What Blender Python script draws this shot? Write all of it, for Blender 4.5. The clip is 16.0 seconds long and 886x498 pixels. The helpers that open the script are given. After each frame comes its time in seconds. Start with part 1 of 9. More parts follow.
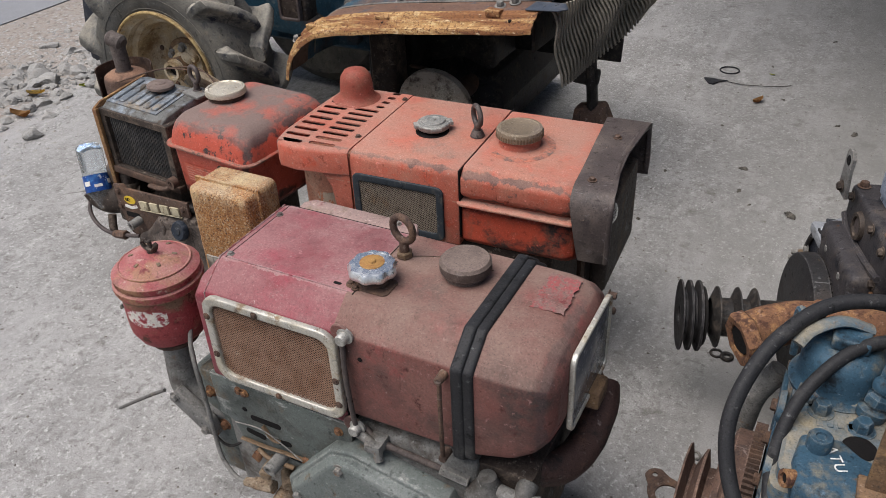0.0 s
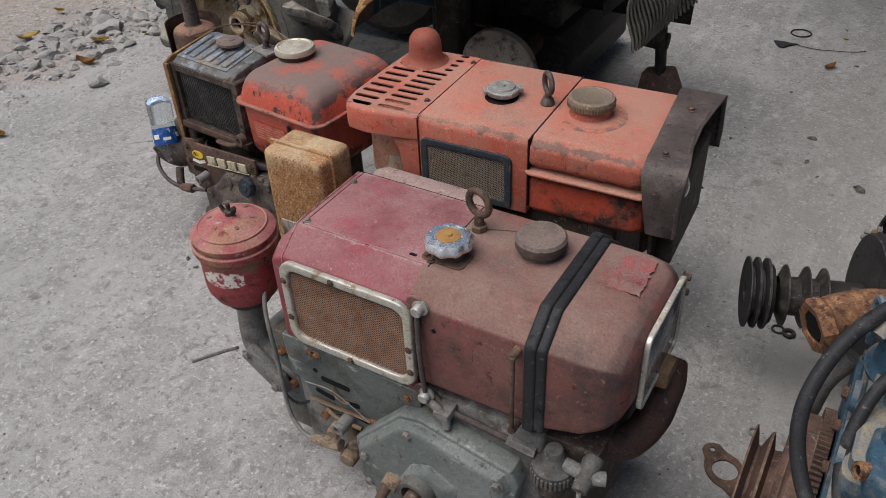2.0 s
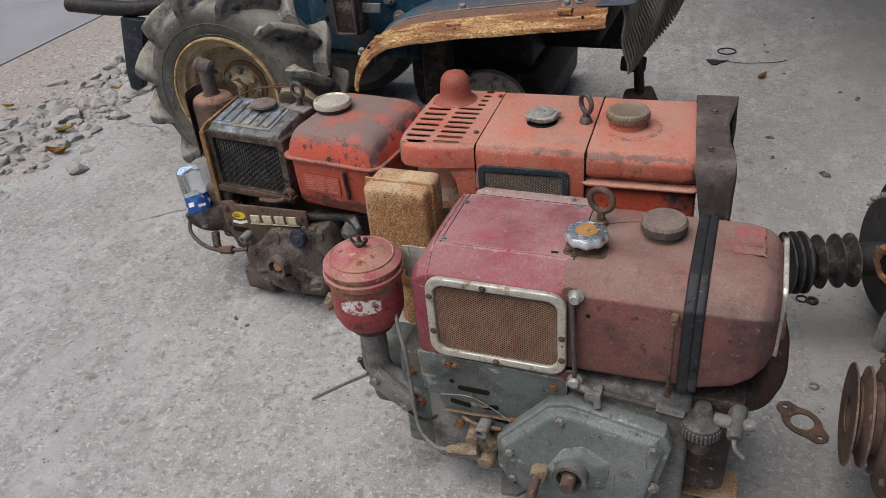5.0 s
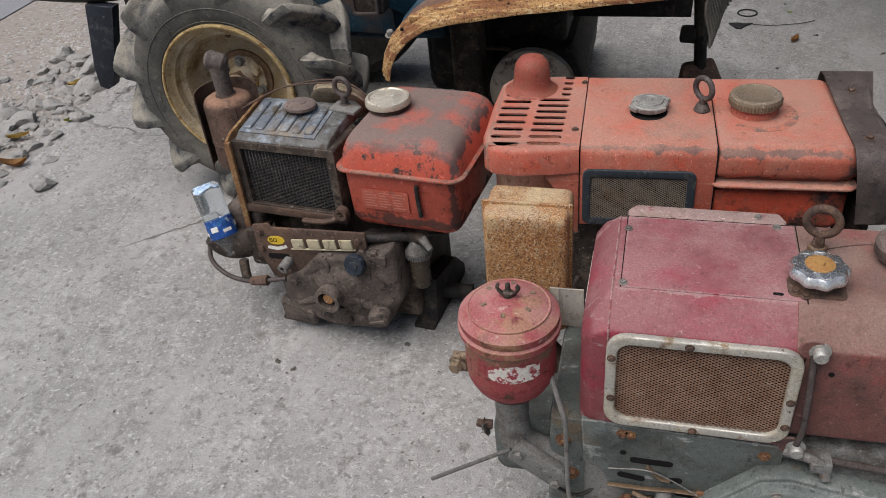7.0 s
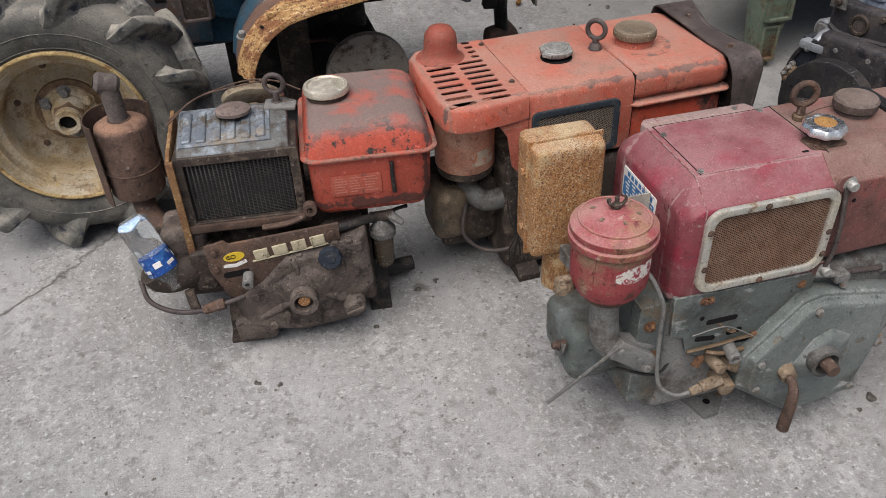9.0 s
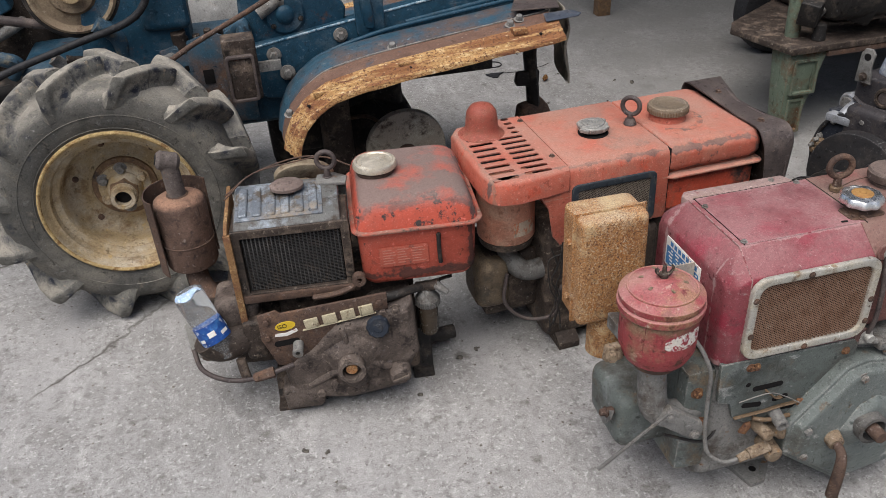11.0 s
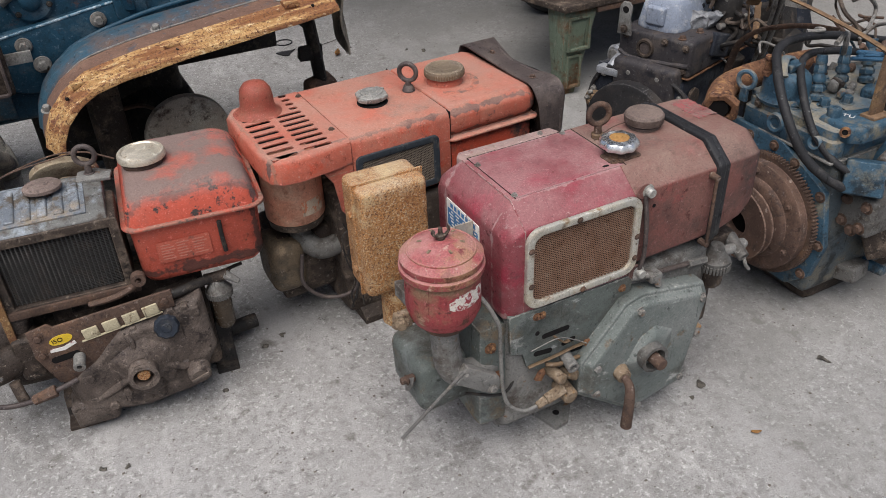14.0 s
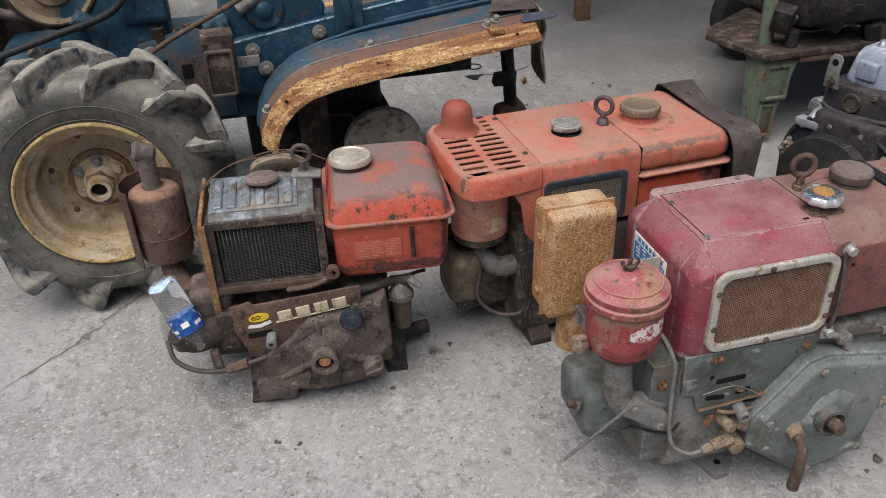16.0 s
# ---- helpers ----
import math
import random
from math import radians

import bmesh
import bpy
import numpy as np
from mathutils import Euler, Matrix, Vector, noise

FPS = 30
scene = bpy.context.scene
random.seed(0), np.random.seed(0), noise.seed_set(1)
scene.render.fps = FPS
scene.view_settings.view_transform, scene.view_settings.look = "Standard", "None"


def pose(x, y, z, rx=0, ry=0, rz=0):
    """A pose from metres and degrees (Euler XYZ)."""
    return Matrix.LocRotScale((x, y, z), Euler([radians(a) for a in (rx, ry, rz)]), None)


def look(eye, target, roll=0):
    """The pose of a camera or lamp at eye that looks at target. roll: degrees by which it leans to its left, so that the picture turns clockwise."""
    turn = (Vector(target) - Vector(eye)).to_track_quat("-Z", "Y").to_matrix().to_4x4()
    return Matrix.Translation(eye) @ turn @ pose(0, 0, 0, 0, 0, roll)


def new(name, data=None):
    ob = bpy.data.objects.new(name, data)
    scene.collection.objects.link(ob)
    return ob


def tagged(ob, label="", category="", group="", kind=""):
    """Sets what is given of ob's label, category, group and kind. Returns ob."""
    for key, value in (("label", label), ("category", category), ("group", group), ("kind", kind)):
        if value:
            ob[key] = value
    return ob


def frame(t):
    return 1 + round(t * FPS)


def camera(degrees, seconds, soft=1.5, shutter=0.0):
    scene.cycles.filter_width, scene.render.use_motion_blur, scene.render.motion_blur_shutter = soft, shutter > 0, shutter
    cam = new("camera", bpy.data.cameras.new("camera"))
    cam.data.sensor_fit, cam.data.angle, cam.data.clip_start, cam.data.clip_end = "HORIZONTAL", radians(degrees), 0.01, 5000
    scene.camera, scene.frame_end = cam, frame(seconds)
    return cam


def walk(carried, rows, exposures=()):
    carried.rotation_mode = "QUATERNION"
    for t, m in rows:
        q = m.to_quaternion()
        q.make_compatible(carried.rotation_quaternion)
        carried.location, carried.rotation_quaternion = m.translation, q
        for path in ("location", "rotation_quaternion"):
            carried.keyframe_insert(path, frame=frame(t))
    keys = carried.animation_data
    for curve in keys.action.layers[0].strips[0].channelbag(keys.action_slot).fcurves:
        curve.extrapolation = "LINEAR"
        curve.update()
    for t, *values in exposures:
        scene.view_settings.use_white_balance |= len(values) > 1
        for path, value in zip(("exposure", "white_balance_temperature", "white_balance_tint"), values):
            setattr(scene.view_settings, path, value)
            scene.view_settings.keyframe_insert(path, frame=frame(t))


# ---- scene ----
cam = camera(57.5, 16.0, soft=0.55)

PATH = [
    (0, (0.843, -0.812, 1.36), (0.049, 0.651, 0.252), -2.8),
    (0.5, (0.85, -0.807, 1.32), (0.074, 0.618, 0.151), -1.5),
    (1, (0.841, -0.799, 1.331), (0.088, 0.595, 0.11), -1.6),
    (1.5, (0.808, -0.808, 1.38), (0.016, 0.565, 0.16), -2.7),
    (2, (0.791, -0.824, 1.4), (-0.062, 0.524, 0.193), -3.0),
    (2.5, (0.828, -0.891, 1.432), (-0.091, 0.449, 0.266), -4.6),
    (3, (0.885, -1.011, 1.44), (-0.087, 0.338, 0.33), -5.7),
    (3.5, (0.719, -1.105, 1.444), (-0.251, 0.277, 0.371), -6.6),
    (4, (0.552, -1.153, 1.446), (-0.206, 0.352, 0.368), -5.2),
    (4.2, (0.525, -1.154, 1.442), (-0.208, 0.361, 0.361), -5.6),
    (6.3, (0.423, -1.068, 1.38), (-0.106, 0.482, 0.232), -4.2),
    (6.5, (0.336, -0.971, 1.369), (-0.19, 0.575, 0.214), -4.6),
    (7, (0.032, -0.923, 1.369), (-0.454, 0.619, 0.192), -6.1),
    (7.5, (-0.254, -0.929, 1.375), (-0.332, 0.663, 0.167), -6.7),
    (8, (-0.474, -0.912, 1.37), (-0.368, 0.664, 0.144), -4.8),
    (8.2, (-0.542, -0.941, 1.363), (-0.252, 0.604, 0.127), -1.9),
    (10.3, (-0.801, -1.07, 1.421), (-0.382, 0.545, 0.319), -3.1),
    (10.5, (-0.807, -1.072, 1.422), (-0.414, 0.564, 0.339), -3.1),
    (11, (-0.786, -1.064, 1.416), (-0.416, 0.586, 0.349), -3.4),
    (11.5, (-0.755, -1.06, 1.412), (-0.357, 0.588, 0.351), -3.8),
    (12, (-0.731, -1.059, 1.408), (-0.247, 0.568, 0.349), -3.8),
    (12.5, (-0.695, -1.06, 1.387), (-0.102, 0.519, 0.313), -3.4),
    (13, (-0.673, -1.067, 1.375), (0.013, 0.45, 0.266), -3.2),
    (13.5, (-0.676, -1.07, 1.375), (0.054, 0.41, 0.244), -2.7),
    (14, (-0.681, -1.076, 1.385), (0.054, 0.403, 0.256), -2.5),
    (14.5, (-0.703, -1.081, 1.389), (0.02, 0.411, 0.271), -1.5),
    (15, (-0.727, -1.082, 1.404), (-0.065, 0.452, 0.305), -1.3),
    (15.5, (-0.769, -1.098, 1.406), (-0.257, 0.512, 0.337), -1.6),
    (16, (-0.775, -1.101, 1.407), (-0.36, 0.544, 0.348), -1.9),
]
walk(cam, [(t, look(e, g, r)) for t, e, g, r in PATH], exposures=((0, 0.5), (1, 0.47), (2, 0.25), (3, 0.26), (4, 0.33), (6.5, 0.32), (7, 0.31), (8, 0.42), (10.5, 0.51), (12, 0.54), (14, 0.52), (16, 0.51)))

# ---- light ----
world = bpy.data.worlds.new("sky")
scene.world = world
world.use_nodes = True
_n = world.node_tree.nodes
_sky = _n.new("ShaderNodeTexSky")
_sky.sky_type = "NISHITA"
_sky.sun_disc = False
_sky.sun_elevation = radians(66)
_sky.sun_rotation = radians(221)
_sky.dust_density = 4.0
_n["Background"].inputs[1].default_value = 0.07
world.node_tree.links.new(_sky.outputs[0], _n["Background"].inputs[0])
_sun = bpy.data.lights.new("sun", "SUN")
_sun.energy, _sun.angle, _sun.color = 2.75, radians(60), (1.0, 0.98, 0.965)
sun = new("sun", _sun)
sun.matrix_world = look((-2.6, -3.0, 9.0), (0, 0, 0))

# ---- building tools ----
def thing(name, m, label, category, group="", kind=""):
    ob = new(name)
    ob.empty_display_size = 0.05
    ob.matrix_world = m
    return tagged(ob, label, category, group, kind)


def mesh_of(name, bm, material, sharp=38):
    me = bpy.data.meshes.new(name)
    bmesh.ops.recalc_face_normals(bm, faces=bm.faces)
    bm.to_mesh(me)
    bm.free()
    me.materials.append(material)
    me.shade_smooth()
    me.set_sharp_from_angle(angle=radians(sharp))
    return me


def part(name, bm, material, parent, label="", kind="", sharp=38):
    ob = new(name, mesh_of(name, bm, material, sharp))
    ob.parent = parent
    return tagged(ob, label, kind=kind)


def solo(name, bm, material, m, label, category, group="", kind="", sharp=38):
    ob = new(name, mesh_of(name, bm, material, sharp))
    ob.matrix_world = m
    return tagged(ob, label, category, group, kind)


def B():
    return bmesh.new()


def put(bm, tmp, m=None):
    """Adds tmp to bm, moved by m."""
    if m is not None:
        tmp.transform(m)
    me = bpy.data.meshes.new("tmp")
    tmp.to_mesh(me)
    tmp.free()
    bm.from_mesh(me)
    bpy.data.meshes.remove(me)
    return bm


def box(bm, x0, x1, y0, y1, z0, z1, bev=0.003, seg=2, m=None):
    t = bmesh.new()
    bmesh.ops.create_cube(t, size=1)
    t.transform(Matrix.Translation(((x0 + x1) / 2, (y0 + y1) / 2, (z0 + z1) / 2)) @ Matrix.Diagonal((abs(x1 - x0), abs(y1 - y0), abs(z1 - z0), 1)))
    if bev:
        bmesh.ops.bevel(t, geom=list(t.edges), offset=bev, segments=seg, profile=0.6, affect="EDGES", clamp_overlap=True)
    return put(bm, t, m)


def frame_of(p0, p1):
    """A pose at p0 whose z points to p1."""
    d = Vector(p1) - Vector(p0)
    return Matrix.Translation(p0) @ d.to_track_quat("Z", "Y").to_matrix().to_4x4()


def ring(bm, prof, p0, p1, n=28, closed=False):
    """Turns a profile of (radius, height) round the line from p0 towards p1."""
    m = frame_of(p0, p1)
    rows = []
    for r, h in prof:
        if r < 1e-5:
            rows.append([bm.verts.new(m @ Vector((0, 0, h)))])
        else:
            rows.append([bm.verts.new(m @ Vector((r * math.cos(a), r * math.sin(a), h))) for a in [2 * math.pi * i / n for i in range(n)]])
    pairs = list(zip(rows, rows[1:])) + ([(rows[-1], rows[0])] if closed else [])
    for a, b in pairs:
        for i in range(n):
            j = (i + 1) % n
            if len(a) == 1 and len(b) == 1:
                continue
            if len(a) == 1:
                bm.faces.new((a[0], b[j], b[i]))
            elif len(b) == 1:
                bm.faces.new((a[i], a[j], b[0]))
            else:
                bm.faces.new((a[i], a[j], b[j], b[i]))
    return bm


def cyl(bm, p0, p1, r0, r1=None, n=20, bev=0.0015):
    r1 = r0 if r1 is None else r1
    h = (Vector(p1) - Vector(p0)).length
    b = min(bev, r0 * 0.4, r1 * 0.4, h * 0.4)
    return ring(bm, [(0, 0), (r0 - b, 0), (r0, b), (r1, h - b), (r1 - b, h), (0, h)], p0, p1, n)


def pipe(bm, p0, p1, r, inner, n=24):
    """A tube open at both ends."""
    h = (Vector(p1) - Vector(p0)).length
    return ring(bm, [(inner, 0), (r, 0), (r, h), (inner, h)], p0, p1, n, closed=True)


def torus(bm, c, axis, R, r, n=28, k=10):
    c = Vector(c)
    return ring(bm, [(R + r * math.cos(a), r * math.sin(a)) for a in [2 * math.pi * i / k for i in range(k)]], c, c + Vector(axis), n, closed=True)


def smooth_line(pts, per=6):
    pts = [Vector(p) for p in pts]
    if len(pts) < 3:
        return pts
    ext = [2 * pts[0] - pts[1]] + pts + [2 * pts[-1] - pts[-2]]
    out = []
    for i in range(1, len(ext) - 2):
        a, b, c, d = ext[i - 1 : i + 3]
        for k in range(per):
            t = k / per
            out.append(0.5 * (2 * b + (c - a) * t + (2 * a - 5 * b + 4 * c - d) * t * t + (3 * b - a - 3 * c + d) * t ** 3))
    return out + [pts[-1]]


def tube(bm, pts, r, n=10, per=6, flat=1.0):
    line = smooth_line(pts, per)
    rs = r if callable(r) else (lambda u: r)
    rows, side = [], None
    for i, p in enumerate(line):
        d = (line[min(i + 1, len(line) - 1)] - line[max(i - 1, 0)]).normalized()
        if side is None:
            side = d.cross(Vector((0.3, 0.2, 1))).normalized()
        side = (side - d * side.dot(d)).normalized()
        up = d.cross(side)
        q = rs(i / max(1, len(line) - 1))
        rows.append([bm.verts.new(p + side * math.cos(a) * q + up * math.sin(a) * q * flat) for a in [2 * math.pi * k / n for k in range(n)]])
    for a, b in zip(rows, rows[1:]):
        for i in range(n):
            bm.faces.new((a[i], a[(i + 1) % n], b[(i + 1) % n], b[i]))
    bm.faces.new(rows[0]), bm.faces.new(rows[-1])
    return bm


def loft(bm, loops, caps=True, bev=0.0, seg=3, angle=20):
    """Skins loops of points of equal number."""
    t = bmesh.new()
    rows = [[t.verts.new(p) for p in loop] for loop in loops]
    n = len(rows[0])
    for a, b in zip(rows, rows[1:]):
        for i in range(n):
            t.faces.new((a[i], a[(i + 1) % n], b[(i + 1) % n], b[i]))
    if caps:
        t.faces.new(rows[0]), t.faces.new(rows[-1])
    bmesh.ops.recalc_face_normals(t, faces=t.faces)
    if bev:
        t.normal_update()
        es = [e for e in t.edges if len(e.link_faces) == 2 and e.calc_face_angle(0) > radians(angle)]
        bmesh.ops.bevel(t, geom=es, offset=bev, segments=seg, profile=0.5, affect="EDGES", clamp_overlap=True)
    return put(bm, t)


def plate(bm, pts, axis, a, b, bev=0.002, seg=2, m=None):
    """A flat outline of (u, v) points drawn out along an axis from a to b. u, v are the two other axes in order."""
    def at(u, v, w):
        return {"x": (w, u, v), "y": (u, w, v), "z": (u, v, w)}[axis]
    t = bmesh.new()
    loft(t, [[at(u, v, a) for u, v in pts], [at(u, v, b) for u, v in pts]], True, bev, seg, 25)
    return put(bm, t, m)


def arc_pts(cx, cy, r, a0, a1, n):
    return [(cx + r * math.cos(radians(a0 + (a1 - a0) * i / n)), cy + r * math.sin(radians(a0 + (a1 - a0) * i / n))) for i in range(n + 1)]


def round_rect(u0, u1, v0, v1, r, n=5):
    return arc_pts(u1 - r, v1 - r, r, 0, 90, n) + arc_pts(u0 + r, v1 - r, r, 90, 180, n) + arc_pts(u0 + r, v0 + r, r, 180, 270, n) + arc_pts(u1 - r, v0 + r, r, 270, 360, n)


def bolt(bm, p, axis, r=0.006, h=0.005, washer=True):
    p, a = Vector(p), Vector(axis).normalized()
    if washer:
        cyl(bm, p, p + a * 0.0015, r * 1.45, n=14, bev=0.0004)
    ring(bm, [(0, 0), (r, 0), (r, h * 0.8), (r * 0.82, h), (0, h)], p + a * 0.001, p + a, 6)
    return bm


def rough_up(bm, amount, scale, seed=0.0):
    for v in bm.verts:
        q = v.co * scale + Vector((seed, seed * 1.7, seed * 0.3))
        v.co += noise.noise_vector(q) * amount
    return bm

# ---- materials ----
def surface(name, base, rough=0.6, metal=0.0, layers=(), grain=0.12, grain_scale=210.0, bump=0.3, bump_scale=380.0, spec=0.2, coat=0.0, dust=None, bands=(), wear=1.0, edge=None):
    """A painted, rusty or dirty surface. layers: (colour, scale, from, to, roughness, metal, stretch) of patches over the base."""
    ma = bpy.data.materials.new(name)
    ma.use_nodes = True
    nt = ma.node_tree
    N, L = nt.nodes, nt.links
    bs = N["Principled BSDF"]
    co = N.new("ShaderNodeTexCoord")
    bs.inputs["Specular IOR Level"].default_value = spec
    bs.inputs["Coat Weight"].default_value = coat

    def noisy(scale, detail=6.0, r=0.62, stretch=None, off=0.0):
        mp = N.new("ShaderNodeMapping")
        mp.inputs["Location"].default_value = (off, off * 0.7, off * 1.3)
        if stretch:
            mp.inputs["Scale"].default_value = stretch
        L.new(co.outputs["Object"], mp.inputs[0])
        t = N.new("ShaderNodeTexNoise")
        t.inputs["Scale"].default_value, t.inputs["Detail"].default_value, t.inputs["Roughness"].default_value = scale, detail, r
        L.new(mp.outputs[0], t.inputs["Vector"])
        return t.outputs["Fac"]

    def ramp(fac, lo, hi, a=0.0, b=1.0):
        m = N.new("ShaderNodeMapRange")
        m.inputs["From Min"].default_value, m.inputs["From Max"].default_value = lo, hi
        m.inputs["To Min"].default_value, m.inputs["To Max"].default_value = a, b
        L.new(fac, m.inputs["Value"])
        return m.outputs["Result"]

    def mix(fac, a, b, kind="RGBA"):
        m = N.new("ShaderNodeMix")
        m.data_type = kind
        ia, ib, out = (6, 7, 2) if kind == "RGBA" else (2, 3, 0)
        L.new(fac, m.inputs[0])
        for i, v in ((ia, a), (ib, b)):
            if isinstance(v, bpy.types.NodeSocket):
                L.new(v, m.inputs[i])
            else:
                m.inputs[i].default_value = v
        return m.outputs[out]

    c4 = lambda c: (*c, 1.0)
    g = ramp(noisy(grain_scale, 6, 0.75), 0.3, 0.7)
    g2 = ramp(noisy(grain_scale * 0.09, 7, 0.7, off=3.1), 0.3, 0.7)
    sp = noisy(grain_scale * 1.9, 3, 0.6, off=1.7)
    dark, light = [tuple(min(1, x * k) for x in base) for k in (1 - grain * 1.6, 1 + grain * 1.6)]
    col = mix(g2, c4(dark), c4(light))
    dark2, light2 = [tuple(min(1, x * k) for x in base) for k in (1 - grain * 2.2, 1 + grain * 2.2)]
    fine = mix(g, c4(dark2), c4(light2))
    half = N.new("ShaderNodeMix")
    half.data_type = "RGBA"
    half.inputs[0].default_value = 0.55
    L.new(col, half.inputs[6]), L.new(fine, half.inputs[7])
    col = half.outputs[2]
    ro = ramp(g, 0, 1, max(0.03, rough - 0.08), min(1, rough + 0.08))
    me = None
    layers = list(layers)
    if wear:
        layers += [(tuple(x * 0.5 for x in base), 52, 0.60 - 0.02 * wear, 0.68, 0.85), (tuple(min(0.7, x * 1.35 + 0.07) for x in base), 85, 0.62 - 0.02 * wear, 0.68, 0.9)]
        layers += [(tuple(min(0.7, x * 1.2 + 0.09) for x in base), 95, 0.665, 0.69, 0.85, metal, (0.07, 1, 0.9)), (tuple(x * 0.45 for x in base), 60, 0.635, 0.69, 0.7, 0.0, (1, 1, 0.09)), (tuple(x * 0.4 for x in base), 4.5, 0.54, 0.74, 0.75)]
    for i, la in enumerate(layers):
        c, sc, lo, hi, lr, lm, st = (list(la) + [0.85, 0.0, None][len(la) - 4 :])
        f = ramp(noisy(sc, 9, 0.68, st, off=5.3 * (i + 1)), lo, hi)
        patch = mix(g, c4(tuple(x * 0.75 for x in c)), c4(tuple(min(1, x * 1.25) for x in c)))
        col = mix(f, col, patch)
        v = N.new("ShaderNodeValue")
        v.outputs[0].default_value = lr
        ro = mix(f, ro, v.outputs[0], "FLOAT")
        if metal or lm:
            w = N.new("ShaderNodeValue")
            w.outputs[0].default_value = lm
            me = mix(f, metal if me is None else me, w.outputs[0], "FLOAT")
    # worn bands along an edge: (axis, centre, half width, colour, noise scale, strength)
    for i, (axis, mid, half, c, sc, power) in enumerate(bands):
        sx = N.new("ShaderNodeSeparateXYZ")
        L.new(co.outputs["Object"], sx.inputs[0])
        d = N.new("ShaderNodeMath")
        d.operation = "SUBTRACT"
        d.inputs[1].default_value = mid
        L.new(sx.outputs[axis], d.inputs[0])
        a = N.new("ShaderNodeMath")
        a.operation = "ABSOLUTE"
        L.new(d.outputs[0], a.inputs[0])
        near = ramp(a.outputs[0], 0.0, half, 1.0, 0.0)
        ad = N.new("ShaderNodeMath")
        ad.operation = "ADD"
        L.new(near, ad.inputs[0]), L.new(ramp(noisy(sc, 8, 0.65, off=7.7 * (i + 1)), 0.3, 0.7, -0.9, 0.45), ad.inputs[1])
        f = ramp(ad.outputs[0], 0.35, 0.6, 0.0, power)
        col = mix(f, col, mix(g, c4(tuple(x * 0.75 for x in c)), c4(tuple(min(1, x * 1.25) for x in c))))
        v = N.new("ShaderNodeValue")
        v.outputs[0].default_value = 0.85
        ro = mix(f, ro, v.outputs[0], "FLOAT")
    if edge:
        # paint worn along the edges: (colour, amount)
        bv, ge = N.new("ShaderNodeBevel"), N.new("ShaderNodeNewGeometry")
        bv.samples = 3
        bv.inputs["Radius"].default_value = 0.005
        dt = N.new("ShaderNodeVectorMath")
        dt.operation = "DOT_PRODUCT"
        L.new(bv.outputs[0], dt.inputs[0]), L.new(ge.outputs["Normal"], dt.inputs[1])
        mu = N.new("ShaderNodeMath")
        mu.operation = "MULTIPLY"
        L.new(ramp(dt.outputs["Value"], 0.985, 0.9), mu.inputs[0])
        L.new(ramp(noisy(48, 7, 0.65, off=4.4), 0.4, 0.56, 0.0, edge[1]), mu.inputs[1])
        col = mix(mu.outputs[0], col, mix(g, c4(tuple(x * 0.7 for x in edge[0])), c4(tuple(min(1, x * 1.25) for x in edge[0]))))
    if dust:
        # dust that has settled on level faces: (colour, amount, scale)
        ge, sx = N.new("ShaderNodeNewGeometry"), N.new("ShaderNodeSeparateXYZ")
        L.new(ge.outputs["Normal"], sx.inputs[0])
        lie = ramp(sx.outputs["Z"], 0.42, 0.85)
        pat = ramp(noisy(dust[2], 9, 0.68, off=2.2), 0.38, 0.58, 0.2 * dust[1], dust[1])
        mu = N.new("ShaderNodeMath")
        mu.operation = "MULTIPLY"
        L.new(lie, mu.inputs[0]), L.new(pat, mu.inputs[1])
        col = mix(mu.outputs[0], col, mix(g, c4(tuple(x * 0.8 for x in dust[0])), c4(tuple(x * 1.2 for x in dust[0]))))
        v = N.new("ShaderNodeValue")
        v.outputs[0].default_value = 0.9
        ro = mix(mu.outputs[0], ro, v.outputs[0], "FLOAT")
    # fine dark and pale specks
    hv = N.new("ShaderNodeHueSaturation")
    hv.inputs["Saturation"].default_value, hv.inputs["Value"].default_value = 0.9, 1 - min(0.6, 0.18 + grain * 1.8)
    L.new(col, hv.inputs["Color"])
    hl = N.new("ShaderNodeHueSaturation")
    hl.inputs["Saturation"].default_value, hl.inputs["Value"].default_value = 0.85, 1.15 + grain * 1.5
    L.new(col, hl.inputs["Color"])
    col = mix(ramp(sp, 0.42, 0.32), mix(ramp(sp, 0.6, 0.7), col, hl.outputs[0]), hv.outputs[0])
    L.new(col, bs.inputs["Base Color"])
    L.new(ro, bs.inputs["Roughness"])
    if me is not None:
        L.new(me, bs.inputs["Metallic"])
    else:
        bs.inputs["Metallic"].default_value = metal
    if bump:
        bp = N.new("ShaderNodeBump")
        bp.inputs["Strength"].default_value, bp.inputs["Distance"].default_value = bump, 0.002
        h1 = noisy(bump_scale, 7)
        h2 = noisy(bump_scale * 0.1, 4, off=9.0)
        ad = N.new("ShaderNodeMath")
        ad.operation = "MULTIPLY_ADD"
        ad.inputs[1].default_value = 2.0
        L.new(h2, ad.inputs[0]), L.new(h1, ad.inputs[2])
        L.new(ad.outputs[0], bp.inputs["Height"])
        L.new(bp.outputs[0], bs.inputs["Normal"])
    return ma


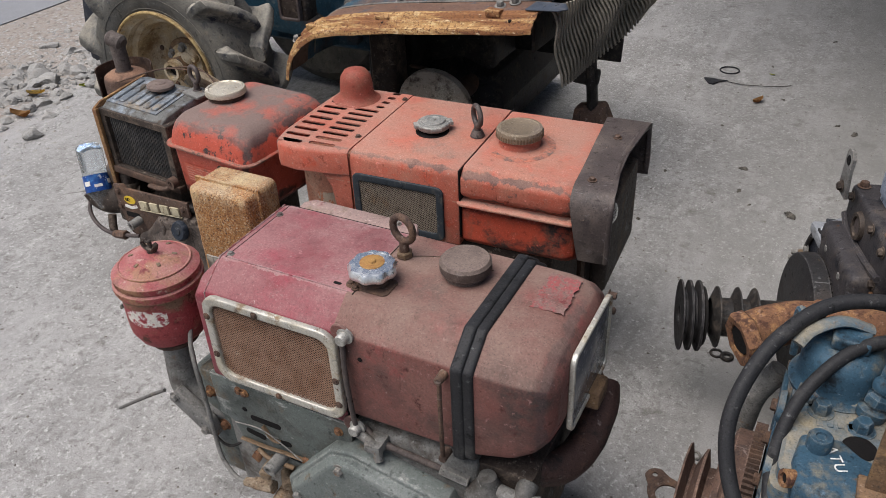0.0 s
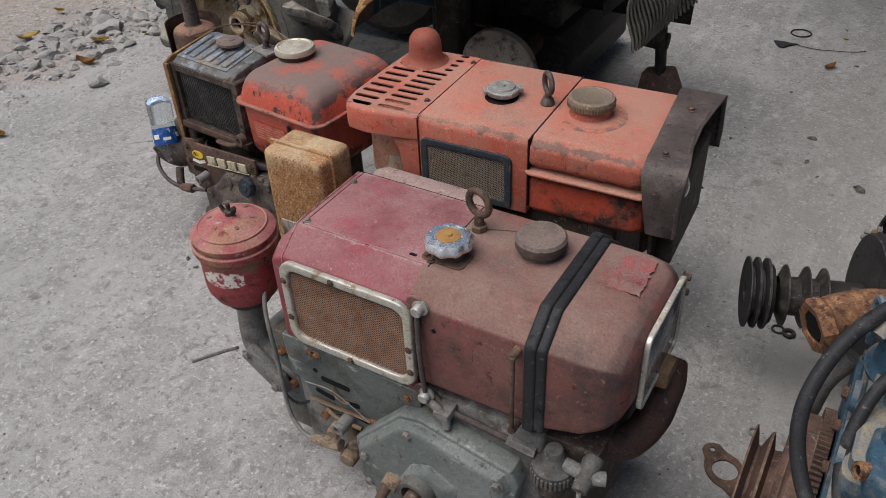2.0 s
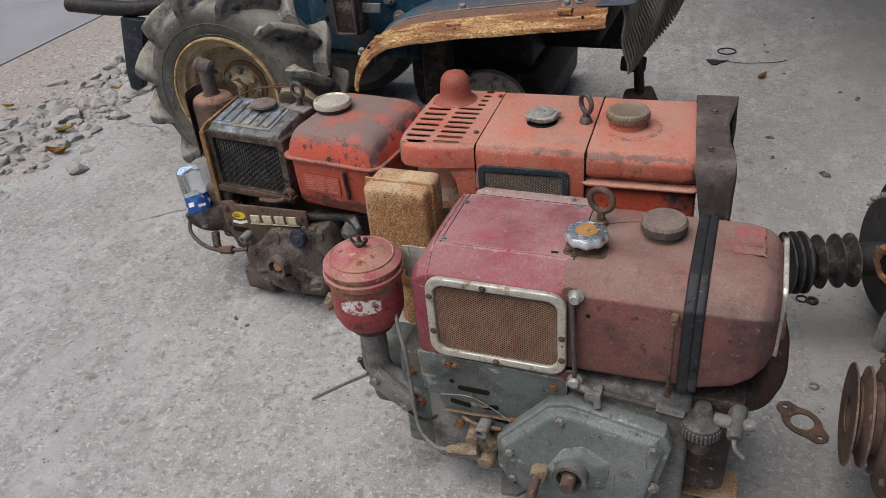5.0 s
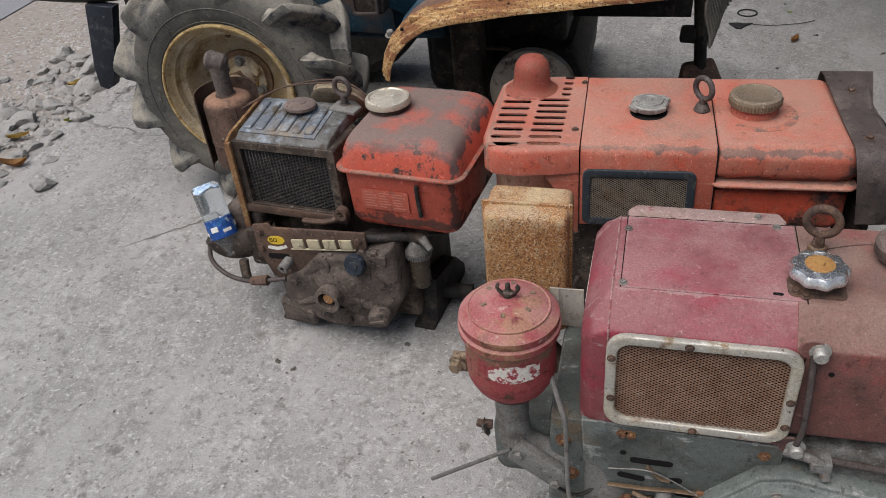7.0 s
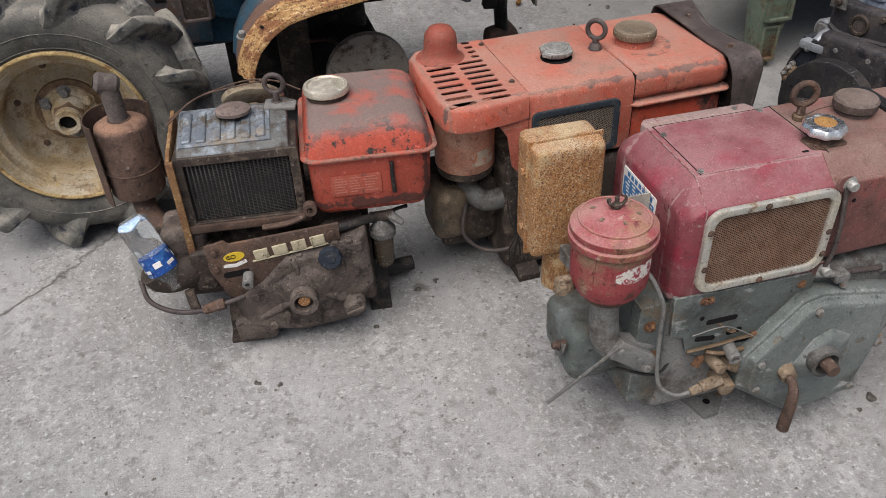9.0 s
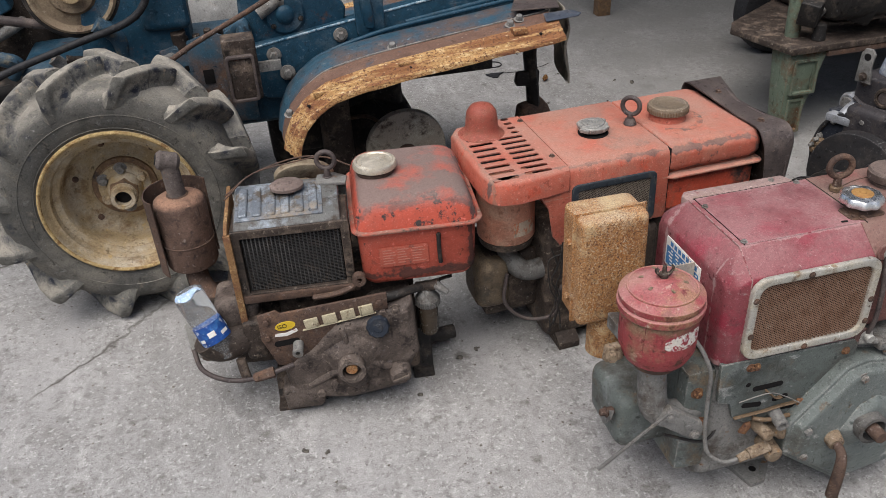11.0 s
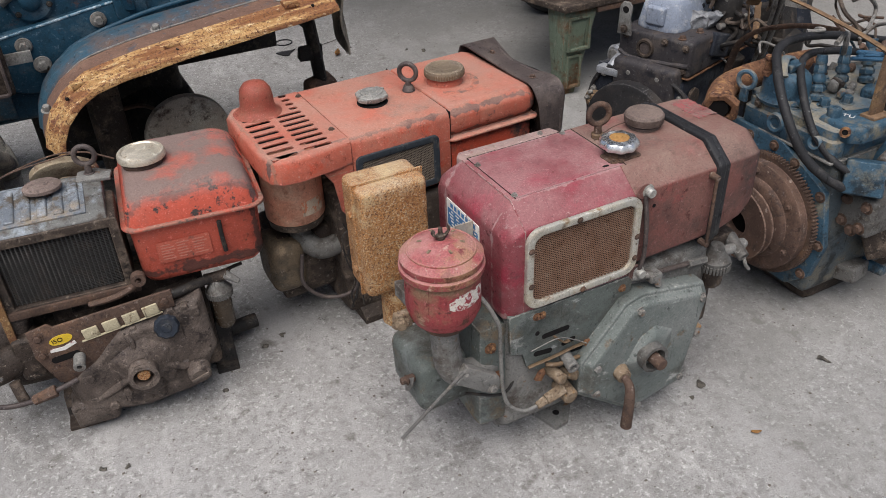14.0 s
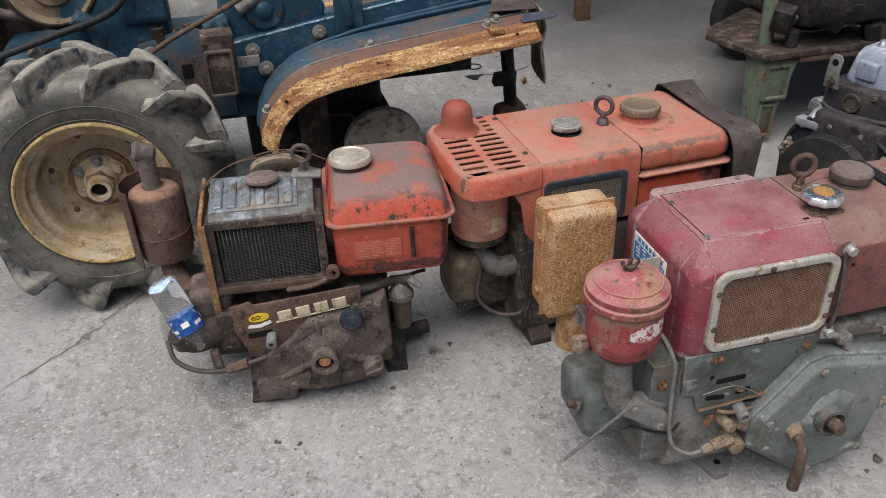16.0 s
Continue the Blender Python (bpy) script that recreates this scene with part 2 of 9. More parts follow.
RUST = (0.15, 0.065, 0.035)
m_maroon = surface("maroon_paint", (0.195, 0.05, 0.058), 0.48, dust=((0.31, 0.165, 0.165), 0.65, 9), bands=[("Y", -0.0095, 0.006, (0.36, 0.26, 0.25), 45, 0.6), ("Y", 0.172, 0.014, (0.36, 0.26, 0.25), 45, 0.6), ("Z", 0.4, 0.012, (0.3, 0.2, 0.19), 60, 0.7)], layers=[((0.27, 0.14, 0.14), 9, 0.5, 0.68, 0.8), ((0.25, 0.03, 0.05), 8, 0.5, 0.62, 0.5, 0, (0.6, 1, 1)), ((0.09, 0.045, 0.045), 5, 0.6, 0.7, 0.7), ((0.33, 0.25, 0.24), 34, 0.62, 0.72, 0.9, 0, (0.5, 1, 1)), ((0.40, 0.31, 0.30), 110, 0.64, 0.70, 0.9), ((0.10, 0.045, 0.045), 140, 0.66, 0.71, 0.9), (RUST, 70, 0.70, 0.74, 0.9)], grain=0.09, edge=((0.36, 0.27, 0.26), 0.75))
m_maroon2 = surface("brown_red_paint", (0.15, 0.06, 0.051), 0.45, dust=((0.22, 0.15, 0.125), 0.85, 5), bands=[("X", 0.572, 0.016, (0.07, 0.05, 0.05), 22, 0.6)], layers=[((0.175, 0.09, 0.075), 6, 0.44, 0.7, 0.75), ((0.24, 0.05, 0.05), 9, 0.54, 0.7, 0.55), ((0.06, 0.042, 0.038), 5, 0.53, 0.66, 0.6), ((0.10, 0.06, 0.055), 40, 0.62, 0.72, 0.8), ((0.3, 0.22, 0.2), 90, 0.68, 0.74, 0.9)], grain=0.09, edge=((0.27, 0.19, 0.17), 0.6))
m_cleaner = surface("red_can_paint", (0.27, 0.05, 0.055), 0.45, dust=((0.38, 0.19, 0.18), 0.7, 14), layers=[((0.36, 0.15, 0.135), 12, 0.48, 0.64, 0.7), ((0.30, 0.16, 0.095), 14, 0.5, 0.57, 0.85), ((0.14, 0.06, 0.04), 30, 0.57, 0.63, 0.85), ((0.42, 0.31, 0.24), 60, 0.6, 0.66, 0.9)], grain=0.12, edge=((0.33, 0.2, 0.13), 0.9))
m_orange = surface("orange_paint", (0.41, 0.108, 0.07), 0.46, dust=((0.36, 0.2, 0.155), 0.8, 5), bands=[("Y", 0.01, 0.012, (0.09, 0.075, 0.07), 24, 0.85), ("Y", 0.33, 0.014, (0.09, 0.075, 0.07), 26, 0.7), ("X", 0.528, 0.016, (0.08, 0.07, 0.065), 26, 0.7), ("X", -0.19, 0.01, (0.22, 0.15, 0.11), 40, 0.6), ("Z", 0.472, 0.004, (0.42, 0.25, 0.18), 60, 0.6)], layers=[((0.38, 0.16, 0.11), 6, 0.46, 0.64, 0.8), ((0.2, 0.14, 0.115), 7, 0.56, 0.7, 0.85), ((0.46, 0.075, 0.04), 20, 0.58, 0.68, 0.5), ((0.12, 0.09, 0.08), 36, 0.65, 0.70, 0.85), ((0.42, 0.3, 0.25), 110, 0.63, 0.69, 0.9)], grain=0.10, edge=((0.13, 0.1, 0.09), 0.8))
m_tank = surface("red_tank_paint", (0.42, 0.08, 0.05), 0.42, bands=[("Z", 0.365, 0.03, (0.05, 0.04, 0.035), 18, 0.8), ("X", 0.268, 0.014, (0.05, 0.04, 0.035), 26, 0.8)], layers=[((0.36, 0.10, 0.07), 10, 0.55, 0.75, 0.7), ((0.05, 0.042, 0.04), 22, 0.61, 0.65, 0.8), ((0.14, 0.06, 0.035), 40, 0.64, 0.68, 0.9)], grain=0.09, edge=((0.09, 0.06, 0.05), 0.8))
m_cream = surface("yellowed_orange_paint", (0.56, 0.25, 0.165), 0.55, edge=((0.3, 0.2, 0.15), 0.6), layers=[((0.5, 0.31, 0.22), 14, 0.48, 0.64, 0.8), ((0.3, 0.15, 0.1), 24, 0.58, 0.66, 0.8), ((0.15, 0.07, 0.04), 30, 0.66, 0.72, 0.9)])
m_rust = surface("orange_rust", (0.37, 0.18, 0.07), 0.95, dust=((0.46, 0.36, 0.25), 0.35, 11), layers=[((0.46, 0.35, 0.23), 9, 0.55, 0.66, 0.9), ((0.36, 0.15, 0.05), 12, 0.5, 0.62, 0.95), ((0.55, 0.43, 0.28), 290, 0.54, 0.58, 0.95), ((0.24, 0.11, 0.045), 18, 0.5, 0.64, 0.95), ((0.12, 0.055, 0.03), 320, 0.54, 0.58, 0.95), ((0.5, 0.38, 0.22), 10, 0.54, 0.66, 0.95), ((0.44, 0.25, 0.1), 420, 0.54, 0.6, 0.95), ((0.07, 0.035, 0.025), 300, 0.55, 0.64, 0.95)], grain=0.22, grain_scale=360, bump=0.7, bump_scale=420, wear=0)
m_fendrust = surface("flaking_yellow_rust", (0.37, 0.215, 0.09), 0.9, layers=[((0.54, 0.38, 0.19), 110, 0.52, 0.6, 0.9, 0, (0.4, 1, 1)), ((0.22, 0.1, 0.045), 30, 0.49, 0.56, 0.95, 0, (0.1, 1, 1)), ((0.17, 0.075, 0.045), 44, 0.57, 0.62, 0.95, 0, (0.12, 1, 1)), ((0.11, 0.05, 0.03), 150, 0.54, 0.59, 0.95), ((0.62, 0.50, 0.32), 60, 0.62, 0.67, 0.95, 0, (0.4, 1, 1))], grain=0.24, grain_scale=300, bump=1.0, bump_scale=260, wear=0)
m_rust2 = surface("deep_rust", (0.15, 0.075, 0.043), 0.9, layers=[((0.28, 0.15, 0.07), 40, 0.5, 0.62, 0.95), ((0.07, 0.035, 0.025), 60, 0.52, 0.62, 0.95)], grain=0.2, bump=0.6, bump_scale=300)
m_brownrust = surface("brown_rust", (0.088, 0.057, 0.044), 0.8, layers=[((0.15, 0.088, 0.058), 20, 0.5, 0.66, 0.95), ((0.2, 0.16, 0.13), 60, 0.6, 0.67, 0.95), ((0.05, 0.035, 0.03), 40, 0.55, 0.7, 0.9)], grain=0.2, bump=0.5)
m_castoil = surface("oily_cast_iron", (0.044, 0.033, 0.027), 0.6, layers=[((0.145, 0.11, 0.085), 15, 0.5, 0.64, 0.9), ((0.018, 0.015, 0.013), 24, 0.55, 0.64, 0.4), ((0.2, 0.165, 0.135), 70, 0.6, 0.66, 0.95)], grain=0.25, bump=0.9, bump_scale=120, edge=((0.17, 0.13, 0.1), 0.6))
m_black = surface("black_grimy_steel", (0.022, 0.02, 0.019), 0.5, layers=[((0.10, 0.08, 0.065), 22, 0.52, 0.72, 0.9)], grain=0.2)
m_grey = surface("grey_green_engine_paint", (0.1, 0.113, 0.105), 0.5, layers=[((0.165, 0.178, 0.175), 12, 0.5, 0.66, 0.8), ((0.07, 0.068, 0.06), 7, 0.5, 0.62, 0.6), ((0.15, 0.112, 0.075), 8, 0.53, 0.64, 0.9), ((0.3, 0.305, 0.29), 30, 0.61, 0.67, 0.9, 0, (0.5, 1, 1)), (RUST, 34, 0.68, 0.72, 0.9)], grain=0.13, edge=((0.36, 0.35, 0.32), 0.9))
m_castgrey = surface("grey_cast_iron", (0.175, 0.17, 0.16), 0.6, layers=[((0.075, 0.062, 0.052), 14, 0.5, 0.64, 0.7), ((0.25, 0.235, 0.215), 36, 0.58, 0.68, 0.9), ((0.18, 0.095, 0.05), 26, 0.62, 0.69, 0.9)], grain=0.2, bump=0.6, edge=((0.28, 0.25, 0.22), 0.6))
m_chrome = surface("worn_chrome", (0.76, 0.76, 0.76), 0.27, metal=0.95, layers=[((0.30, 0.27, 0.23), 30, 0.58, 0.72, 0.7, 0.3), ((0.17, 0.1, 0.05), 60, 0.66, 0.72, 0.9, 0.0)], grain=0.05, bump=0.1)
m_trim = surface("dull_plated_trim", (0.50, 0.48, 0.43), 0.4, metal=0.6, edge=((0.2, 0.14, 0.09), 0.6), layers=[((0.40, 0.36, 0.28), 16, 0.45, 0.6, 0.8, 0.1), ((0.22, 0.15, 0.09), 26, 0.56, 0.66, 0.9, 0.0), ((0.1, 0.06, 0.04), 60, 0.62, 0.68, 0.9, 0.0)], grain=0.08, bump=0.2)
m_zinc = surface("dull_zinc", (0.42, 0.41, 0.38), 0.45, metal=0.6, layers=[((0.22, 0.2, 0.17), 40, 0.5, 0.7, 0.8, 0.0)], grain=0.12)
m_rubber = surface("black_rubber", (0.022, 0.022, 0.024), 0.55, layers=[((0.09, 0.085, 0.08), 20, 0.55, 0.8, 0.85)], grain=0.2, bump=0.3)
m_tyre = surface("dusty_tyre_rubber", (0.08, 0.077, 0.07), 0.7, dust=((0.3, 0.275, 0.235), 0.85, 9), layers=[((0.17, 0.155, 0.13), 5, 0.46, 0.66, 0.95), ((0.20, 0.17, 0.13), 30, 0.58, 0.75, 0.95), ((0.03, 0.032, 0.04), 12, 0.6, 0.7, 0.6)], grain=0.2, bump=0.4)
m_rim = surface("mustard_rim_paint", (0.34, 0.255, 0.145), 0.65, edge=((0.15, 0.09, 0.05), 0.8), layers=[((0.42, 0.36, 0.27), 9, 0.48, 0.62, 0.9), ((0.19, 0.12, 0.065), 12, 0.54, 0.66, 0.95), ((0.45, 0.30, 0.10), 14, 0.6, 0.7, 0.7), ((0.07, 0.05, 0.035), 60, 0.64, 0.7, 0.9)], grain=0.15, bump=0.4)
m_lug = surface("dusty_tread_rubber", (0.14, 0.134, 0.12), 0.75, dust=((0.34, 0.31, 0.26), 0.85, 12), edge=((0.33, 0.3, 0.25), 0.7), layers=[((0.25, 0.228, 0.19), 7, 0.47, 0.62, 0.95), ((0.024, 0.027, 0.038), 9, 0.48, 0.56, 0.6), ((0.25, 0.205, 0.15), 40, 0.6, 0.7, 0.95)], grain=0.16, bump=0.4)
m_blue = surface("blue_tractor_paint", (0.014, 0.05, 0.083), 0.42, layers=[((0.10, 0.13, 0.15), 12, 0.52, 0.74, 0.8), ((0.10, 0.05, 0.035), 20, 0.6, 0.7, 0.9), ((0.015, 0.04, 0.06), 30, 0.5, 0.7, 0.5)], grain=0.14)
m_bluerust = surface("rusted_blue_paint", (0.028, 0.068, 0.1), 0.5, layers=[((0.115, 0.07, 0.05), 7, 0.42, 0.64, 0.9), ((0.17, 0.17, 0.16), 26, 0.6, 0.75, 0.9)], grain=0.16)
m_blueng = surface("blue_engine_paint", (0.032, 0.07, 0.105), 0.45, edge=((0.2, 0.22, 0.22), 0.6), layers=[((0.15, 0.14, 0.11), 14, 0.5, 0.62, 0.85), ((0.015, 0.02, 0.025), 20, 0.54, 0.64, 0.5), ((0.13, 0.075, 0.04), 34, 0.64, 0.71, 0.9)], grain=0.14)
m_navy = surface("dark_navy_engine", (0.019, 0.022, 0.03), 0.42, edge=((0.12, 0.125, 0.135), 0.7), layers=[((0.07, 0.07, 0.073), 18, 0.54, 0.68, 0.75), ((0.10, 0.06, 0.035), 40, 0.68, 0.74, 0.9)], grain=0.2)
m_paleblue = surface("pale_blue_cover", (0.22, 0.25, 0.31), 0.5, layers=[((0.5, 0.5, 0.5), 26, 0.52, 0.7, 0.7), ((0.12, 0.12, 0.13), 34, 0.6, 0.7, 0.8)], grain=0.12)
m_alu = surface("dirty_aluminium", (0.13, 0.125, 0.118), 0.5, metal=0.25, layers=[((0.05, 0.042, 0.036), 22, 0.48, 0.64, 0.7, 0.0), ((0.2, 0.18, 0.15), 44, 0.58, 0.7, 0.85, 0.0)], grain=0.12, bump=0.4)
m_alloy = surface("pale_alloy", (0.3, 0.31, 0.33), 0.45, metal=0.3, layers=[((0.16, 0.155, 0.15), 22, 0.5, 0.64, 0.7, 0.0), ((0.42, 0.42, 0.42), 44, 0.58, 0.7, 0.6, 0.2)], grain=0.12)
m_stand = surface("pale_green_stand_paint", (0.12, 0.15, 0.11), 0.55, edge=((0.16, 0.09, 0.05), 0.9), layers=[((0.13, 0.075, 0.042), 9, 0.48, 0.62, 0.9), ((0.2, 0.21, 0.165), 24, 0.58, 0.75, 0.8), ((0.06, 0.05, 0.04), 32, 0.6, 0.7, 0.8)])
m_guard = surface("grey_brown_sheet", (0.07, 0.056, 0.053), 0.42, layers=[((0.125, 0.1, 0.088), 9, 0.5, 0.66, 0.7), ((0.05, 0.04, 0.04), 22, 0.56, 0.68, 0.6), ((0.2, 0.15, 0.12), 90, 0.62, 0.69, 0.9)], grain=0.15)
# near-black painted for shade in slots, holes and bores; also for black print
m_shade_black = surface("dark_inside", (0.008, 0.007, 0.007), 0.9, grain=0.3, wear=0)
m_mesh = surface("rusty_wire_mesh", (0.235, 0.145, 0.1), 0.7, metal=0.2, wear=0, layers=[((0.17, 0.095, 0.06), 30, 0.45, 0.65, 0.9, 0.0), ((0.34, 0.27, 0.21), 40, 0.6, 0.72, 0.8, 0.2)])
m_meshdark = surface("dark_wire_mesh", (0.17, 0.14, 0.11), 0.7, layers=[((0.17, 0.10, 0.055), 12, 0.55, 0.7, 0.9)])
# near-black painted for the shade behind grille meshes and inside the guard
m_recess_dark = surface("recess_shade_backing", (0.022, 0.015, 0.012), 0.95, layers=[((0.04, 0.025, 0.018), 20, 0.5, 0.65, 0.95)], grain=0.2)
m_brass = surface("dull_brass", (0.16, 0.11, 0.07), 0.6, metal=0.2, layers=[((0.15, 0.09, 0.045), 40, 0.52, 0.68, 0.9, 0.0)])
m_white = surface("white_sticker", (0.66, 0.64, 0.60), 0.7, layers=[((0.3, 0.12, 0.1), 50, 0.6, 0.66, 0.8)], grain=0.05, wear=0)
m_yellow = surface("yellow_sticker", (0.62, 0.42, 0.03), 0.5, grain=0.06, wear=0)
m_bluesign = surface("blue_sticker", (0.05, 0.16, 0.34), 0.5, layers=[((0.3, 0.33, 0.36), 50, 0.6, 0.72, 0.7)], grain=0.08)
m_beam = surface("rusty_bracket_steel", (0.16, 0.10, 0.06), 0.8, layers=[((0.26, 0.16, 0.08), 18, 0.5, 0.65, 0.9), ((0.06, 0.05, 0.045), 26, 0.55, 0.68, 0.8)], grain=0.18)
m_silver = surface("silver_plastic_film", (0.20, 0.205, 0.215), 0.25, layers=[((0.12, 0.12, 0.13), 20, 0.5, 0.6, 0.4)], grain=0.2, bump=0.9, bump_scale=60, wear=0)
m_leaf = surface("dry_leaf", (0.46, 0.33, 0.1), 0.7, layers=[((0.20, 0.09, 0.03), 40, 0.55, 0.66, 0.8)], grain=0.15, wear=0)
m_leafgreen = surface("greenish_leaf", (0.30, 0.34, 0.07), 0.7, layers=[((0.33, 0.25, 0.06), 40, 0.5, 0.66, 0.8)], grain=0.15, wear=0)
m_leafred = surface("rust_red_leaf", (0.30, 0.16, 0.06), 0.7, grain=0.15, wear=0)
m_stone = surface("grey_rubble", (0.35, 0.34, 0.325), 0.95, layers=[((0.23, 0.205, 0.18), 12, 0.5, 0.64, 0.95), ((0.40, 0.38, 0.36), 30, 0.6, 0.75, 0.95)], grain=0.14, bump=0.7)

# ---- ground ----
def ground_material():
    ma = surface("workshop_concrete", (0.273, 0.266, 0.258), 0.9, layers=[
        ((0.214, 0.208, 0.201), 1.1, 0.42, 0.66, 0.9), ((0.325, 0.316, 0.308), 2.6, 0.5, 0.68, 0.92),
        ((0.192, 0.183, 0.176), 6, 0.54, 0.7, 0.85), ((0.352, 0.342, 0.333), 15, 0.52, 0.66, 0.95, 0, (1, 0.45, 1)),
        ((0.192, 0.184, 0.178), 40, 0.52, 0.62, 0.9), ((0.420, 0.409, 0.398), 95, 0.56, 0.62, 0.95),
        ((0.155, 0.145, 0.139), 120, 0.59, 0.64, 0.9), ((0.315, 0.305, 0.300), 4.5, 0.52, 0.66, 0.95, 0, (1, 0.22, 1)), ((0.155, 0.144, 0.136), 11, 0.6, 0.68, 0.85), ((0.069, 0.062, 0.058), 75, 0.65, 0.675, 0.9), ((0.475, 0.461, 0.452), 90, 0.675, 0.7, 0.9)], grain=0.27, grain_scale=290, bump=0.85, bump_scale=240, spec=0.25, wear=0)
    nt = ma.node_tree
    N, L = nt.nodes, nt.links
    bs = N["Principled BSDF"]
    old = bs.inputs["Base Color"].links[0].from_socket
    co = N.new("ShaderNodeTexCoord")
    wob = N.new("ShaderNodeTexNoise")
    wob.inputs["Scale"].default_value, wob.inputs["Detail"].default_value = 2.2, 8
    L.new(co.outputs["Object"], wob.inputs["Vector"])
    add = N.new("ShaderNodeVectorMath")
    add.operation = "MULTIPLY_ADD"
    add.inputs[1].default_value = (0.9, 0.9, 0.0)
    L.new(wob.outputs["Color"], add.inputs[0]), L.new(co.outputs["Object"], add.inputs[2])
    vo = N.new("ShaderNodeTexVoronoi")
    vo.feature = "DISTANCE_TO_EDGE"
    vo.inputs["Scale"].default_value = 0.85
    L.new(add.outputs[0], vo.inputs["Vector"])

    def rng(sock, lo, hi, a, b):
        m = N.new("ShaderNodeMapRange")
        for i, v in enumerate((lo, hi, a, b)):
            m.inputs[i + 1].default_value = v
        L.new(sock, m.inputs[0])
        return m.outputs[0]

    def times(a, b):
        m = N.new("ShaderNodeMath")
        m.operation = "MULTIPLY"
        L.new(a, m.inputs[0]), L.new(b, m.inputs[1])
        return m.outputs[0]

    def blend(f, a, col):
        m = N.new("ShaderNodeMix")
        m.data_type = "RGBA"
        L.new(f, m.inputs[0]), L.new(a, m.inputs[6])
        m.inputs[7].default_value = (*col, 1)
        return m.outputs[2]

    xyz = N.new("ShaderNodeSeparateXYZ")
    L.new(add.outputs[0], xyz.inputs[0])
    # hair cracks, broken up
    brk = N.new("ShaderNodeTexNoise")
    brk.inputs["Scale"].default_value = 1.7
    L.new(co.outputs["Object"], brk.inputs["Vector"])
    crack = times(rng(vo.outputs["Distance"], 0.0, 0.011, 1, 0), times(rng(brk.outputs["Fac"], 0.4, 0.52, 0, 1.0), rng(xyz.outputs["X"], -0.4, -0.9, 0, 1)))
    col = blend(crack, old, (0.075, 0.068, 0.06))
    # floor colour darkened towards +x for the building's shade, mottled by noise
    oil = N.new("ShaderNodeTexNoise")
    oil.inputs["Scale"].default_value, oil.inputs["Detail"].default_value, oil.inputs["Roughness"].default_value = 2.4, 7, 0.65
    L.new(co.outputs["Object"], oil.inputs["Vector"])
    col = blend(times(rng(xyz.outputs["X"], 0.75, 1.5, 0, 1), rng(oil.outputs["Fac"], 0.3, 0.62, 0.25, 0.85)), col, (0.185, 0.18, 0.17))
    # earth towards the road
    earth = N.new("ShaderNodeTexNoise")
    earth.inputs["Scale"].default_value, earth.inputs["Detail"].default_value = 30, 8
    L.new(co.outputs["Object"], earth.inputs["Vector"])
    near = rng(xyz.outputs["X"], -1.75, -2.0, 0, 1)
    col = blend(times(near, rng(earth.outputs["Fac"], 0.3, 0.55, 0.25, 0.9)), col, (0.265, 0.225, 0.195))
    col = blend(times(near, rng(earth.outputs["Fac"], 0.56, 0.66, 0.0, 0.8)), col, (0.15, 0.13, 0.11))
    L.new(col, bs.inputs["Base Color"])
    return ma


m_ground = ground_material()
bm = B()
bmesh.ops.create_grid(bm, x_segments=2, y_segments=2, size=150)
solo("ground", bm, m_ground, pose(0, 0, 0), "pale grey worn concrete yard floor with stains", "floor", kind="structure")

# ---- unseen roof and walls, added to dim the floor at the back ----
m_shell = surface("unseen_shade_shell", (0.16, 0.155, 0.15), 0.9, layers=[((0.1, 0.095, 0.09), 1.5, 0.45, 0.65, 0.9)], grain=0.15, grain_scale=12)
solo("roof", plate(B(), [(-0.6, 2.6), (0.3, 1.8), (6.3, 1.8), (6.3, 6.2), (-0.6, 6.2)], "z", 2.6, 2.68, 0.01), m_shell, pose(0, 0, 0), "unseen grey sheet roof added to shade the back floor", "roof", kind="structure")
solo("dim_wall_north", box(B(), -0.6, 6.3, 6.0, 6.15, 0, 2.6, 0.01), m_shell, pose(0, 0, 0), "unseen grey back wall added to dim the floor", "wall", kind="structure")
solo("dim_wall_east", box(B(), 6.1, 6.25, 0.5, 5.99, 0, 2.6, 0.01), m_shell, pose(0, 0, 0), "unseen grey side wall added to dim the floor", "wall", kind="structure")

# ---- maroon diesel engine ----
def wire_mesh(bm, u0, u1, v0, v1, y, pitch=0.0085, wire=0.0010, slope=0.6):
    """Diagonal wires both ways in the plane y."""
    h = v1 - v0
    w = h / slope
    for s in (1, -1):
        a = u0 - w
        while a < u1 + w:
            p, q = Vector((a, y + 0.0006 * s, v0 if s > 0 else v1)), Vector((a + w, y + 0.0006 * s, v1 if s > 0 else v0))
            lo, hi = max(0.0, (u0 - p.x) / w), min(1.0, (u1 - p.x) / w)
            if lo < hi:
                c, d = p.lerp(q, lo), p.lerp(q, hi)
                n = Vector((-(d.z - c.z), 0, d.x - c.x)).normalized() * wire
                k = Vector((0, -wire, 0))
                vs = [bm.verts.new(x) for x in (c - n, c + n, d + n, d - n, c + k, d + k)]
                for f in ((0, 4, 5, 3), (4, 1, 2, 5), (0, 1, 4), (3, 5, 2)):
                    bm.faces.new([vs[i] for i in f])
            a += pitch
    return bm


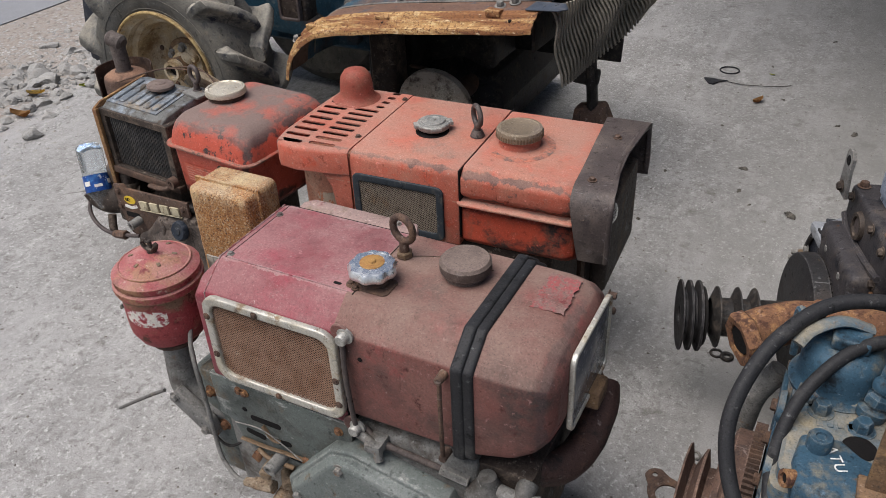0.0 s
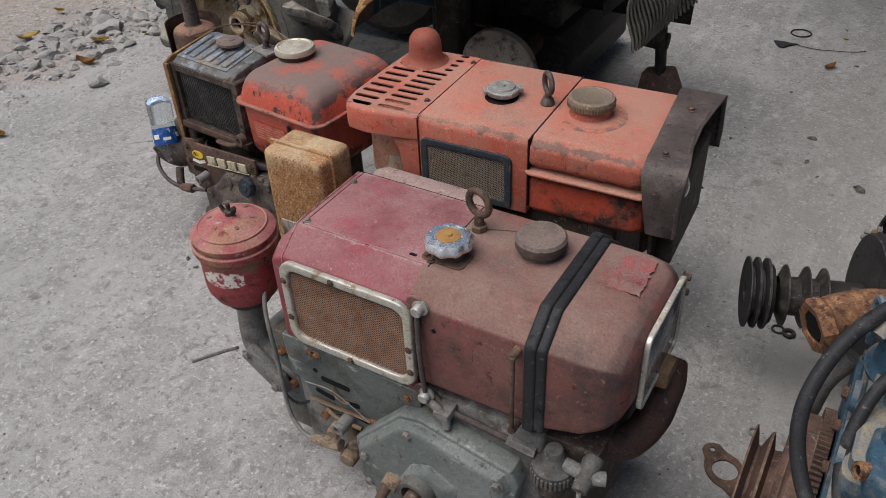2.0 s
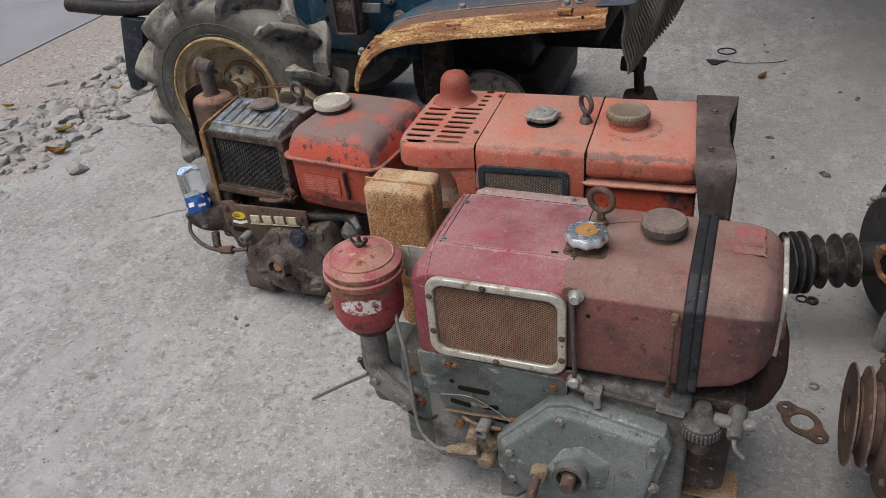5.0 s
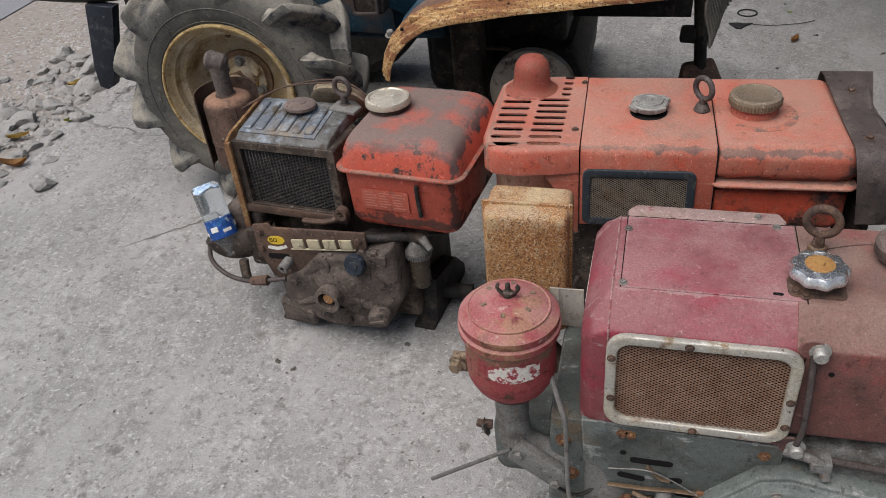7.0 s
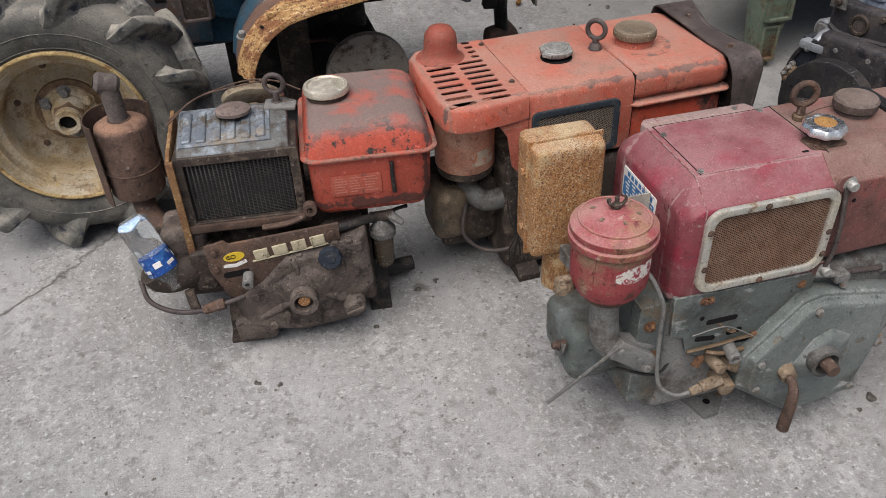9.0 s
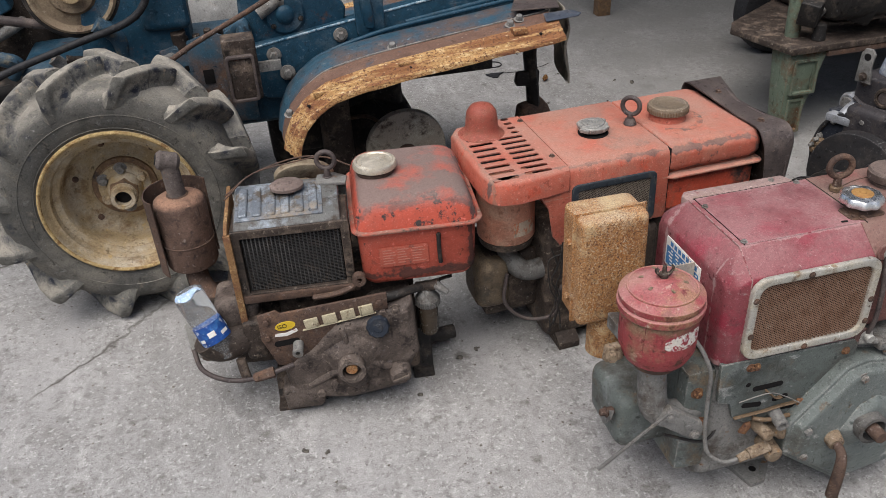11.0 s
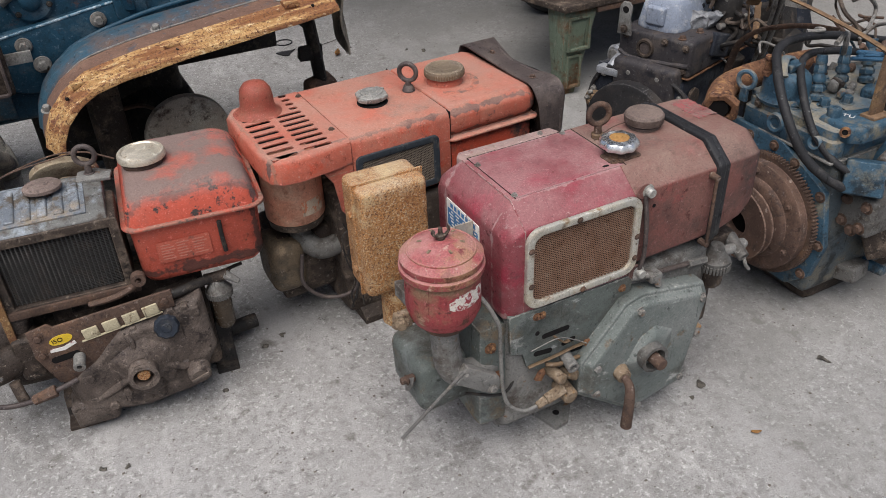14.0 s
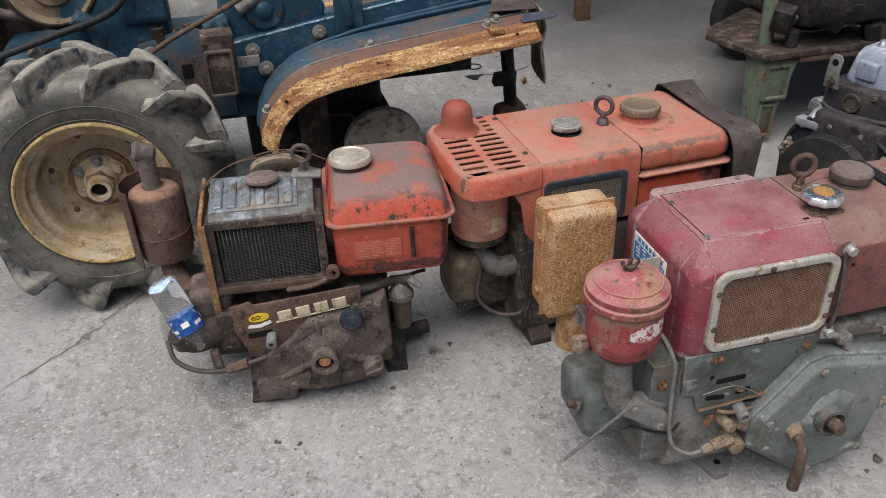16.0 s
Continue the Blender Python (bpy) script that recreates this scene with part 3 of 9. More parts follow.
def frame_ring(bm, u0, u1, v0, v1, r, width, axis, a, b, bev=0.003):
    """A rounded rectangular frame drawn out along an axis."""
    def at(u, v, w):
        return {"x": (w, u, v), "y": (u, w, v), "z": (u, v, w)}[axis]
    out, inn = round_rect(u0, u1, v0, v1, r, 6), round_rect(u0 + width, u1 - width, v0 + width, v1 - width, max(0.002, r - width * 0.6), 6)
    t = bmesh.new()
    rows = [[t.verts.new(at(u, v, w)) for u, v in loop] for loop, w in ((out, a), (out, b), (inn, b), (inn, a))]
    n = len(out)
    for k in range(4):
        p, q = rows[k], rows[(k + 1) % 4]
        for i in range(n):
            t.faces.new((p[i], p[(i + 1) % n], q[(i + 1) % n], q[i]))
    bmesh.ops.recalc_face_normals(t, faces=t.faces)
    t.normal_update()
    es = [e for e in t.edges if e.calc_face_angle(0) > radians(50)]
    bmesh.ops.bevel(t, geom=es, offset=bev, segments=3, profile=0.5, affect="EDGES", clamp_overlap=True)
    return put(bm, t)


def hood_loop(x, y0, y1, z0, z1, cy, cz):
    """A hood's section: upright sides, a slanting edge to the flat top."""
    return [(x, y0, z0), (x, y0, z1 - cz), (x, y0 + cy, z1), (x, y1 - cy, z1), (x, y1, z1 - cz), (x, y1, z0)]


def eye_bolt(parent, c, normal, R, r, stem_to, material, nut=None):
    """A lifting eye: a ring on a shank."""
    bm = B()
    torus(bm, c, normal, R, r, 32, 12)
    cyl(bm, (c[0], c[1], stem_to), (c[0], c[1], c[2] - R + r * 0.3), r * 1.5, r * 1.15, 16)
    cyl(bm, (c[0], c[1], stem_to), (c[0], c[1], stem_to + 0.004), r * 2.1, n=16)
    e = part("lifting_eye", bm, material, parent)
    if nut:
        bm = B()
        ring(bm, [(0, 0), (r * 2.2, 0), (r * 2.2, 0.009), (r * 1.9, 0.011), (0, 0.011)], (c[0], c[1], stem_to), (c[0], c[1], 9), 6)
        part("hex_nut", bm, nut, e)
    return e


def screws(parent, places, axis, r, h, material, name="screw"):
    for p in places:
        part(name, bolt(B(), p, axis, r, h), material, parent)


def maroon_engine():
    e = thing("diesel_engine", pose(0, 0, 0), "old maroon single-cylinder diesel engine with a grille, standing on concrete", "engine", "old diesel engines")
    m_union = surface("rusty_dusty_union", (0.19, 0.14, 0.095), 0.85, layers=[((0.28, 0.22, 0.16), 40, 0.5, 0.62, 0.95), ((0.08, 0.05, 0.035), 60, 0.55, 0.64, 0.9), ((0.3, 0.16, 0.06), 50, 0.6, 0.68, 0.9)], grain=0.2, bump=0.8)
    # hood
    bm = B()
    loft(bm, [hood_loop(0.247, -0.062, 0.222, 0.395, 0.628, 0.052, 0.04), hood_loop(-0.010, -0.062, 0.222, 0.395, 0.628, 0.052, 0.04),
              [(-0.034, -0.062, 0.393), (-0.034, -0.062, 0.575), (-0.034, -0.034, 0.6), (-0.034, 0.194, 0.6), (-0.034, 0.222, 0.575), (-0.034, 0.222, 0.393)],
              [(-0.050, -0.046, 0.392), (-0.050, -0.046, 0.562), (-0.050, -0.03, 0.577), (-0.050, 0.19, 0.577), (-0.050, 0.206, 0.562), (-0.050, 0.206, 0.392)]], True, 0.005, 3, 15)
    hood = part("hood", bm, m_maroon, e)
    bm = B()
    box(bm, 0.0018, 0.246, -0.0085, 0.17, 0.6275, 0.6291, 0.0006)
    part("top_panel", bm, m_maroon, hood)
    bm = B()
    plate(bm, [(0.0, 0.19), (0.12, 0.19), (0.238, 0.19), (0.243, 0.205), (0.232, 0.228), (0.012, 0.231), (0.0, 0.215)], "z", 0.585, 0.6135, 0.004)
    part("rear_trim", rough_up(bm, 0.002, 30), surface("chalky_trim", (0.3, 0.21, 0.19), 0.8, layers=[((0.24, 0.08, 0.085), 22, 0.58, 0.66, 0.7), ((0.2, 0.15, 0.11), 30, 0.55, 0.7, 0.9)]), hood, "chalky worn rear edge strip")
    screws(hood, [(0.004, 0.0, 0.629), (0.004, 0.135, 0.629), (0.222, 0.163, 0.629), (0.20, 0.212, 0.6135)], (0, 0, 1), 0.0045, 0.004, m_castgrey)
    part("panel_seam", box(B(), 0.0, 0.246, 0.1705, 0.172, 0.6262, 0.6288, 0), m_shade_black, hood)
    part("panel_seam", box(B(), 0.0, 0.0012, -0.0085, 0.17, 0.6262, 0.6288, 0), m_shade_black, hood)
    m_fold = surface("chipped_pale_edge", (0.30, 0.19, 0.18), 0.8, layers=[((0.22, 0.06, 0.065), 70, 0.48, 0.56, 0.7), ((0.42, 0.34, 0.32), 90, 0.56, 0.64, 0.9)])
    part("fold_seam", tube(B(), [(-0.0105, -0.0618, 0.4), (-0.0105, -0.0618, 0.5875), (-0.0105, -0.0098, 0.6278), (-0.0105, 0.1698, 0.6278)], 0.0014, 6, 1), m_fold, hood)
    part("cable_slot", plate(B(), round_rect(0.205, 0.219, -0.0, 0.006, 0.0028), "z", 0.6286, 0.6296, 0), m_shade_black, hood)
    # maker's plate on the hood's end
    bm = B()
    plate(bm, round_rect(0.035, 0.165, 0.495, 0.56, 0.004), "x", -0.0518, -0.0503, 0.0003)
    sg = part("data_plate", bm, m_white, hood, "pale data plate with a blue table")
    bm = B()
    plate(bm, round_rect(0.04, 0.16, 0.5, 0.541, 0.002), "x", -0.0523, -0.0517, 0)
    tb = part("printed_table", bm, m_bluesign, sg)
    for i in range(5):
        for k in range(5):
            bm = B()
            box(bm, -0.0526, -0.0522, 0.044 + 0.023 * k, 0.044 + 0.023 * k + 0.008 + 0.003 * ((i + 2 * k) % 4), 0.5045 + 0.0075 * i, 0.5075 + 0.0075 * i, 0)
            part("print_bar", bm, m_white, tb)
    for i in range(7):
        bm = B()
        box(bm, -0.0522, -0.0517, 0.048 + 0.015 * i, 0.058 + 0.015 * i, 0.545, 0.555, 0)
        part("print_bar", bm, m_bluesign, sg)
    # grille
    bm = B()
    frame_ring(bm, -0.012, 0.249, 0.412, 0.592, 0.03, 0.0155, "y", -0.062, -0.074)
    gr = part("grille_frame", bm, m_trim, e, "dull plated grille frame with rust specks")
    part("wire_mesh", wire_mesh(B(), 0.002, 0.235, 0.426, 0.578, -0.0665), m_mesh, gr, "rusty diamond wire mesh", sharp=10)
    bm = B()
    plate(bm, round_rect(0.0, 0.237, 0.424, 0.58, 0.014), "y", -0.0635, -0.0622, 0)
    part("mesh_backing", bm, m_recess_dark, gr)
    screws(gr, [(-0.002, -0.074, 0.47), (0.1, -0.074, 0.5845), (0.2415, -0.074, 0.5), (0.118, -0.074, 0.4195), (-0.004, -0.074, 0.55), (0.2415, -0.074, 0.45)], (0, -1, 0), 0.0045, 0.003, m_brownrust)
    # fuel tank
    z0, z1 = 0.408, 0.629
    sec = [(0.236, 0.0, 0.0), (0.47, 0.0, 0.004), (0.53, 0.001, 0.022), (0.56, 0.006, 0.042), (0.578, 0.018, 0.062), (0.588, 0.036, 0.084)]
    loops = []
    for x, i, up in sec:
        y0, y1, a, b = -0.063 + i, 0.223 - i, z0 + up, z1 - i * 0.8
        cy, cz = 0.05 - i * 0.3, 0.039 - i * 0.3
        loops.append([(x, y0 + 0.02, a), (x, y0, a + 0.02), (x, y0, b - cz), (x, y0 + cy, b), (x, y1 - cy, b), (x, y1, b - cz), (x, y1, a + 0.02), (x, y1 - 0.02, a)])
    tank = part("fuel_tank", loft(B(), loops, True, 0.004, 2, 12), m_maroon2, e, "brownish red fuel tank with rounded end")
    for x0, x1, off, nm in ((0.440, 0.4595, 0.009, "rubber_strap"), (0.4555, 0.474, 0.0055, "rubber_strap")):
        lp = []
        for x in (x0, x1):
            y0, y1, a, b = -0.063 - off, 0.223 + off, z0 - off, z1 + off
            lp.append([(x, y0 + 0.022, a), (x, y0, a + 0.022), (x, y0, b - 0.041), (x, y0 + 0.053, b), (x, y1 - 0.053, b), (x, y1, b - 0.041), (x, y1, a + 0.022), (x, y1 - 0.022, a)])
        part(nm, loft(B(), lp, True, 0.005, 3, 12), m_rubber, tank, "black rubber strap round the tank")
    bm = B()
    rnd = random.Random(4)
    edge = [(0.505 + 0.05 * k / 12, 0.07) for k in range(12)] + [(0.555, 0.07 + 0.09 * k / 20) for k in range(20)] + [(0.555 - 0.05 * k / 12, 0.16) for k in range(12)] + [(0.505, 0.16 - 0.09 * k / 20) for k in range(20)]
    plate(bm, [(u + rnd.uniform(-0.003, 0.003), v + rnd.uniform(-0.002, 0.002)) for u, v in edge], "z", 0.6286, 0.6293, 0)
    part("faded_sticker", bm, surface("faded_red_patch", (0.26, 0.07, 0.07), 0.7, layers=[((0.2, 0.125, 0.11), 34, 0.44, 0.54, 0.75, 0, (1, 0.5, 1)), ((0.19, 0.12, 0.105), 120, 0.48, 0.56, 0.9)]), tank, "faded red rectangle of old paint")
    bm = B()
    ring(bm, [(0.0, 0.0), (0.033, 0.0), (0.033, 0.006), (0.028, 0.01), (0.028, 0.013), (0.04, 0.013), (0.041, 0.016), (0.041, 0.028), (0.037, 0.033), (0.012, 0.034), (0, 0.034)], (0.385, 0.103, 0.628), (0.385, 0.103, 1), 36)
    part("fuel_cap", bm, surface("dusty_brown_cap", (0.1, 0.075, 0.065), 0.6, dust=((0.2, 0.15, 0.13), 0.7, 20), layers=[((0.17, 0.13, 0.11), 30, 0.5, 0.64, 0.8)], edge=((0.26, 0.21, 0.18), 0.8)), tank, "flat brown steel fuel cap")
    # radiator cap with scalloped rim
    bm = B()
    ring(bm, [(0.026, 0), (0.026, 0.008), (0.021, 0.012), (0.021, 0.02), (0, 0.02)], (0.262, 0.03, 0.628), (0.262, 0.03, 1), 28)
    plate(bm, round_rect(0.225, 0.3, 0.0, 0.045, 0.01), "z", 0.628, 0.631, 0.001)
    nk = part("filler_neck", bm, m_brownrust, e)
    screws(nk, [(0.234, 0.008, 0.631), (0.246, -0.0, 0.631)], (0, 0, 1), 0.0045, 0.004, m_brownrust)
    bm = B()
    n, prof = 64, [(0.024, 0.020), (0.036, 0.020), (0.0385, 0.024), (0.0385, 0.030), (0.034, 0.036), (0.02, 0.0375)]
    rows = [[bm.verts.new((0.262 + r * (1 + (0.045 * math.cos(9 * a) if r > 0.03 else 0)) * math.cos(a), 0.03 + r * (1 + (0.045 * math.cos(9 * a) if r > 0.03 else 0)) * math.sin(a), 0.628 + h)) for a in [2 * math.pi * i / n for i in range(n)]] for r, h in prof]
    for a, b in zip(rows, rows[1:]):
        for i in range(n):
            bm.faces.new((a[i], a[(i + 1) % n], b[(i + 1) % n], b[i]))
    bm.faces.new(rows[-1])
    cap = part("radiator_cap", bm, m_chrome, nk, "chrome scalloped radiator cap")
    bm = B()
    ring(bm, [(0.0195, 0.0), (0.0195, 0.001), (0.016, 0.002), (0.007, 0.0015), (0.005, 0.004), (0, 0.004)], (0.262, 0.03, 0.6652), (0.262, 0.03, 1), 24)
    part("cap_centre", bm, surface("ochre_rust_disc", (0.33, 0.18, 0.06), 0.7, layers=[((0.25, 0.1, 0.04), 60, 0.5, 0.65, 0.9)]), cap, "ochre rusted centre")
    eye_bolt(e, (0.272, 0.11, 0.681), (-0.25, -1, 0), 0.0215, 0.0062, 0.629, m_brownrust, m_brass)
    # seam and latches on the front
    bm = B()
    loft(bm, [[(x, y, z) for _, y, z in hood_loop(x, -0.0636, 0.2236, 0.395, 0.6296, 0.0525, 0.0405)] for x in (0.2478, 0.2494)], True)
    part("seam", bm, m_shade_black, e)
    part("tank_weld_line", tube(B(), [(0.257, 0.1, 0.6288), (0.30, 0.122, 0.6288), (0.35, 0.135, 0.6288), (0.42, 0.13, 0.6288)], 0.0012, 6), m_brownrust, e)
    for z in (0.592, 0.402):
        lt = part("latch", ring(B(), [(0, 0), (0.014, 0), (0.014, 0.004), (0.0095, 0.005), (0.0095, 0.016), (0.008, 0.018), (0, 0.018)], (0.264, -0.062, z), (0.264, -1, z), 20), m_zinc, e)
        part("latch_base", cyl(B(), (0.255, -0.061, z + 0.002), (0.255, -0.066, z + 0.002), 0.017), m_maroon2, lt)
    part("latch_rod", tube(B(), [(0.258, -0.066, 0.585), (0.262, -0.074, 0.52), (0.265, -0.074, 0.45), (0.263, -0.067, 0.405)], 0.0045), m_guard, e)
    rod = part("drain_rod", tube(B(), [(0.428, -0.079, 0.572), (0.428, -0.08, 0.5), (0.428, -0.08, 0.425)], 0.0036), m_brownrust, e)
    for z in (0.578, 0.42):
        part("rod_end", cyl(B(), (0.428, -0.06, z), (0.428, -0.084, z), 0.0075, 0.0065, 12), m_brownrust, rod)
    screws(e, [(0.285, -0.063, 0.552)], (0, -1, 0), 0.0028, 0.0008, m_shade_black, "screw_hole")
    # lamp frame on the end
    lamp = part("lamp_frame", frame_ring(B(), 0.012, 0.19, 0.455, 0.603, 0.018, 0.0065, "x", 0.588, 0.597, 0.002), m_trim, e, "worn chrome frame on the tank's end")
    bm = B()
    plate(bm, round_rect(0.02, 0.182, 0.463, 0.595, 0.012), "x", 0.586, 0.594, 0.001)
    part("lamp_glass", bm, surface("grey_glass", (0.12, 0.12, 0.13), 0.15, grain=0.05, bump=0.0), lamp)
    screws(e, [(0.586, 0.2, 0.585), (0.585, 0.207, 0.55)], (1, 0, 0), 0.006, 0.012, m_brownrust)
    # body below
    bm = B()
    loft(bm, [[(x, -0.05, 0.10), (x, -0.055, 0.34), (x, -0.05, 0.392), (x, 0.2, 0.392), (x, 0.21, 0.10), (x, 0.15, 0.05), (x, 0.0, 0.05)] for x in (-0.04, 0.2, 0.47)], True, 0.012, 3, 15)
    part("crankcase", rough_up(bm, 0.003, 9), m_castgrey, e)
    bm = B()
    box(bm, 0.25, 0.56, -0.04, 0.21, 0.30, 0.39, 0.012)
    box(bm, 0.42, 0.545, -0.02, 0.2, 0.12, 0.34, 0.03, 3)
    part("rear_housing", bm, m_castoil, e)
    # slotted side panel
    bm = B()
    plate(bm, [(-0.045, 0.405), (0.25, 0.398), (0.25, 0.335), (0.155, 0.262), (0.145, 0.235), (0.11, 0.232), (0.085, 0.246), (0.03, 0.240), (-0.0, 0.258), (-0.012, 0.3), (-0.04, 0.31)], "y", -0.0655, -0.056, 0.0015)
    sp = part("side_panel", bm, m_grey, e, "grey-green slotted side panel")
    # dark capsules on the panel paint the shade of its openings
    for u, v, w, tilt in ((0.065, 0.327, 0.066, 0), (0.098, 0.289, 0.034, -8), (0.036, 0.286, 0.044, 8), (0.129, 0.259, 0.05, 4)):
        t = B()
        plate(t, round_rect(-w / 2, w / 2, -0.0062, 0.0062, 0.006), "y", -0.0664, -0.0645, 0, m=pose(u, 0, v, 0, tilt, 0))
        part("slot", t, m_shade_black, sp)
    part("pivot_hole", cyl(B(), (0.021, -0.0664, 0.341), (0.021, -0.064, 0.341), 0.0055), m_shade_black, sp)
    for u, v, rz in ((0.03, 0.229, 30), (0.148, 0.262, -35)):
        part("rust_tab", plate(B(), [(-0.009, -0.014), (0.009, -0.014), (0.009, 0.008), (0.0, 0.016), (-0.009, 0.008)], "y", -0.072, -0.066, 0.001, m=pose(u, 0, v, 0, rz, 0)), m_rust2, sp)
    part("slide_bar", tube(B(), [(0.0, -0.068, 0.262), (0.06, -0.072, 0.268), (0.1, -0.072, 0.272), (0.14, -0.07, 0.27)], 0.005, 8, flat=0.5), m_brass, sp)
    part("link_bar", tube(B(), [(0.06, -0.07, 0.32), (0.08, -0.074, 0.3), (0.095, -0.072, 0.296)], 0.0045, 8, flat=0.5), m_brass, sp)
    screws(sp, [(0.018, -0.0655, 0.385), (0.225, -0.0655, 0.375), (0.03, -0.0655, 0.384)], (0, -1, 0), 0.0065, 0.005, m_rust2)
    part("spring_stud", pipe(B(), (0.09, -0.065, 0.255), (0.086, -0.105, 0.25), 0.013, 0.008), m_castgrey, sp)
    part("governor_lever", tube(B(), [(0.04, -0.072, 0.255), (0.07, -0.08, 0.25), (0.12, -0.076, 0.245)], 0.0045), m_brass, sp)
    part("governor_wire", tube(B(), [(0.0, -0.075, 0.31), (0.06, -0.078, 0.32), (0.1, -0.076, 0.3), (0.14, -0.074, 0.27)], 0.0012, 6), m_castgrey, sp)
    # timing cover
    poly = [(0.222, 0.346), (0.262, 0.356), (0.425, 0.322), (0.438, 0.292), (0.395, 0.068), (0.258, 0.042), (0.122, 0.150), (0.122, 0.232)]
    cx, cz = 0.28, 0.21
    t = B()
    grow = lambda k: [(cx + (u - cx) * k, cz + (v - cz) * k) for u, v in poly]
    loft(t, [[(u, -0.045, v) for u, v in grow(1.05)], [(u, -0.086, v) for u, v in grow(1.05)], [(u, -0.09, v) for u, v in grow(1.03)], [(u, -0.09, v) for u, v in grow(0.985)], [(u, -0.106, v) for u, v in grow(0.93)], [(u, -0.108, v) for u, v in grow(0.88)]], True, 0.0018, 2, 12)
    m_cover = surface("scuffed_grey_green", (0.13, 0.146, 0.138), 0.5, layers=[((0.19, 0.2, 0.19), 9, 0.48, 0.64, 0.75), ((0.085, 0.085, 0.075), 8, 0.53, 0.66, 0.6), ((0.36, 0.36, 0.34), 22, 0.6, 0.66, 0.9, 0, (0.5, 1, 1)), ((0.15, 0.11, 0.075), 16, 0.62, 0.7, 0.9)], grain=0.12, edge=((0.42, 0.41, 0.38), 0.9))
    tc = part("timing_cover", t, m_cover, e, "faceted grey-green timing cover")
    t = B()
    loft(t, [[(0.25, -0.105, 0.265), (0.29, -0.105, 0.285), (0.35, -0.105, 0.25), (0.34, -0.105, 0.17), (0.25, -0.105, 0.14), (0.215, -0.105, 0.2)], [(0.255, -0.122, 0.25), (0.285, -0.122, 0.26), (0.315, -0.12, 0.24), (0.31, -0.12, 0.19), (0.26, -0.122, 0.18), (0.235, -0.122, 0.21)]], True, 0.006, 3, 12)
    part("cover_boss", t, m_cover, tc)
    hub = part("shaft_hub", pipe(B(), (0.272, -0.105, 0.218), (0.271, -0.142, 0.218), 0.033, 0.025, 28), m_alu, tc)
    part("crank_shaft", cyl(B(), (0.272, -0.1, 0.218), (0.27, -0.165, 0.22), 0.0145, 0.0135), m_brownrust, hub)
    screws(tc, [(0.246, -0.105, 0.332), (0.415, -0.105, 0.303), (0.146, -0.105, 0.222), (0.15, -0.105, 0.15), (0.27, -0.105, 0.058), (0.385, -0.105, 0.09), (0.42, -0.1, 0.2)], (0, -1, 0), 0.0085, 0.008, m_castgrey, "hex_bolt")
    lv = part("decompression_lever", tube(B(), [(0.205, -0.12, 0.188), (0.203, -0.145, 0.18), (0.2, -0.155, 0.15), (0.199, -0.155, 0.07)], lambda u: 0.0085 + 0.004 * u, 12), m_brownrust, e, "rusty hanging lever")
    part("lever_boss", cyl(B(), (0.208, -0.1, 0.19), (0.205, -0.128, 0.186), 0.019, 0.016), m_union, lv)
    # oil fittings
    for p, q, r, n in (((0.09, -0.05, 0.165), (0.09, -0.1, 0.16), 0.019, 20), ((0.085, -0.06, 0.205), (0.11, -0.09, 0.207), 0.012, 12), ((0.06, -0.05, 0.222), (0.066, -0.1, 0.222), 0.013, 12), ((0.105, -0.05, 0.2), (0.108, -0.085, 0.2), 0.012, 6)):
        part("union", rough_up(cyl(B(), p, q, r, r * 0.92, n, 0.003), 0.0015, 60), m_union, e)
    part("oil_union", rough_up(cyl(B(), (0.03, -0.092, 0.178), (0.075, -0.09, 0.187), 0.0125, 0.0135, 6), 0.001, 60), m_union, e)
    part("oil_nut", cyl(B(), (0.008, -0.093, 0.172), (0.03, -0.092, 0.178), 0.009, 0.01, 6), m_union, e)
    part("fuel_pipe", tube(B(), [(-0.1, -0.03, 0.47), (-0.085, -0.055, 0.445), (-0.07, -0.07, 0.4), (-0.067, -0.07, 0.343), (-0.063, -0.074, 0.241), (-0.052, -0.08, 0.193), (-0.02, -0.088, 0.168), (0.012, -0.092, 0.172)], 0.0042), m_castgrey, e)
    part("thin_wire", tube(B(), [(-0.13, -0.04, 0.23), (-0.05, -0.06, 0.21), (0.0, -0.03, 0.25), (0.02, 0.0, 0.3)], 0.003, 6), m_black, e)
    # intake, head and air cleaner
    bm = B()
    box(bm, -0.207, -0.06, 0.004, 0.16, 0.158, 0.287, 0.034, 5)
    part("rocker_cover", rough_up(bm, 0.004, 12), m_grey, e, "rounded grey-green rocker cover")
    part("cover_stud", bolt(cyl(B(), (-0.21, 0.03, 0.255), (-0.228, 0.028, 0.257), 0.009), (-0.226, 0.028, 0.257), (-1, 0, 0.1), 0.008, 0.012), m_brownrust, e)
    part("torn_tab", rough_up(plate(B(), [(0.0, 0.285), (0.012, 0.25), (0.03, 0.222), (0.052, 0.205), (0.05, 0.23), (0.024, 0.262)], "x", -0.222, -0.2195, 0.0006), 0.004, 40), m_castgrey, e)
    bm = B()
    box(bm, -0.1, -0.03, -0.045, 0.19, 0.12, 0.38, 0.015)
    part("cylinder_head", rough_up(bm, 0.003, 14), m_grey, e)
    screws(e, [(-0.075, -0.045, 0.33), (-0.06, -0.045, 0.25)], (0, -1, 0), 0.009, 0.009, m_rust2, "head_nut")
    bm = B()
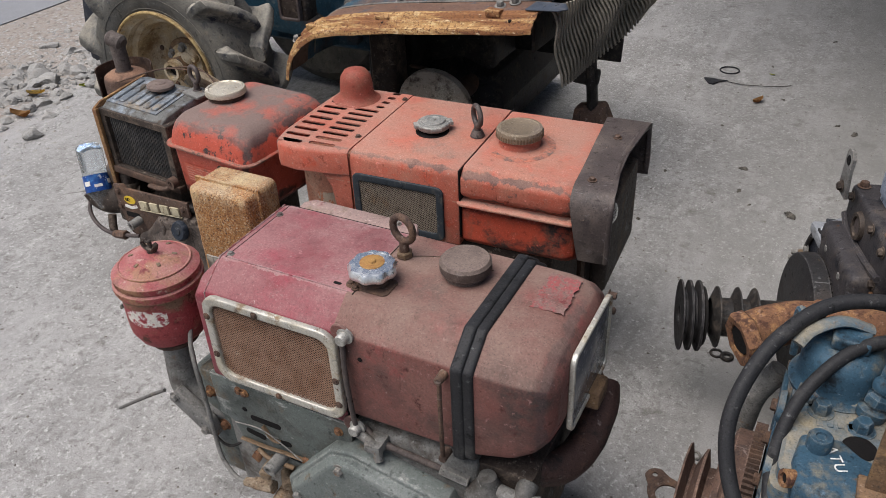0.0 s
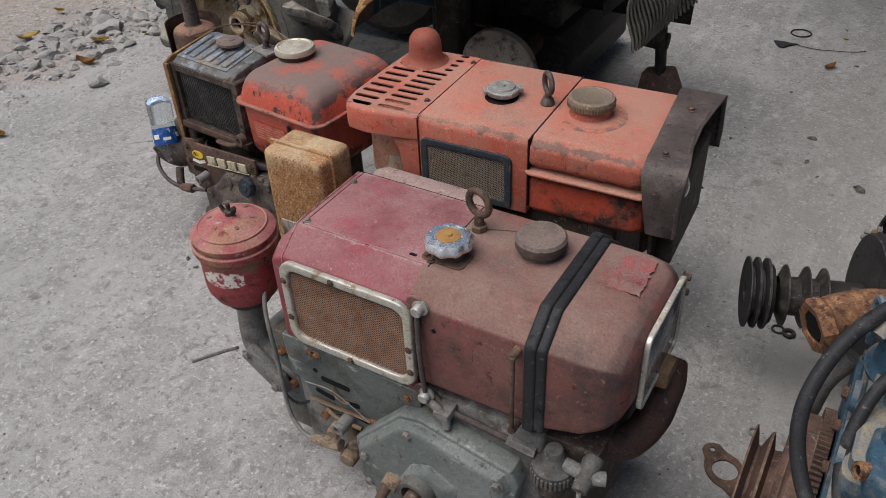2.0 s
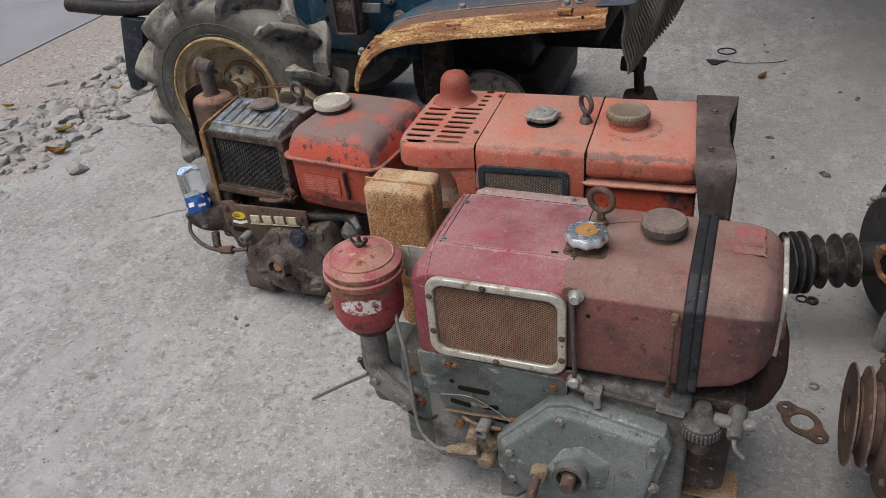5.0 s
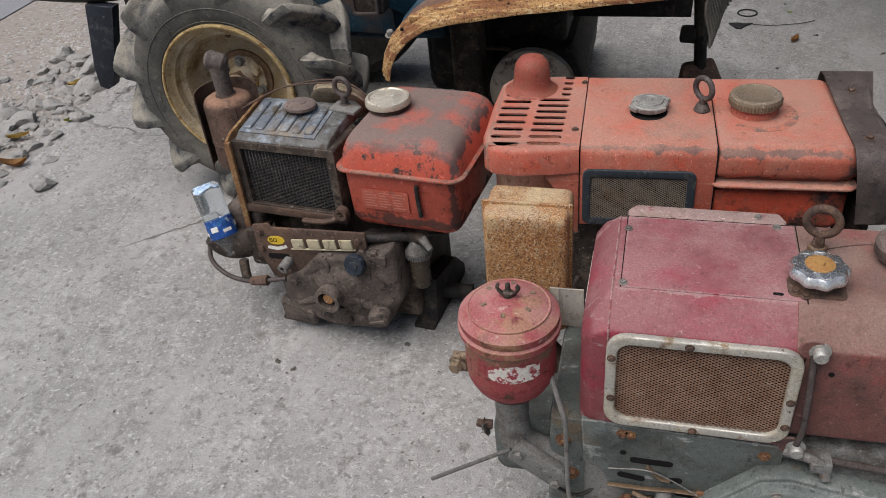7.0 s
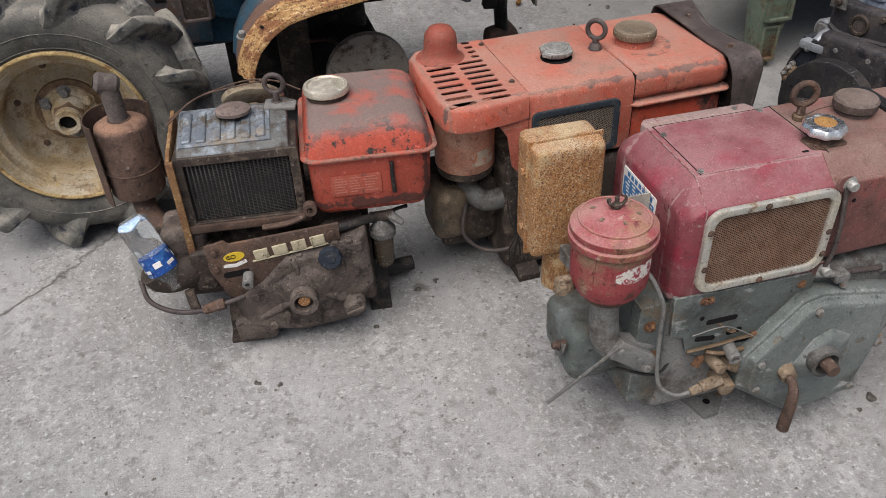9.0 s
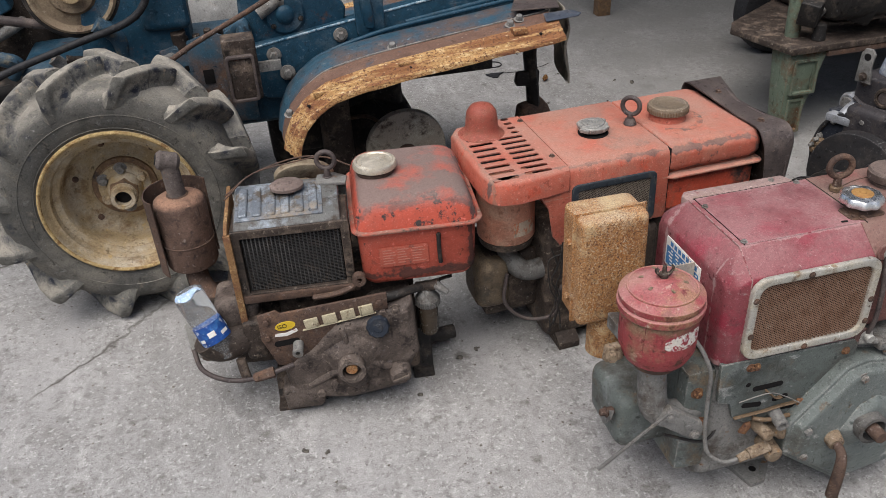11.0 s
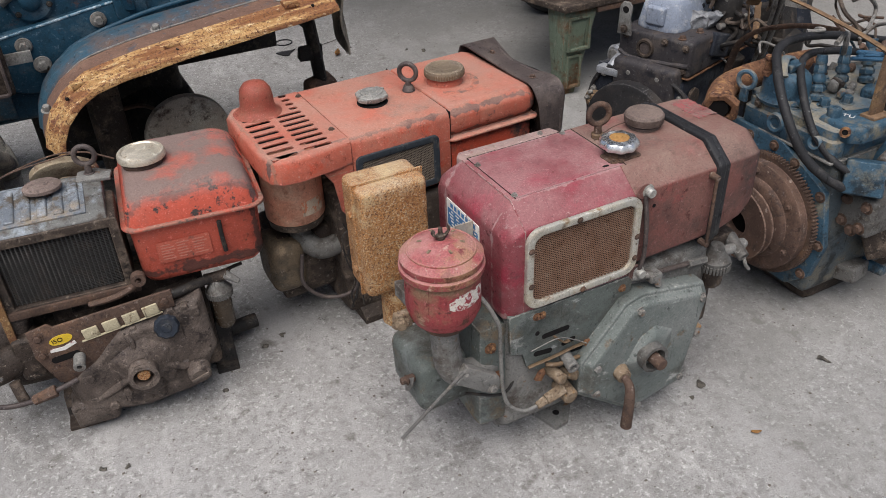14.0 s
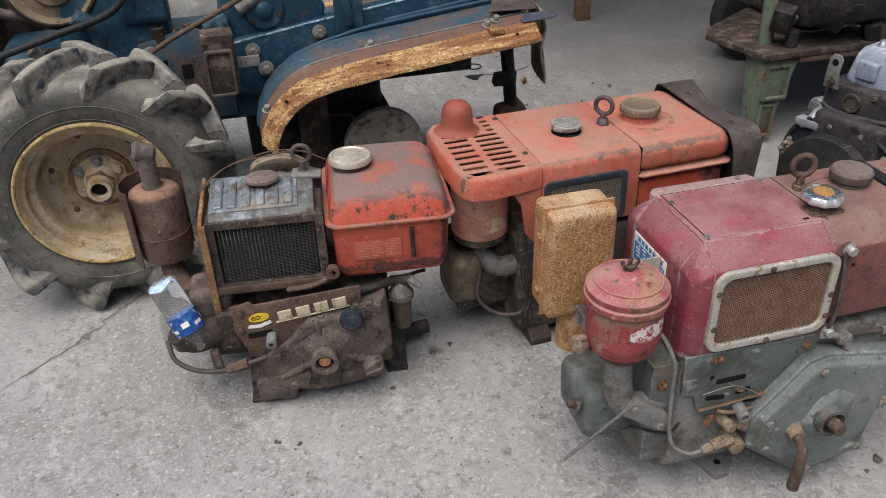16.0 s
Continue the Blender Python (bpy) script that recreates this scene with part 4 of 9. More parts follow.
    tube(bm, [(-0.162, -0.02, 0.455), (-0.162, -0.022, 0.38), (-0.155, -0.03, 0.305), (-0.115, -0.03, 0.275), (-0.06, -0.02, 0.27)], lambda u: 0.0255 + 0.003 * math.sin(u * 3.1), 18)
    pi = part("intake_elbow", bm, m_castgrey, e, "grey cast intake elbow")
    bm = B()
    plate(bm, [(-0.165, 0.295), (-0.14, 0.33), (-0.07, 0.275), (-0.06, 0.24), (-0.09, 0.235)], "y", -0.072, -0.052, 0.004)
    part("elbow_flange", bm, m_castgrey, pi)
    screws(pi, [(-0.145, -0.072, 0.31), (-0.085, -0.072, 0.25)], (0, -1, 0), 0.008, 0.007, m_castgrey)
    part("starter_rod", tube(B(), [(-0.155, -0.082, 0.332), (-0.2, -0.086, 0.303), (-0.294, -0.09, 0.236)], 0.0035, 8), m_alu, e, "thin bent grey rod")
    C = (-0.16, -0.02)
    bm = B()
    ring(bm, [(0, 0.424), (0.038, 0.426), (0.06, 0.436), (0.0695, 0.458), (0.0705, 0.47), (0.0705, 0.49), (0.0695, 0.552), (0, 0.552)], (C[0], C[1], 0), (C[0], C[1], 1), 40)
    ac = part("air_cleaner", bm, surface("rust_scabbed_red_can", (0.25, 0.045, 0.048), 0.5, bands=[("Z", 0.54, 0.035, (0.2, 0.13, 0.085), 22, 0.85)], layers=[((0.22, 0.125, 0.08), 8, 0.5, 0.62, 0.85), ((0.34, 0.24, 0.17), 26, 0.58, 0.66, 0.9), ((0.1, 0.045, 0.035), 30, 0.57, 0.64, 0.85)], grain=0.13), e, "dented red oil-bath air cleaner")
    bm = B()
    ring(bm, [(0.062, 0.541), (0.077, 0.543), (0.0785, 0.548), (0.0785, 0.556), (0.074, 0.559), (0.076, 0.562), (0.076, 0.572), (0.068, 0.579), (0.045, 0.594), (0.02, 0.602), (0, 0.603)], (C[0], C[1], 0), (C[0], C[1], 1), 44)
    part("lid", bm, m_cleaner, ac, "domed red lid with chipped paint")
    part("lid_bead", torus(B(), (C[0], C[1], 0.5835), (0, 0, 1), 0.0615, 0.0022, 48, 8), m_cleaner, ac)
    cl = part("clamp_lug", rough_up(box(B(), -0.026, 0.012, -0.008, 0.008, -0.016, 0.018, 0.004, 3, pose(C[0] - 0.074, C[1] + 0.01, 0.445, 0, 8, 10)), 0.003, 40), m_union, ac, "rust-tan clamp lug")
    part("clamp_bolt", bolt(B(), (C[0] - 0.088, C[1] - 0.0, 0.45), (-0.3, -1, 0), 0.011, 0.014), m_union, cl)
    part("clamp_band", ring(B(), [(0.0405, 0.0), (0.0435, 0.001), (0.0435, 0.009), (0.0405, 0.01)], (C[0], C[1], 0.413), (C[0], C[1], 1), 32, closed=True), m_brownrust, ac)
    for k in range(6):
        bm = B()
        a = 0.5 + 2 * math.pi * k / 6
        box(bm, -0.0045, 0.0045, -0.003, 0.003, 0, 0.0014, 0.001, 1, pose(C[0] + 0.038 * math.cos(a), C[1] + 0.038 * math.sin(a), 0.5965, 0, 12, math.degrees(a)))
        part("lid_tab", bm, m_union, ac)
    bm = B()
    cyl(bm, (C[0], C[1], 0.6), (C[0], C[1], 0.612), 0.008)
    for s in (1, -1):
        tube(bm, [(C[0] + s * 0.003, C[1], 0.606), (C[0] + s * 0.011, C[1] - 0.002, 0.611), (C[0] + s * 0.016, C[1] - 0.002, 0.619), (C[0] + s * 0.013, C[1] - 0.002, 0.624)], lambda u: 0.0065 - 0.0025 * u, 10, flat=0.5)
    cyl(bm, (C[0], C[1], 0.609), (C[0], C[1], 0.626), 0.004)
    part("wing_nut", bm, m_castoil, ac)
    bm = B()
    rows = []
    for i in range(13):
        a = radians(-108 + 5.5 * i)
        k = 0.6 + 0.4 * math.sin(math.pi * i / 12) ** 0.5
        rows.append([bm.verts.new((C[0] + 0.0709 * math.cos(a), C[1] + 0.0709 * math.sin(a), 0.507 + s * 0.0175 * k)) for s in (-1, 1)])
    for a, b in zip(rows, rows[1:]):
        bm.faces.new((a[0], b[0], b[1], a[1]))
    part("torn_label", bm, surface("torn_white_label", (0.6, 0.56, 0.5), 0.8, layers=[((0.27, 0.04, 0.05), 55, 0.5, 0.53, 0.5)]), ac, "torn whitish paper label")
    bm = B()
    box(bm, -0.108, -0.056, 0.05, 0.054, 0.49, 0.567, 0.0015)
    part("lid_bracket", rough_up(bm, 0.004, 24), m_trim, ac)
    bm = B()
    box(bm, -0.225, -0.2, 0.0, 0.06, 0.455, 0.485, 0.008)
    part("clamp", rough_up(bm, 0.005, 40), m_castgrey, ac)
    # rusty box silencer
    bm = B()
    box(bm, -0.238, -0.094, 0.158, 0.258, 0.375, 0.623, 0.016, 4)
    sil = part("silencer_box", rough_up(bm, 0.0015, 40), m_rust, e, "heavily rusted box silencer")
    bm = B()
    box(bm, -0.243, -0.089, 0.19, 0.196, 0.37, 0.6285, 0.0025)
    part("weld_seam", rough_up(bm, 0.0012, 60), m_rust, sil)
    bm = B()
    cyl(bm, (-0.16, 0.2, 0.27), (-0.16, 0.2, 0.38), 0.036, 0.036, 28)
    part("outlet_stub", rough_up(bm, 0.002, 25), m_rust, sil)
    screws(sil, [(-0.237, 0.215, 0.55), (-0.237, 0.215, 0.42)], (-1, 0, 0), 0.008, 0.006, m_rust)
    part("exhaust_pipe", tube(B(), [(-0.15, 0.21, 0.3), (-0.1, 0.2, 0.25), (-0.04, 0.17, 0.24)], 0.024, 14), m_brownrust, sil)
    # fuel filter and cocks
    bm = B()
    ring(bm, [(0, 0.33), (0.03, 0.33), (0.034, 0.336), (0.034, 0.35), (0.028, 0.356), (0.018, 0.37), (0.014, 0.385), (0, 0.386)], (0.49, -0.055, 0), (0.49, -0.055, 1), 30)
    ff = part("fuel_filter", bm, m_alu, e, "dull grey fuel filter with dark bowl")
    bm = B()
    for k in range(30):
        a = 2 * math.pi * k / 30
        box(bm, 0.033, 0.0365, -0.0022, 0.0022, 0.326, 0.344, 0.0006, 1, pose(0.49, -0.055, 0, 0, 0, math.degrees(a)))
    part("knurled_ring", bm, m_alu, ff)
    part("filter_bowl", ring(B(), [(0, 0.275), (0.016, 0.277), (0.023, 0.288), (0.025, 0.33), (0, 0.33)], (0.49, -0.055, 0), (0.49, -0.055, 1), 24), m_castoil, ff)
    part("filter_inlet", cyl(B(), (0.46, -0.055, 0.357), (0.41, -0.055, 0.362), 0.0115, 0.0115, 6), m_castgrey, ff)
    part("fuel_line", tube(B(), [(0.415, -0.055, 0.362), (0.36, -0.058, 0.37), (0.3, -0.06, 0.38), (0.27, -0.055, 0.395)], 0.006), m_guard, ff)
    part("fuel_cock", tube(B(), [(0.51, -0.055, 0.36), (0.535, -0.058, 0.36), (0.555, -0.058, 0.358), (0.575, -0.05, 0.357)], 0.012, 12), m_castgrey, ff)
    part("cock_body", cyl(B(), (0.548, -0.03, 0.372), (0.546, -0.085, 0.348), 0.017, 0.013, 14), m_alu, ff)
    part("cock_lever", tube(B(), [(0.546, -0.085, 0.348), (0.55, -0.09, 0.33), (0.565, -0.088, 0.312)], 0.004, 8), m_castgrey, ff)
    part("rocker_link", box(B(), 0.285, 0.315, -0.085, -0.05, 0.372, 0.392, 0.005), m_castgrey, e)
    part("link_arm", tube(B(), [(0.25, -0.062, 0.39), (0.3, -0.075, 0.385), (0.31, -0.08, 0.36)], 0.008, 10), m_castgrey, e)
    # flywheel behind
    bm = B()
    ring(bm, [(0.03, 0.02), (0.11, 0.015), (0.13, 0.0), (0.178, 0.0), (0.188, 0.008), (0.188, 0.062), (0.178, 0.07), (0.13, 0.07), (0.11, 0.05), (0.03, 0.055)], (0.40, 0.228, 0.25), (0.40, 1, 0.25), 56, closed=True)
    fw = part("flywheel", bm, m_brownrust, e, "dark rusted flywheel")
    part("flywheel_hub", cyl(B(), (0.40, 0.2, 0.25), (0.40, 0.33, 0.25), 0.04), m_brownrust, fw)
    bm = B()
    box(bm, 0.575, 0.612, 0.1, 0.15, 0.43, 0.465, 0.006)
    part("wood_block", bm, m_beam, e)
    bm = B()
    tube(bm, [(0.53, -0.0, 0.36), (0.58, 0.05, 0.35), (0.6, 0.12, 0.36), (0.59, 0.2, 0.4)], 0.03, 14)
    part("rear_casting", rough_up(bm, 0.006, 20), surface("dark_red_casting", (0.05, 0.028, 0.024), 0.65, layers=[((0.09, 0.05, 0.038), 14, 0.5, 0.64, 0.8), ((0.02, 0.016, 0.015), 20, 0.54, 0.64, 0.6)], grain=0.2, bump=0.6), e)
    # feet
    for x in (0.115, 0.46):
        bm = B()
        plate(bm, [(0.02, 0.0), (0.215, 0.0), (0.215, 0.05), (0.16, 0.07), (0.04, 0.07), (0.02, 0.012)], "x", x - 0.035, x + 0.035, 0.002)
        ft = part("mounting_foot", bm, m_castgrey, e, "grey-brown rusted mounting foot on the concrete")
        part("foot_toe", plate(B(), [(x - 0.04, 0.12), (x + 0.055, 0.12), (x + 0.057, 0.008), (x + 0.02, -0.036), (x - 0.015, -0.04), (x - 0.035, 0.03)], "z", 0.0, 0.012, 0.002), m_castgrey, ft)
        part("foot_hole", cyl(B(), (x + 0.01, -0.002, 0.0115), (x + 0.01, -0.002, 0.0128), 0.008), m_shade_black, ft)
    bm = B()
    box(bm, 0.47, 0.575, 0.02, 0.1, 0.06, 0.068, 0.002)
    part("rear_bracket", bm, m_rust, e)
    return e


maroon_engine()

# ---- orange diesel engine ----
def pierced(bm, outline, holes, z0, z1):
    """A level sheet with holes, from z0 up to z1."""
    t = bmesh.new()
    edges = []
    for loop in [outline] + holes:
        vs = [t.verts.new((u, v, z1)) for u, v in loop]
        edges += [t.edges.new((a, b)) for a, b in zip(vs, vs[1:] + vs[:1])]
    bmesh.ops.triangle_fill(t, use_beauty=True, use_dissolve=False, edges=edges)
    r = bmesh.ops.extrude_face_region(t, geom=list(t.faces))
    for v in r["geom"]:
        if isinstance(v, bmesh.types.BMVert):
            v.co.z = z0
    bmesh.ops.recalc_face_normals(t, faces=t.faces)
    return put(bm, t)


def wavy_cap(bm, c, r, h, lobes, depth):
    n = 48
    rows = []
    for k, z in ((0.8, 0), (1, 0.15 * h), (1, 0.7 * h), (0.85, h), (0.4, h * 0.95), (0.35, h * 1.1)):
        rows.append([bm.verts.new((c[0] + r * k * (1 + depth * math.cos(lobes * a) * (k > 0.7)) * math.cos(a), c[1] + r * k * (1 + depth * math.cos(lobes * a) * (k > 0.7)) * math.sin(a), c[2] + z)) for a in [2 * math.pi * i / n for i in range(n)]])
    for a, b in zip(rows, rows[1:]):
        for i in range(n):
            bm.faces.new((a[i], a[(i + 1) % n], b[(i + 1) % n], b[i]))
    bm.faces.new(rows[-1]), bm.faces.new(rows[0])
    return bm


def orange_engine():
    e = thing("diesel_engine", pose(-0.114, 0.525, 0, 0, 0, 2.5), "dirty orange diesel engine with slotted cover and fuel tank", "engine", "old diesel engines")
    # slotted front cover: a pierced top on a rounded skirt
    out = [(0.0, -0.004), (-0.06, -0.014), (-0.13, -0.022), (-0.178, -0.014), (-0.198, 0.008), (-0.206, 0.05), (-0.205, 0.2), (-0.2, 0.3), (-0.178, 0.334), (-0.1, 0.345), (0.0, 0.345)]
    ins = lambda k: [((u + 0.09) * (1 - k / 0.1) - 0.09 if u < -0.01 else u, (v - 0.165) * (1 - k / 0.17) + 0.165) for u, v in out]
    holes = []
    for i in range(8):
        y = 0.006 + 0.0325 * i
        u0, u1 = (-0.188, -0.124) if i < 7 else (-0.186, -0.172)
        holes.append(round_rect(u0 + 0.03 * y, u1 + 0.03 * y, y - 0.0072, y + 0.0072, 0.0066, 3))
    for i in range(12):
        y = 0.012 + 0.0285 * i
        u0 = -0.108 if i < 8 else -0.062
        holes.append(round_rect(u0 + 0.03 * y, -0.04 + 0.03 * y, y - 0.0068, y + 0.0068, 0.0062, 3))
    bm = B()
    pierced(bm, ins(0.012), holes, 0.5465, 0.5495)
    cover = part("slotted_cover", bm, m_orange, e, "slotted orange cover")
    bm = B()
    t = bmesh.new()
    rows = [[t.verts.new((u, v, z)) for u, v in ins(k)] for k, z in ((0.012, 0.5495), (0.005, 0.546), (0.0005, 0.538), (0.0, 0.49), (0.003, 0.49), (0.004, 0.536), (0.008, 0.543), (0.012, 0.5465))]
    n = len(out)
    for a, b in zip(rows, rows[1:]):
        for i in range(n - 1):
            t.faces.new((a[i], a[i + 1], b[i + 1], b[i]))
    put(bm, t)
    part("cover_skirt", bm, m_orange, cover)
    bm = B()
    plate(bm, [(0.0, 0.545), (0.0, 0.34), (-0.02, 0.342), (-0.04, 0.37), (-0.052, 0.45), (-0.075, 0.485), (-0.13, 0.5), (-0.13, 0.53)], "y", -0.003, 0.001, 0.0012)
    part("front_apron", bm, m_orange, cover)
    bm = B()
    ring(bm, [(0.062, 0), (0.055, 0.004), (0.047, 0.010), (0.042, 0.022), (0.041, 0.044), (0.038, 0.062), (0.028, 0.076), (0.012, 0.082), (0, 0.083)], (-0.125, 0.268, 0.549), (-0.117, 0.268, 1), 32)
    part("exhaust_dome", bm, surface("dark_orange_dome", (0.27, 0.07, 0.048), 0.5, layers=[((0.22, 0.09, 0.06), 18, 0.45, 0.65, 0.8), ((0.10, 0.06, 0.045), 30, 0.62, 0.7, 0.9)]), cover, "domed orange exhaust cap")
    screws(cover, [(-0.006, 0.3, 0.5495), (-0.013, 0.073, 0.5495)], (0, 0, 1), 0.0055, 0.004, m_brownrust)
    # hood
    sec = lambda x, i=0.0: [(x, 0.0 + i, 0.36), (x, 0.0 + i, 0.528), (x, 0.005 + i, 0.541), (x, 0.018 + i, 0.549), (x, 0.327 - i, 0.55), (x, 0.34 - i, 0.543), (x, 0.345 - i, 0.53), (x, 0.345 - i, 0.36)]
    hood = part("hood", loft(B(), [sec(0.002), sec(0.2693)], True, 0.002, 2, 40), m_orange, e)
    bm = B()
    frame_ring(bm, 0.008, 0.234, 0.365, 0.5, 0.016, 0.017, "y", 0.0, -0.007, 0.002)
    gr = part("grille_frame", bm, surface("blue_black_rubber", (0.03, 0.037, 0.045), 0.6, layers=[((0.14, 0.12, 0.10), 20, 0.55, 0.75, 0.9)]), e, "dark rubber grille frame")
    part("wire_mesh", wire_mesh(B(), 0.024, 0.218, 0.381, 0.484, -0.0035, 0.0078, 0.0008), m_meshdark, gr, "dark wire mesh", sharp=10)
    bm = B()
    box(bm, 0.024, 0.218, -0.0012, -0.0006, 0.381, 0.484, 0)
    part("mesh_backing", bm, m_recess_dark, gr)
    # fuel tank with flange
    def tsec(x, i, a, b, r):
        return [(x, 0.0 + i + r, a), (x, 0.0 + i, a + r), (x, 0.0 + i, b - r), (x, 0.0 + i + r, b), (x, 0.345 - i - r, b), (x, 0.345 - i, b - r), (x, 0.345 - i, a + r), (x, 0.345 - i - r, a)]
    tank = part("fuel_tank", loft(B(), [tsec(0.2715, 0.001, 0.47, 0.552, 0.022), tsec(0.5, 0.001, 0.47, 0.552, 0.022), tsec(0.525, 0.008, 0.47, 0.546, 0.022), tsec(0.538, 0.02, 0.47, 0.535, 0.02)], True, 0.008, 3, 15), m_orange, e, "orange fuel tank with scuffed edges")
    bm = B()
    loft(bm, [tsec(0.27, 0.008, 0.355, 0.47, 0.02), tsec(0.505, 0.008, 0.355, 0.47, 0.02), tsec(0.527, 0.02, 0.36, 0.47, 0.02)], True, 0.006, 3, 15)
    part("tank_lower_half", bm, surface("oil_stained_orange", (0.46, 0.075, 0.04), 0.45, layers=[((0.04, 0.03, 0.028), 12, 0.5, 0.62, 0.5), ((0.25, 0.09, 0.06), 26, 0.5, 0.66, 0.8)]), tank)
    bm = B()
    plate(bm, round_rect(0.262, 0.536, -0.011, 0.356, 0.02), "z", 0.468, 0.474, 0.002)
    part("tank_flange", bm, m_orange, tank)
    bm = B()
    ring(bm, [(0.05, 0), (0.047, 0.003), (0.045, 0.02), (0.04, 0.022), (0, 0.022)], (0.35, 0.162, 0.55), (0.35, 0.162, 1), 32)
    nk = part("filler_neck", bm, m_orange, tank)
    bm = B()
    ring(bm, [(0.047, 0.019), (0.0525, 0.021), (0.0525, 0.034), (0.05, 0.0395), (0.043, 0.041), (0.041, 0.0395), (0, 0.04)], (0.35, 0.162, 0.552), (0.35, 0.162, 1), 40)
    fc = part("fuel_cap", bm, surface("dull_gold_cap", (0.2, 0.155, 0.11), 0.5, metal=0.3, layers=[((0.15, 0.12, 0.1), 24, 0.45, 0.65, 0.9, 0.0), ((0.3, 0.24, 0.18), 60, 0.58, 0.66, 0.7, 0.2)], edge=((0.4, 0.33, 0.24), 0.8)), nk, "dusty brown-gold fuel cap")
    for k in range(48):
        a = 2 * math.pi * k / 48
        t = B()
        box(t, 0.0518, 0.0533, -0.0018, 0.0018, 0.574, 0.585, 0.0006, 1, pose(0.35, 0.162, 0, 0, 0, math.degrees(a)))
        part("cap_rib", t, m_brass, fc)
    bm = B()
    ring(bm, [(0.06, 0.0), (0.078, 0.0), (0.078, 0.0006), (0.06, 0.0006)], (0.357, 0.15, 0.5515), (0.354, 0.152, 1), 40, closed=True)
    part("fuel_stain", bm, surface("grey_fuel_stain", (0.15, 0.105, 0.09), 0.7, layers=[((0.42, 0.15, 0.1), 14, 0.46, 0.58, 0.7), ((0.4, 0.17, 0.12), 50, 0.52, 0.62, 0.7)]), tank, "grey fuel stain ring")
    bm = B()
    box(bm, 0.2683, 0.2717, 0.002, 0.343, 0.38, 0.547, 0.0005)
    part("seam", bm, m_shade_black, e)
    # radiator cap in its opening
    bm = B()
    ring(bm, [(0, 0), (0.039, 0), (0.039, 0.0012), (0, 0.0012)], (0.137, 0.158, 0.5495), (0.137, 0.158, 1), 32)
    op = part("cap_opening", bm, m_shade_black, hood)
    bm = B()
    ring(bm, [(0.02, -0.006), (0.03, 0.004), (0.037, 0.006), (0.0385, 0.009), (0.0385, 0.017), (0.036, 0.0195), (0.029, 0.02), (0.027, 0.024), (0.016, 0.0255), (0.013, 0.0235), (0.006, 0.0235), (0.005, 0.026), (0, 0.026)], (0.138, 0.163, 0.553), (0.141, 0.16, 1), 40)
    for a in (35, 125, 215, 305):
        box(bm, 0.03, 0.046 if a in (35, 215) else 0.0415, -0.013, 0.013, 0.008, 0.0185, 0.004, 2, pose(0.138, 0.163, 0.553, 0, 0, a))
    part("radiator_cap", bm, surface("dull_grey_casting", (0.23, 0.225, 0.21), 0.5, 0.3, edge=((0.42, 0.41, 0.38), 0.8), layers=[((0.32, 0.3, 0.27), 40, 0.5, 0.68, 0.8), ((0.10, 0.08, 0.07), 60, 0.58, 0.68, 0.9)]), op, "lobed grey metal radiator cap")
    eye_bolt(e, (0.246, 0.168, 0.6), (-0.73, -0.68, 0), 0.0225, 0.0062, 0.55, m_guard)
    part("eye_collar", cyl(B(), (0.246, 0.168, 0.55), (0.246, 0.168, 0.566), 0.017, 0.012, 20), m_guard, e)
    # bent guard sheet over the end
    path = [(-0.012, 0.4), (-0.016, 0.44), (-0.018, 0.5), (-0.014, 0.522), (-0.006, 0.538), (0.008, 0.549), (0.026, 0.555), (0.1, 0.557), (0.2, 0.562), (0.318, 0.572), (0.338, 0.564), (0.346, 0.545), (0.346, 0.43)]
    inner = [(v + (0.004 if v < 0.1 else -0.004) * (abs(v - 0.16) > 0.155), z - 0.004 * (-0.015 < v < 0.33)) for v, z in path]
    t = B()
    rows = []
    for k in range(7):
        u = k / 6
        row = []
        for v, z in path + inner[::-1]:
            drop = max(0.0, 0.53 - z) * (v < 0.1)
            x0 = 0.518 - 0.012 * max(0, v) / 0.33 + 0.2 * drop
            x1 = 0.606 - 0.02 * max(0.0, math.sin(max(0, min(1, v / 0.33)) * math.pi)) ** 2
            row.append((x0 + (x1 - x0) * u, v, z - 0.012 * u * math.sin(max(0, min(1, v / 0.33)) * math.pi) ** 2 * (z > 0.54)))
        rows.append(row)
    loft(t, rows, True)
    gd = part("end_guard", rough_up(t, 0.005, 11), m_guard, e, "bent grey-brown sheet guard")
    bm = B()
    part("guard_flange", rough_up(tube(bm, [(0.6, -0.008, 0.4), (0.602, -0.012, 0.45), (0.602, -0.012, 0.52), (0.6, 0.004, 0.541), (0.594, 0.03, 0.548), (0.586, 0.1, 0.546), (0.58, 0.17, 0.545), (0.586, 0.25, 0.555), (0.598, 0.31, 0.562), (0.6, 0.336, 0.55), (0.6, 0.34, 0.5), (0.6, 0.34, 0.44)], 0.007, 10), 0.003, 14), m_guard, gd)
    # dark plate stands for the shade inside the guard's open end
    part("guard_shade_plate", box(B(), 0.548, 0.556, 0.0, 0.334, 0.27, 0.532, 0.001), m_recess_dark, gd)
    # dark box added to fill the guard's mouth, no known part
    part("pump_housing", rough_up(box(B(), 0.552, 0.59, 0.04, 0.3, 0.28, 0.5, 0.015, 3), 0.006, 20), m_castoil, gd)
    part("lamp", ring(B(), [(0, 0), (0.02, 0), (0.024, 0.006), (0.022, 0.012), (0.012, 0.018), (0, 0.02)], (0.588, 0.035, 0.495), (1, 0.035, 0.495), 24), m_chrome, gd, "small round lamp")
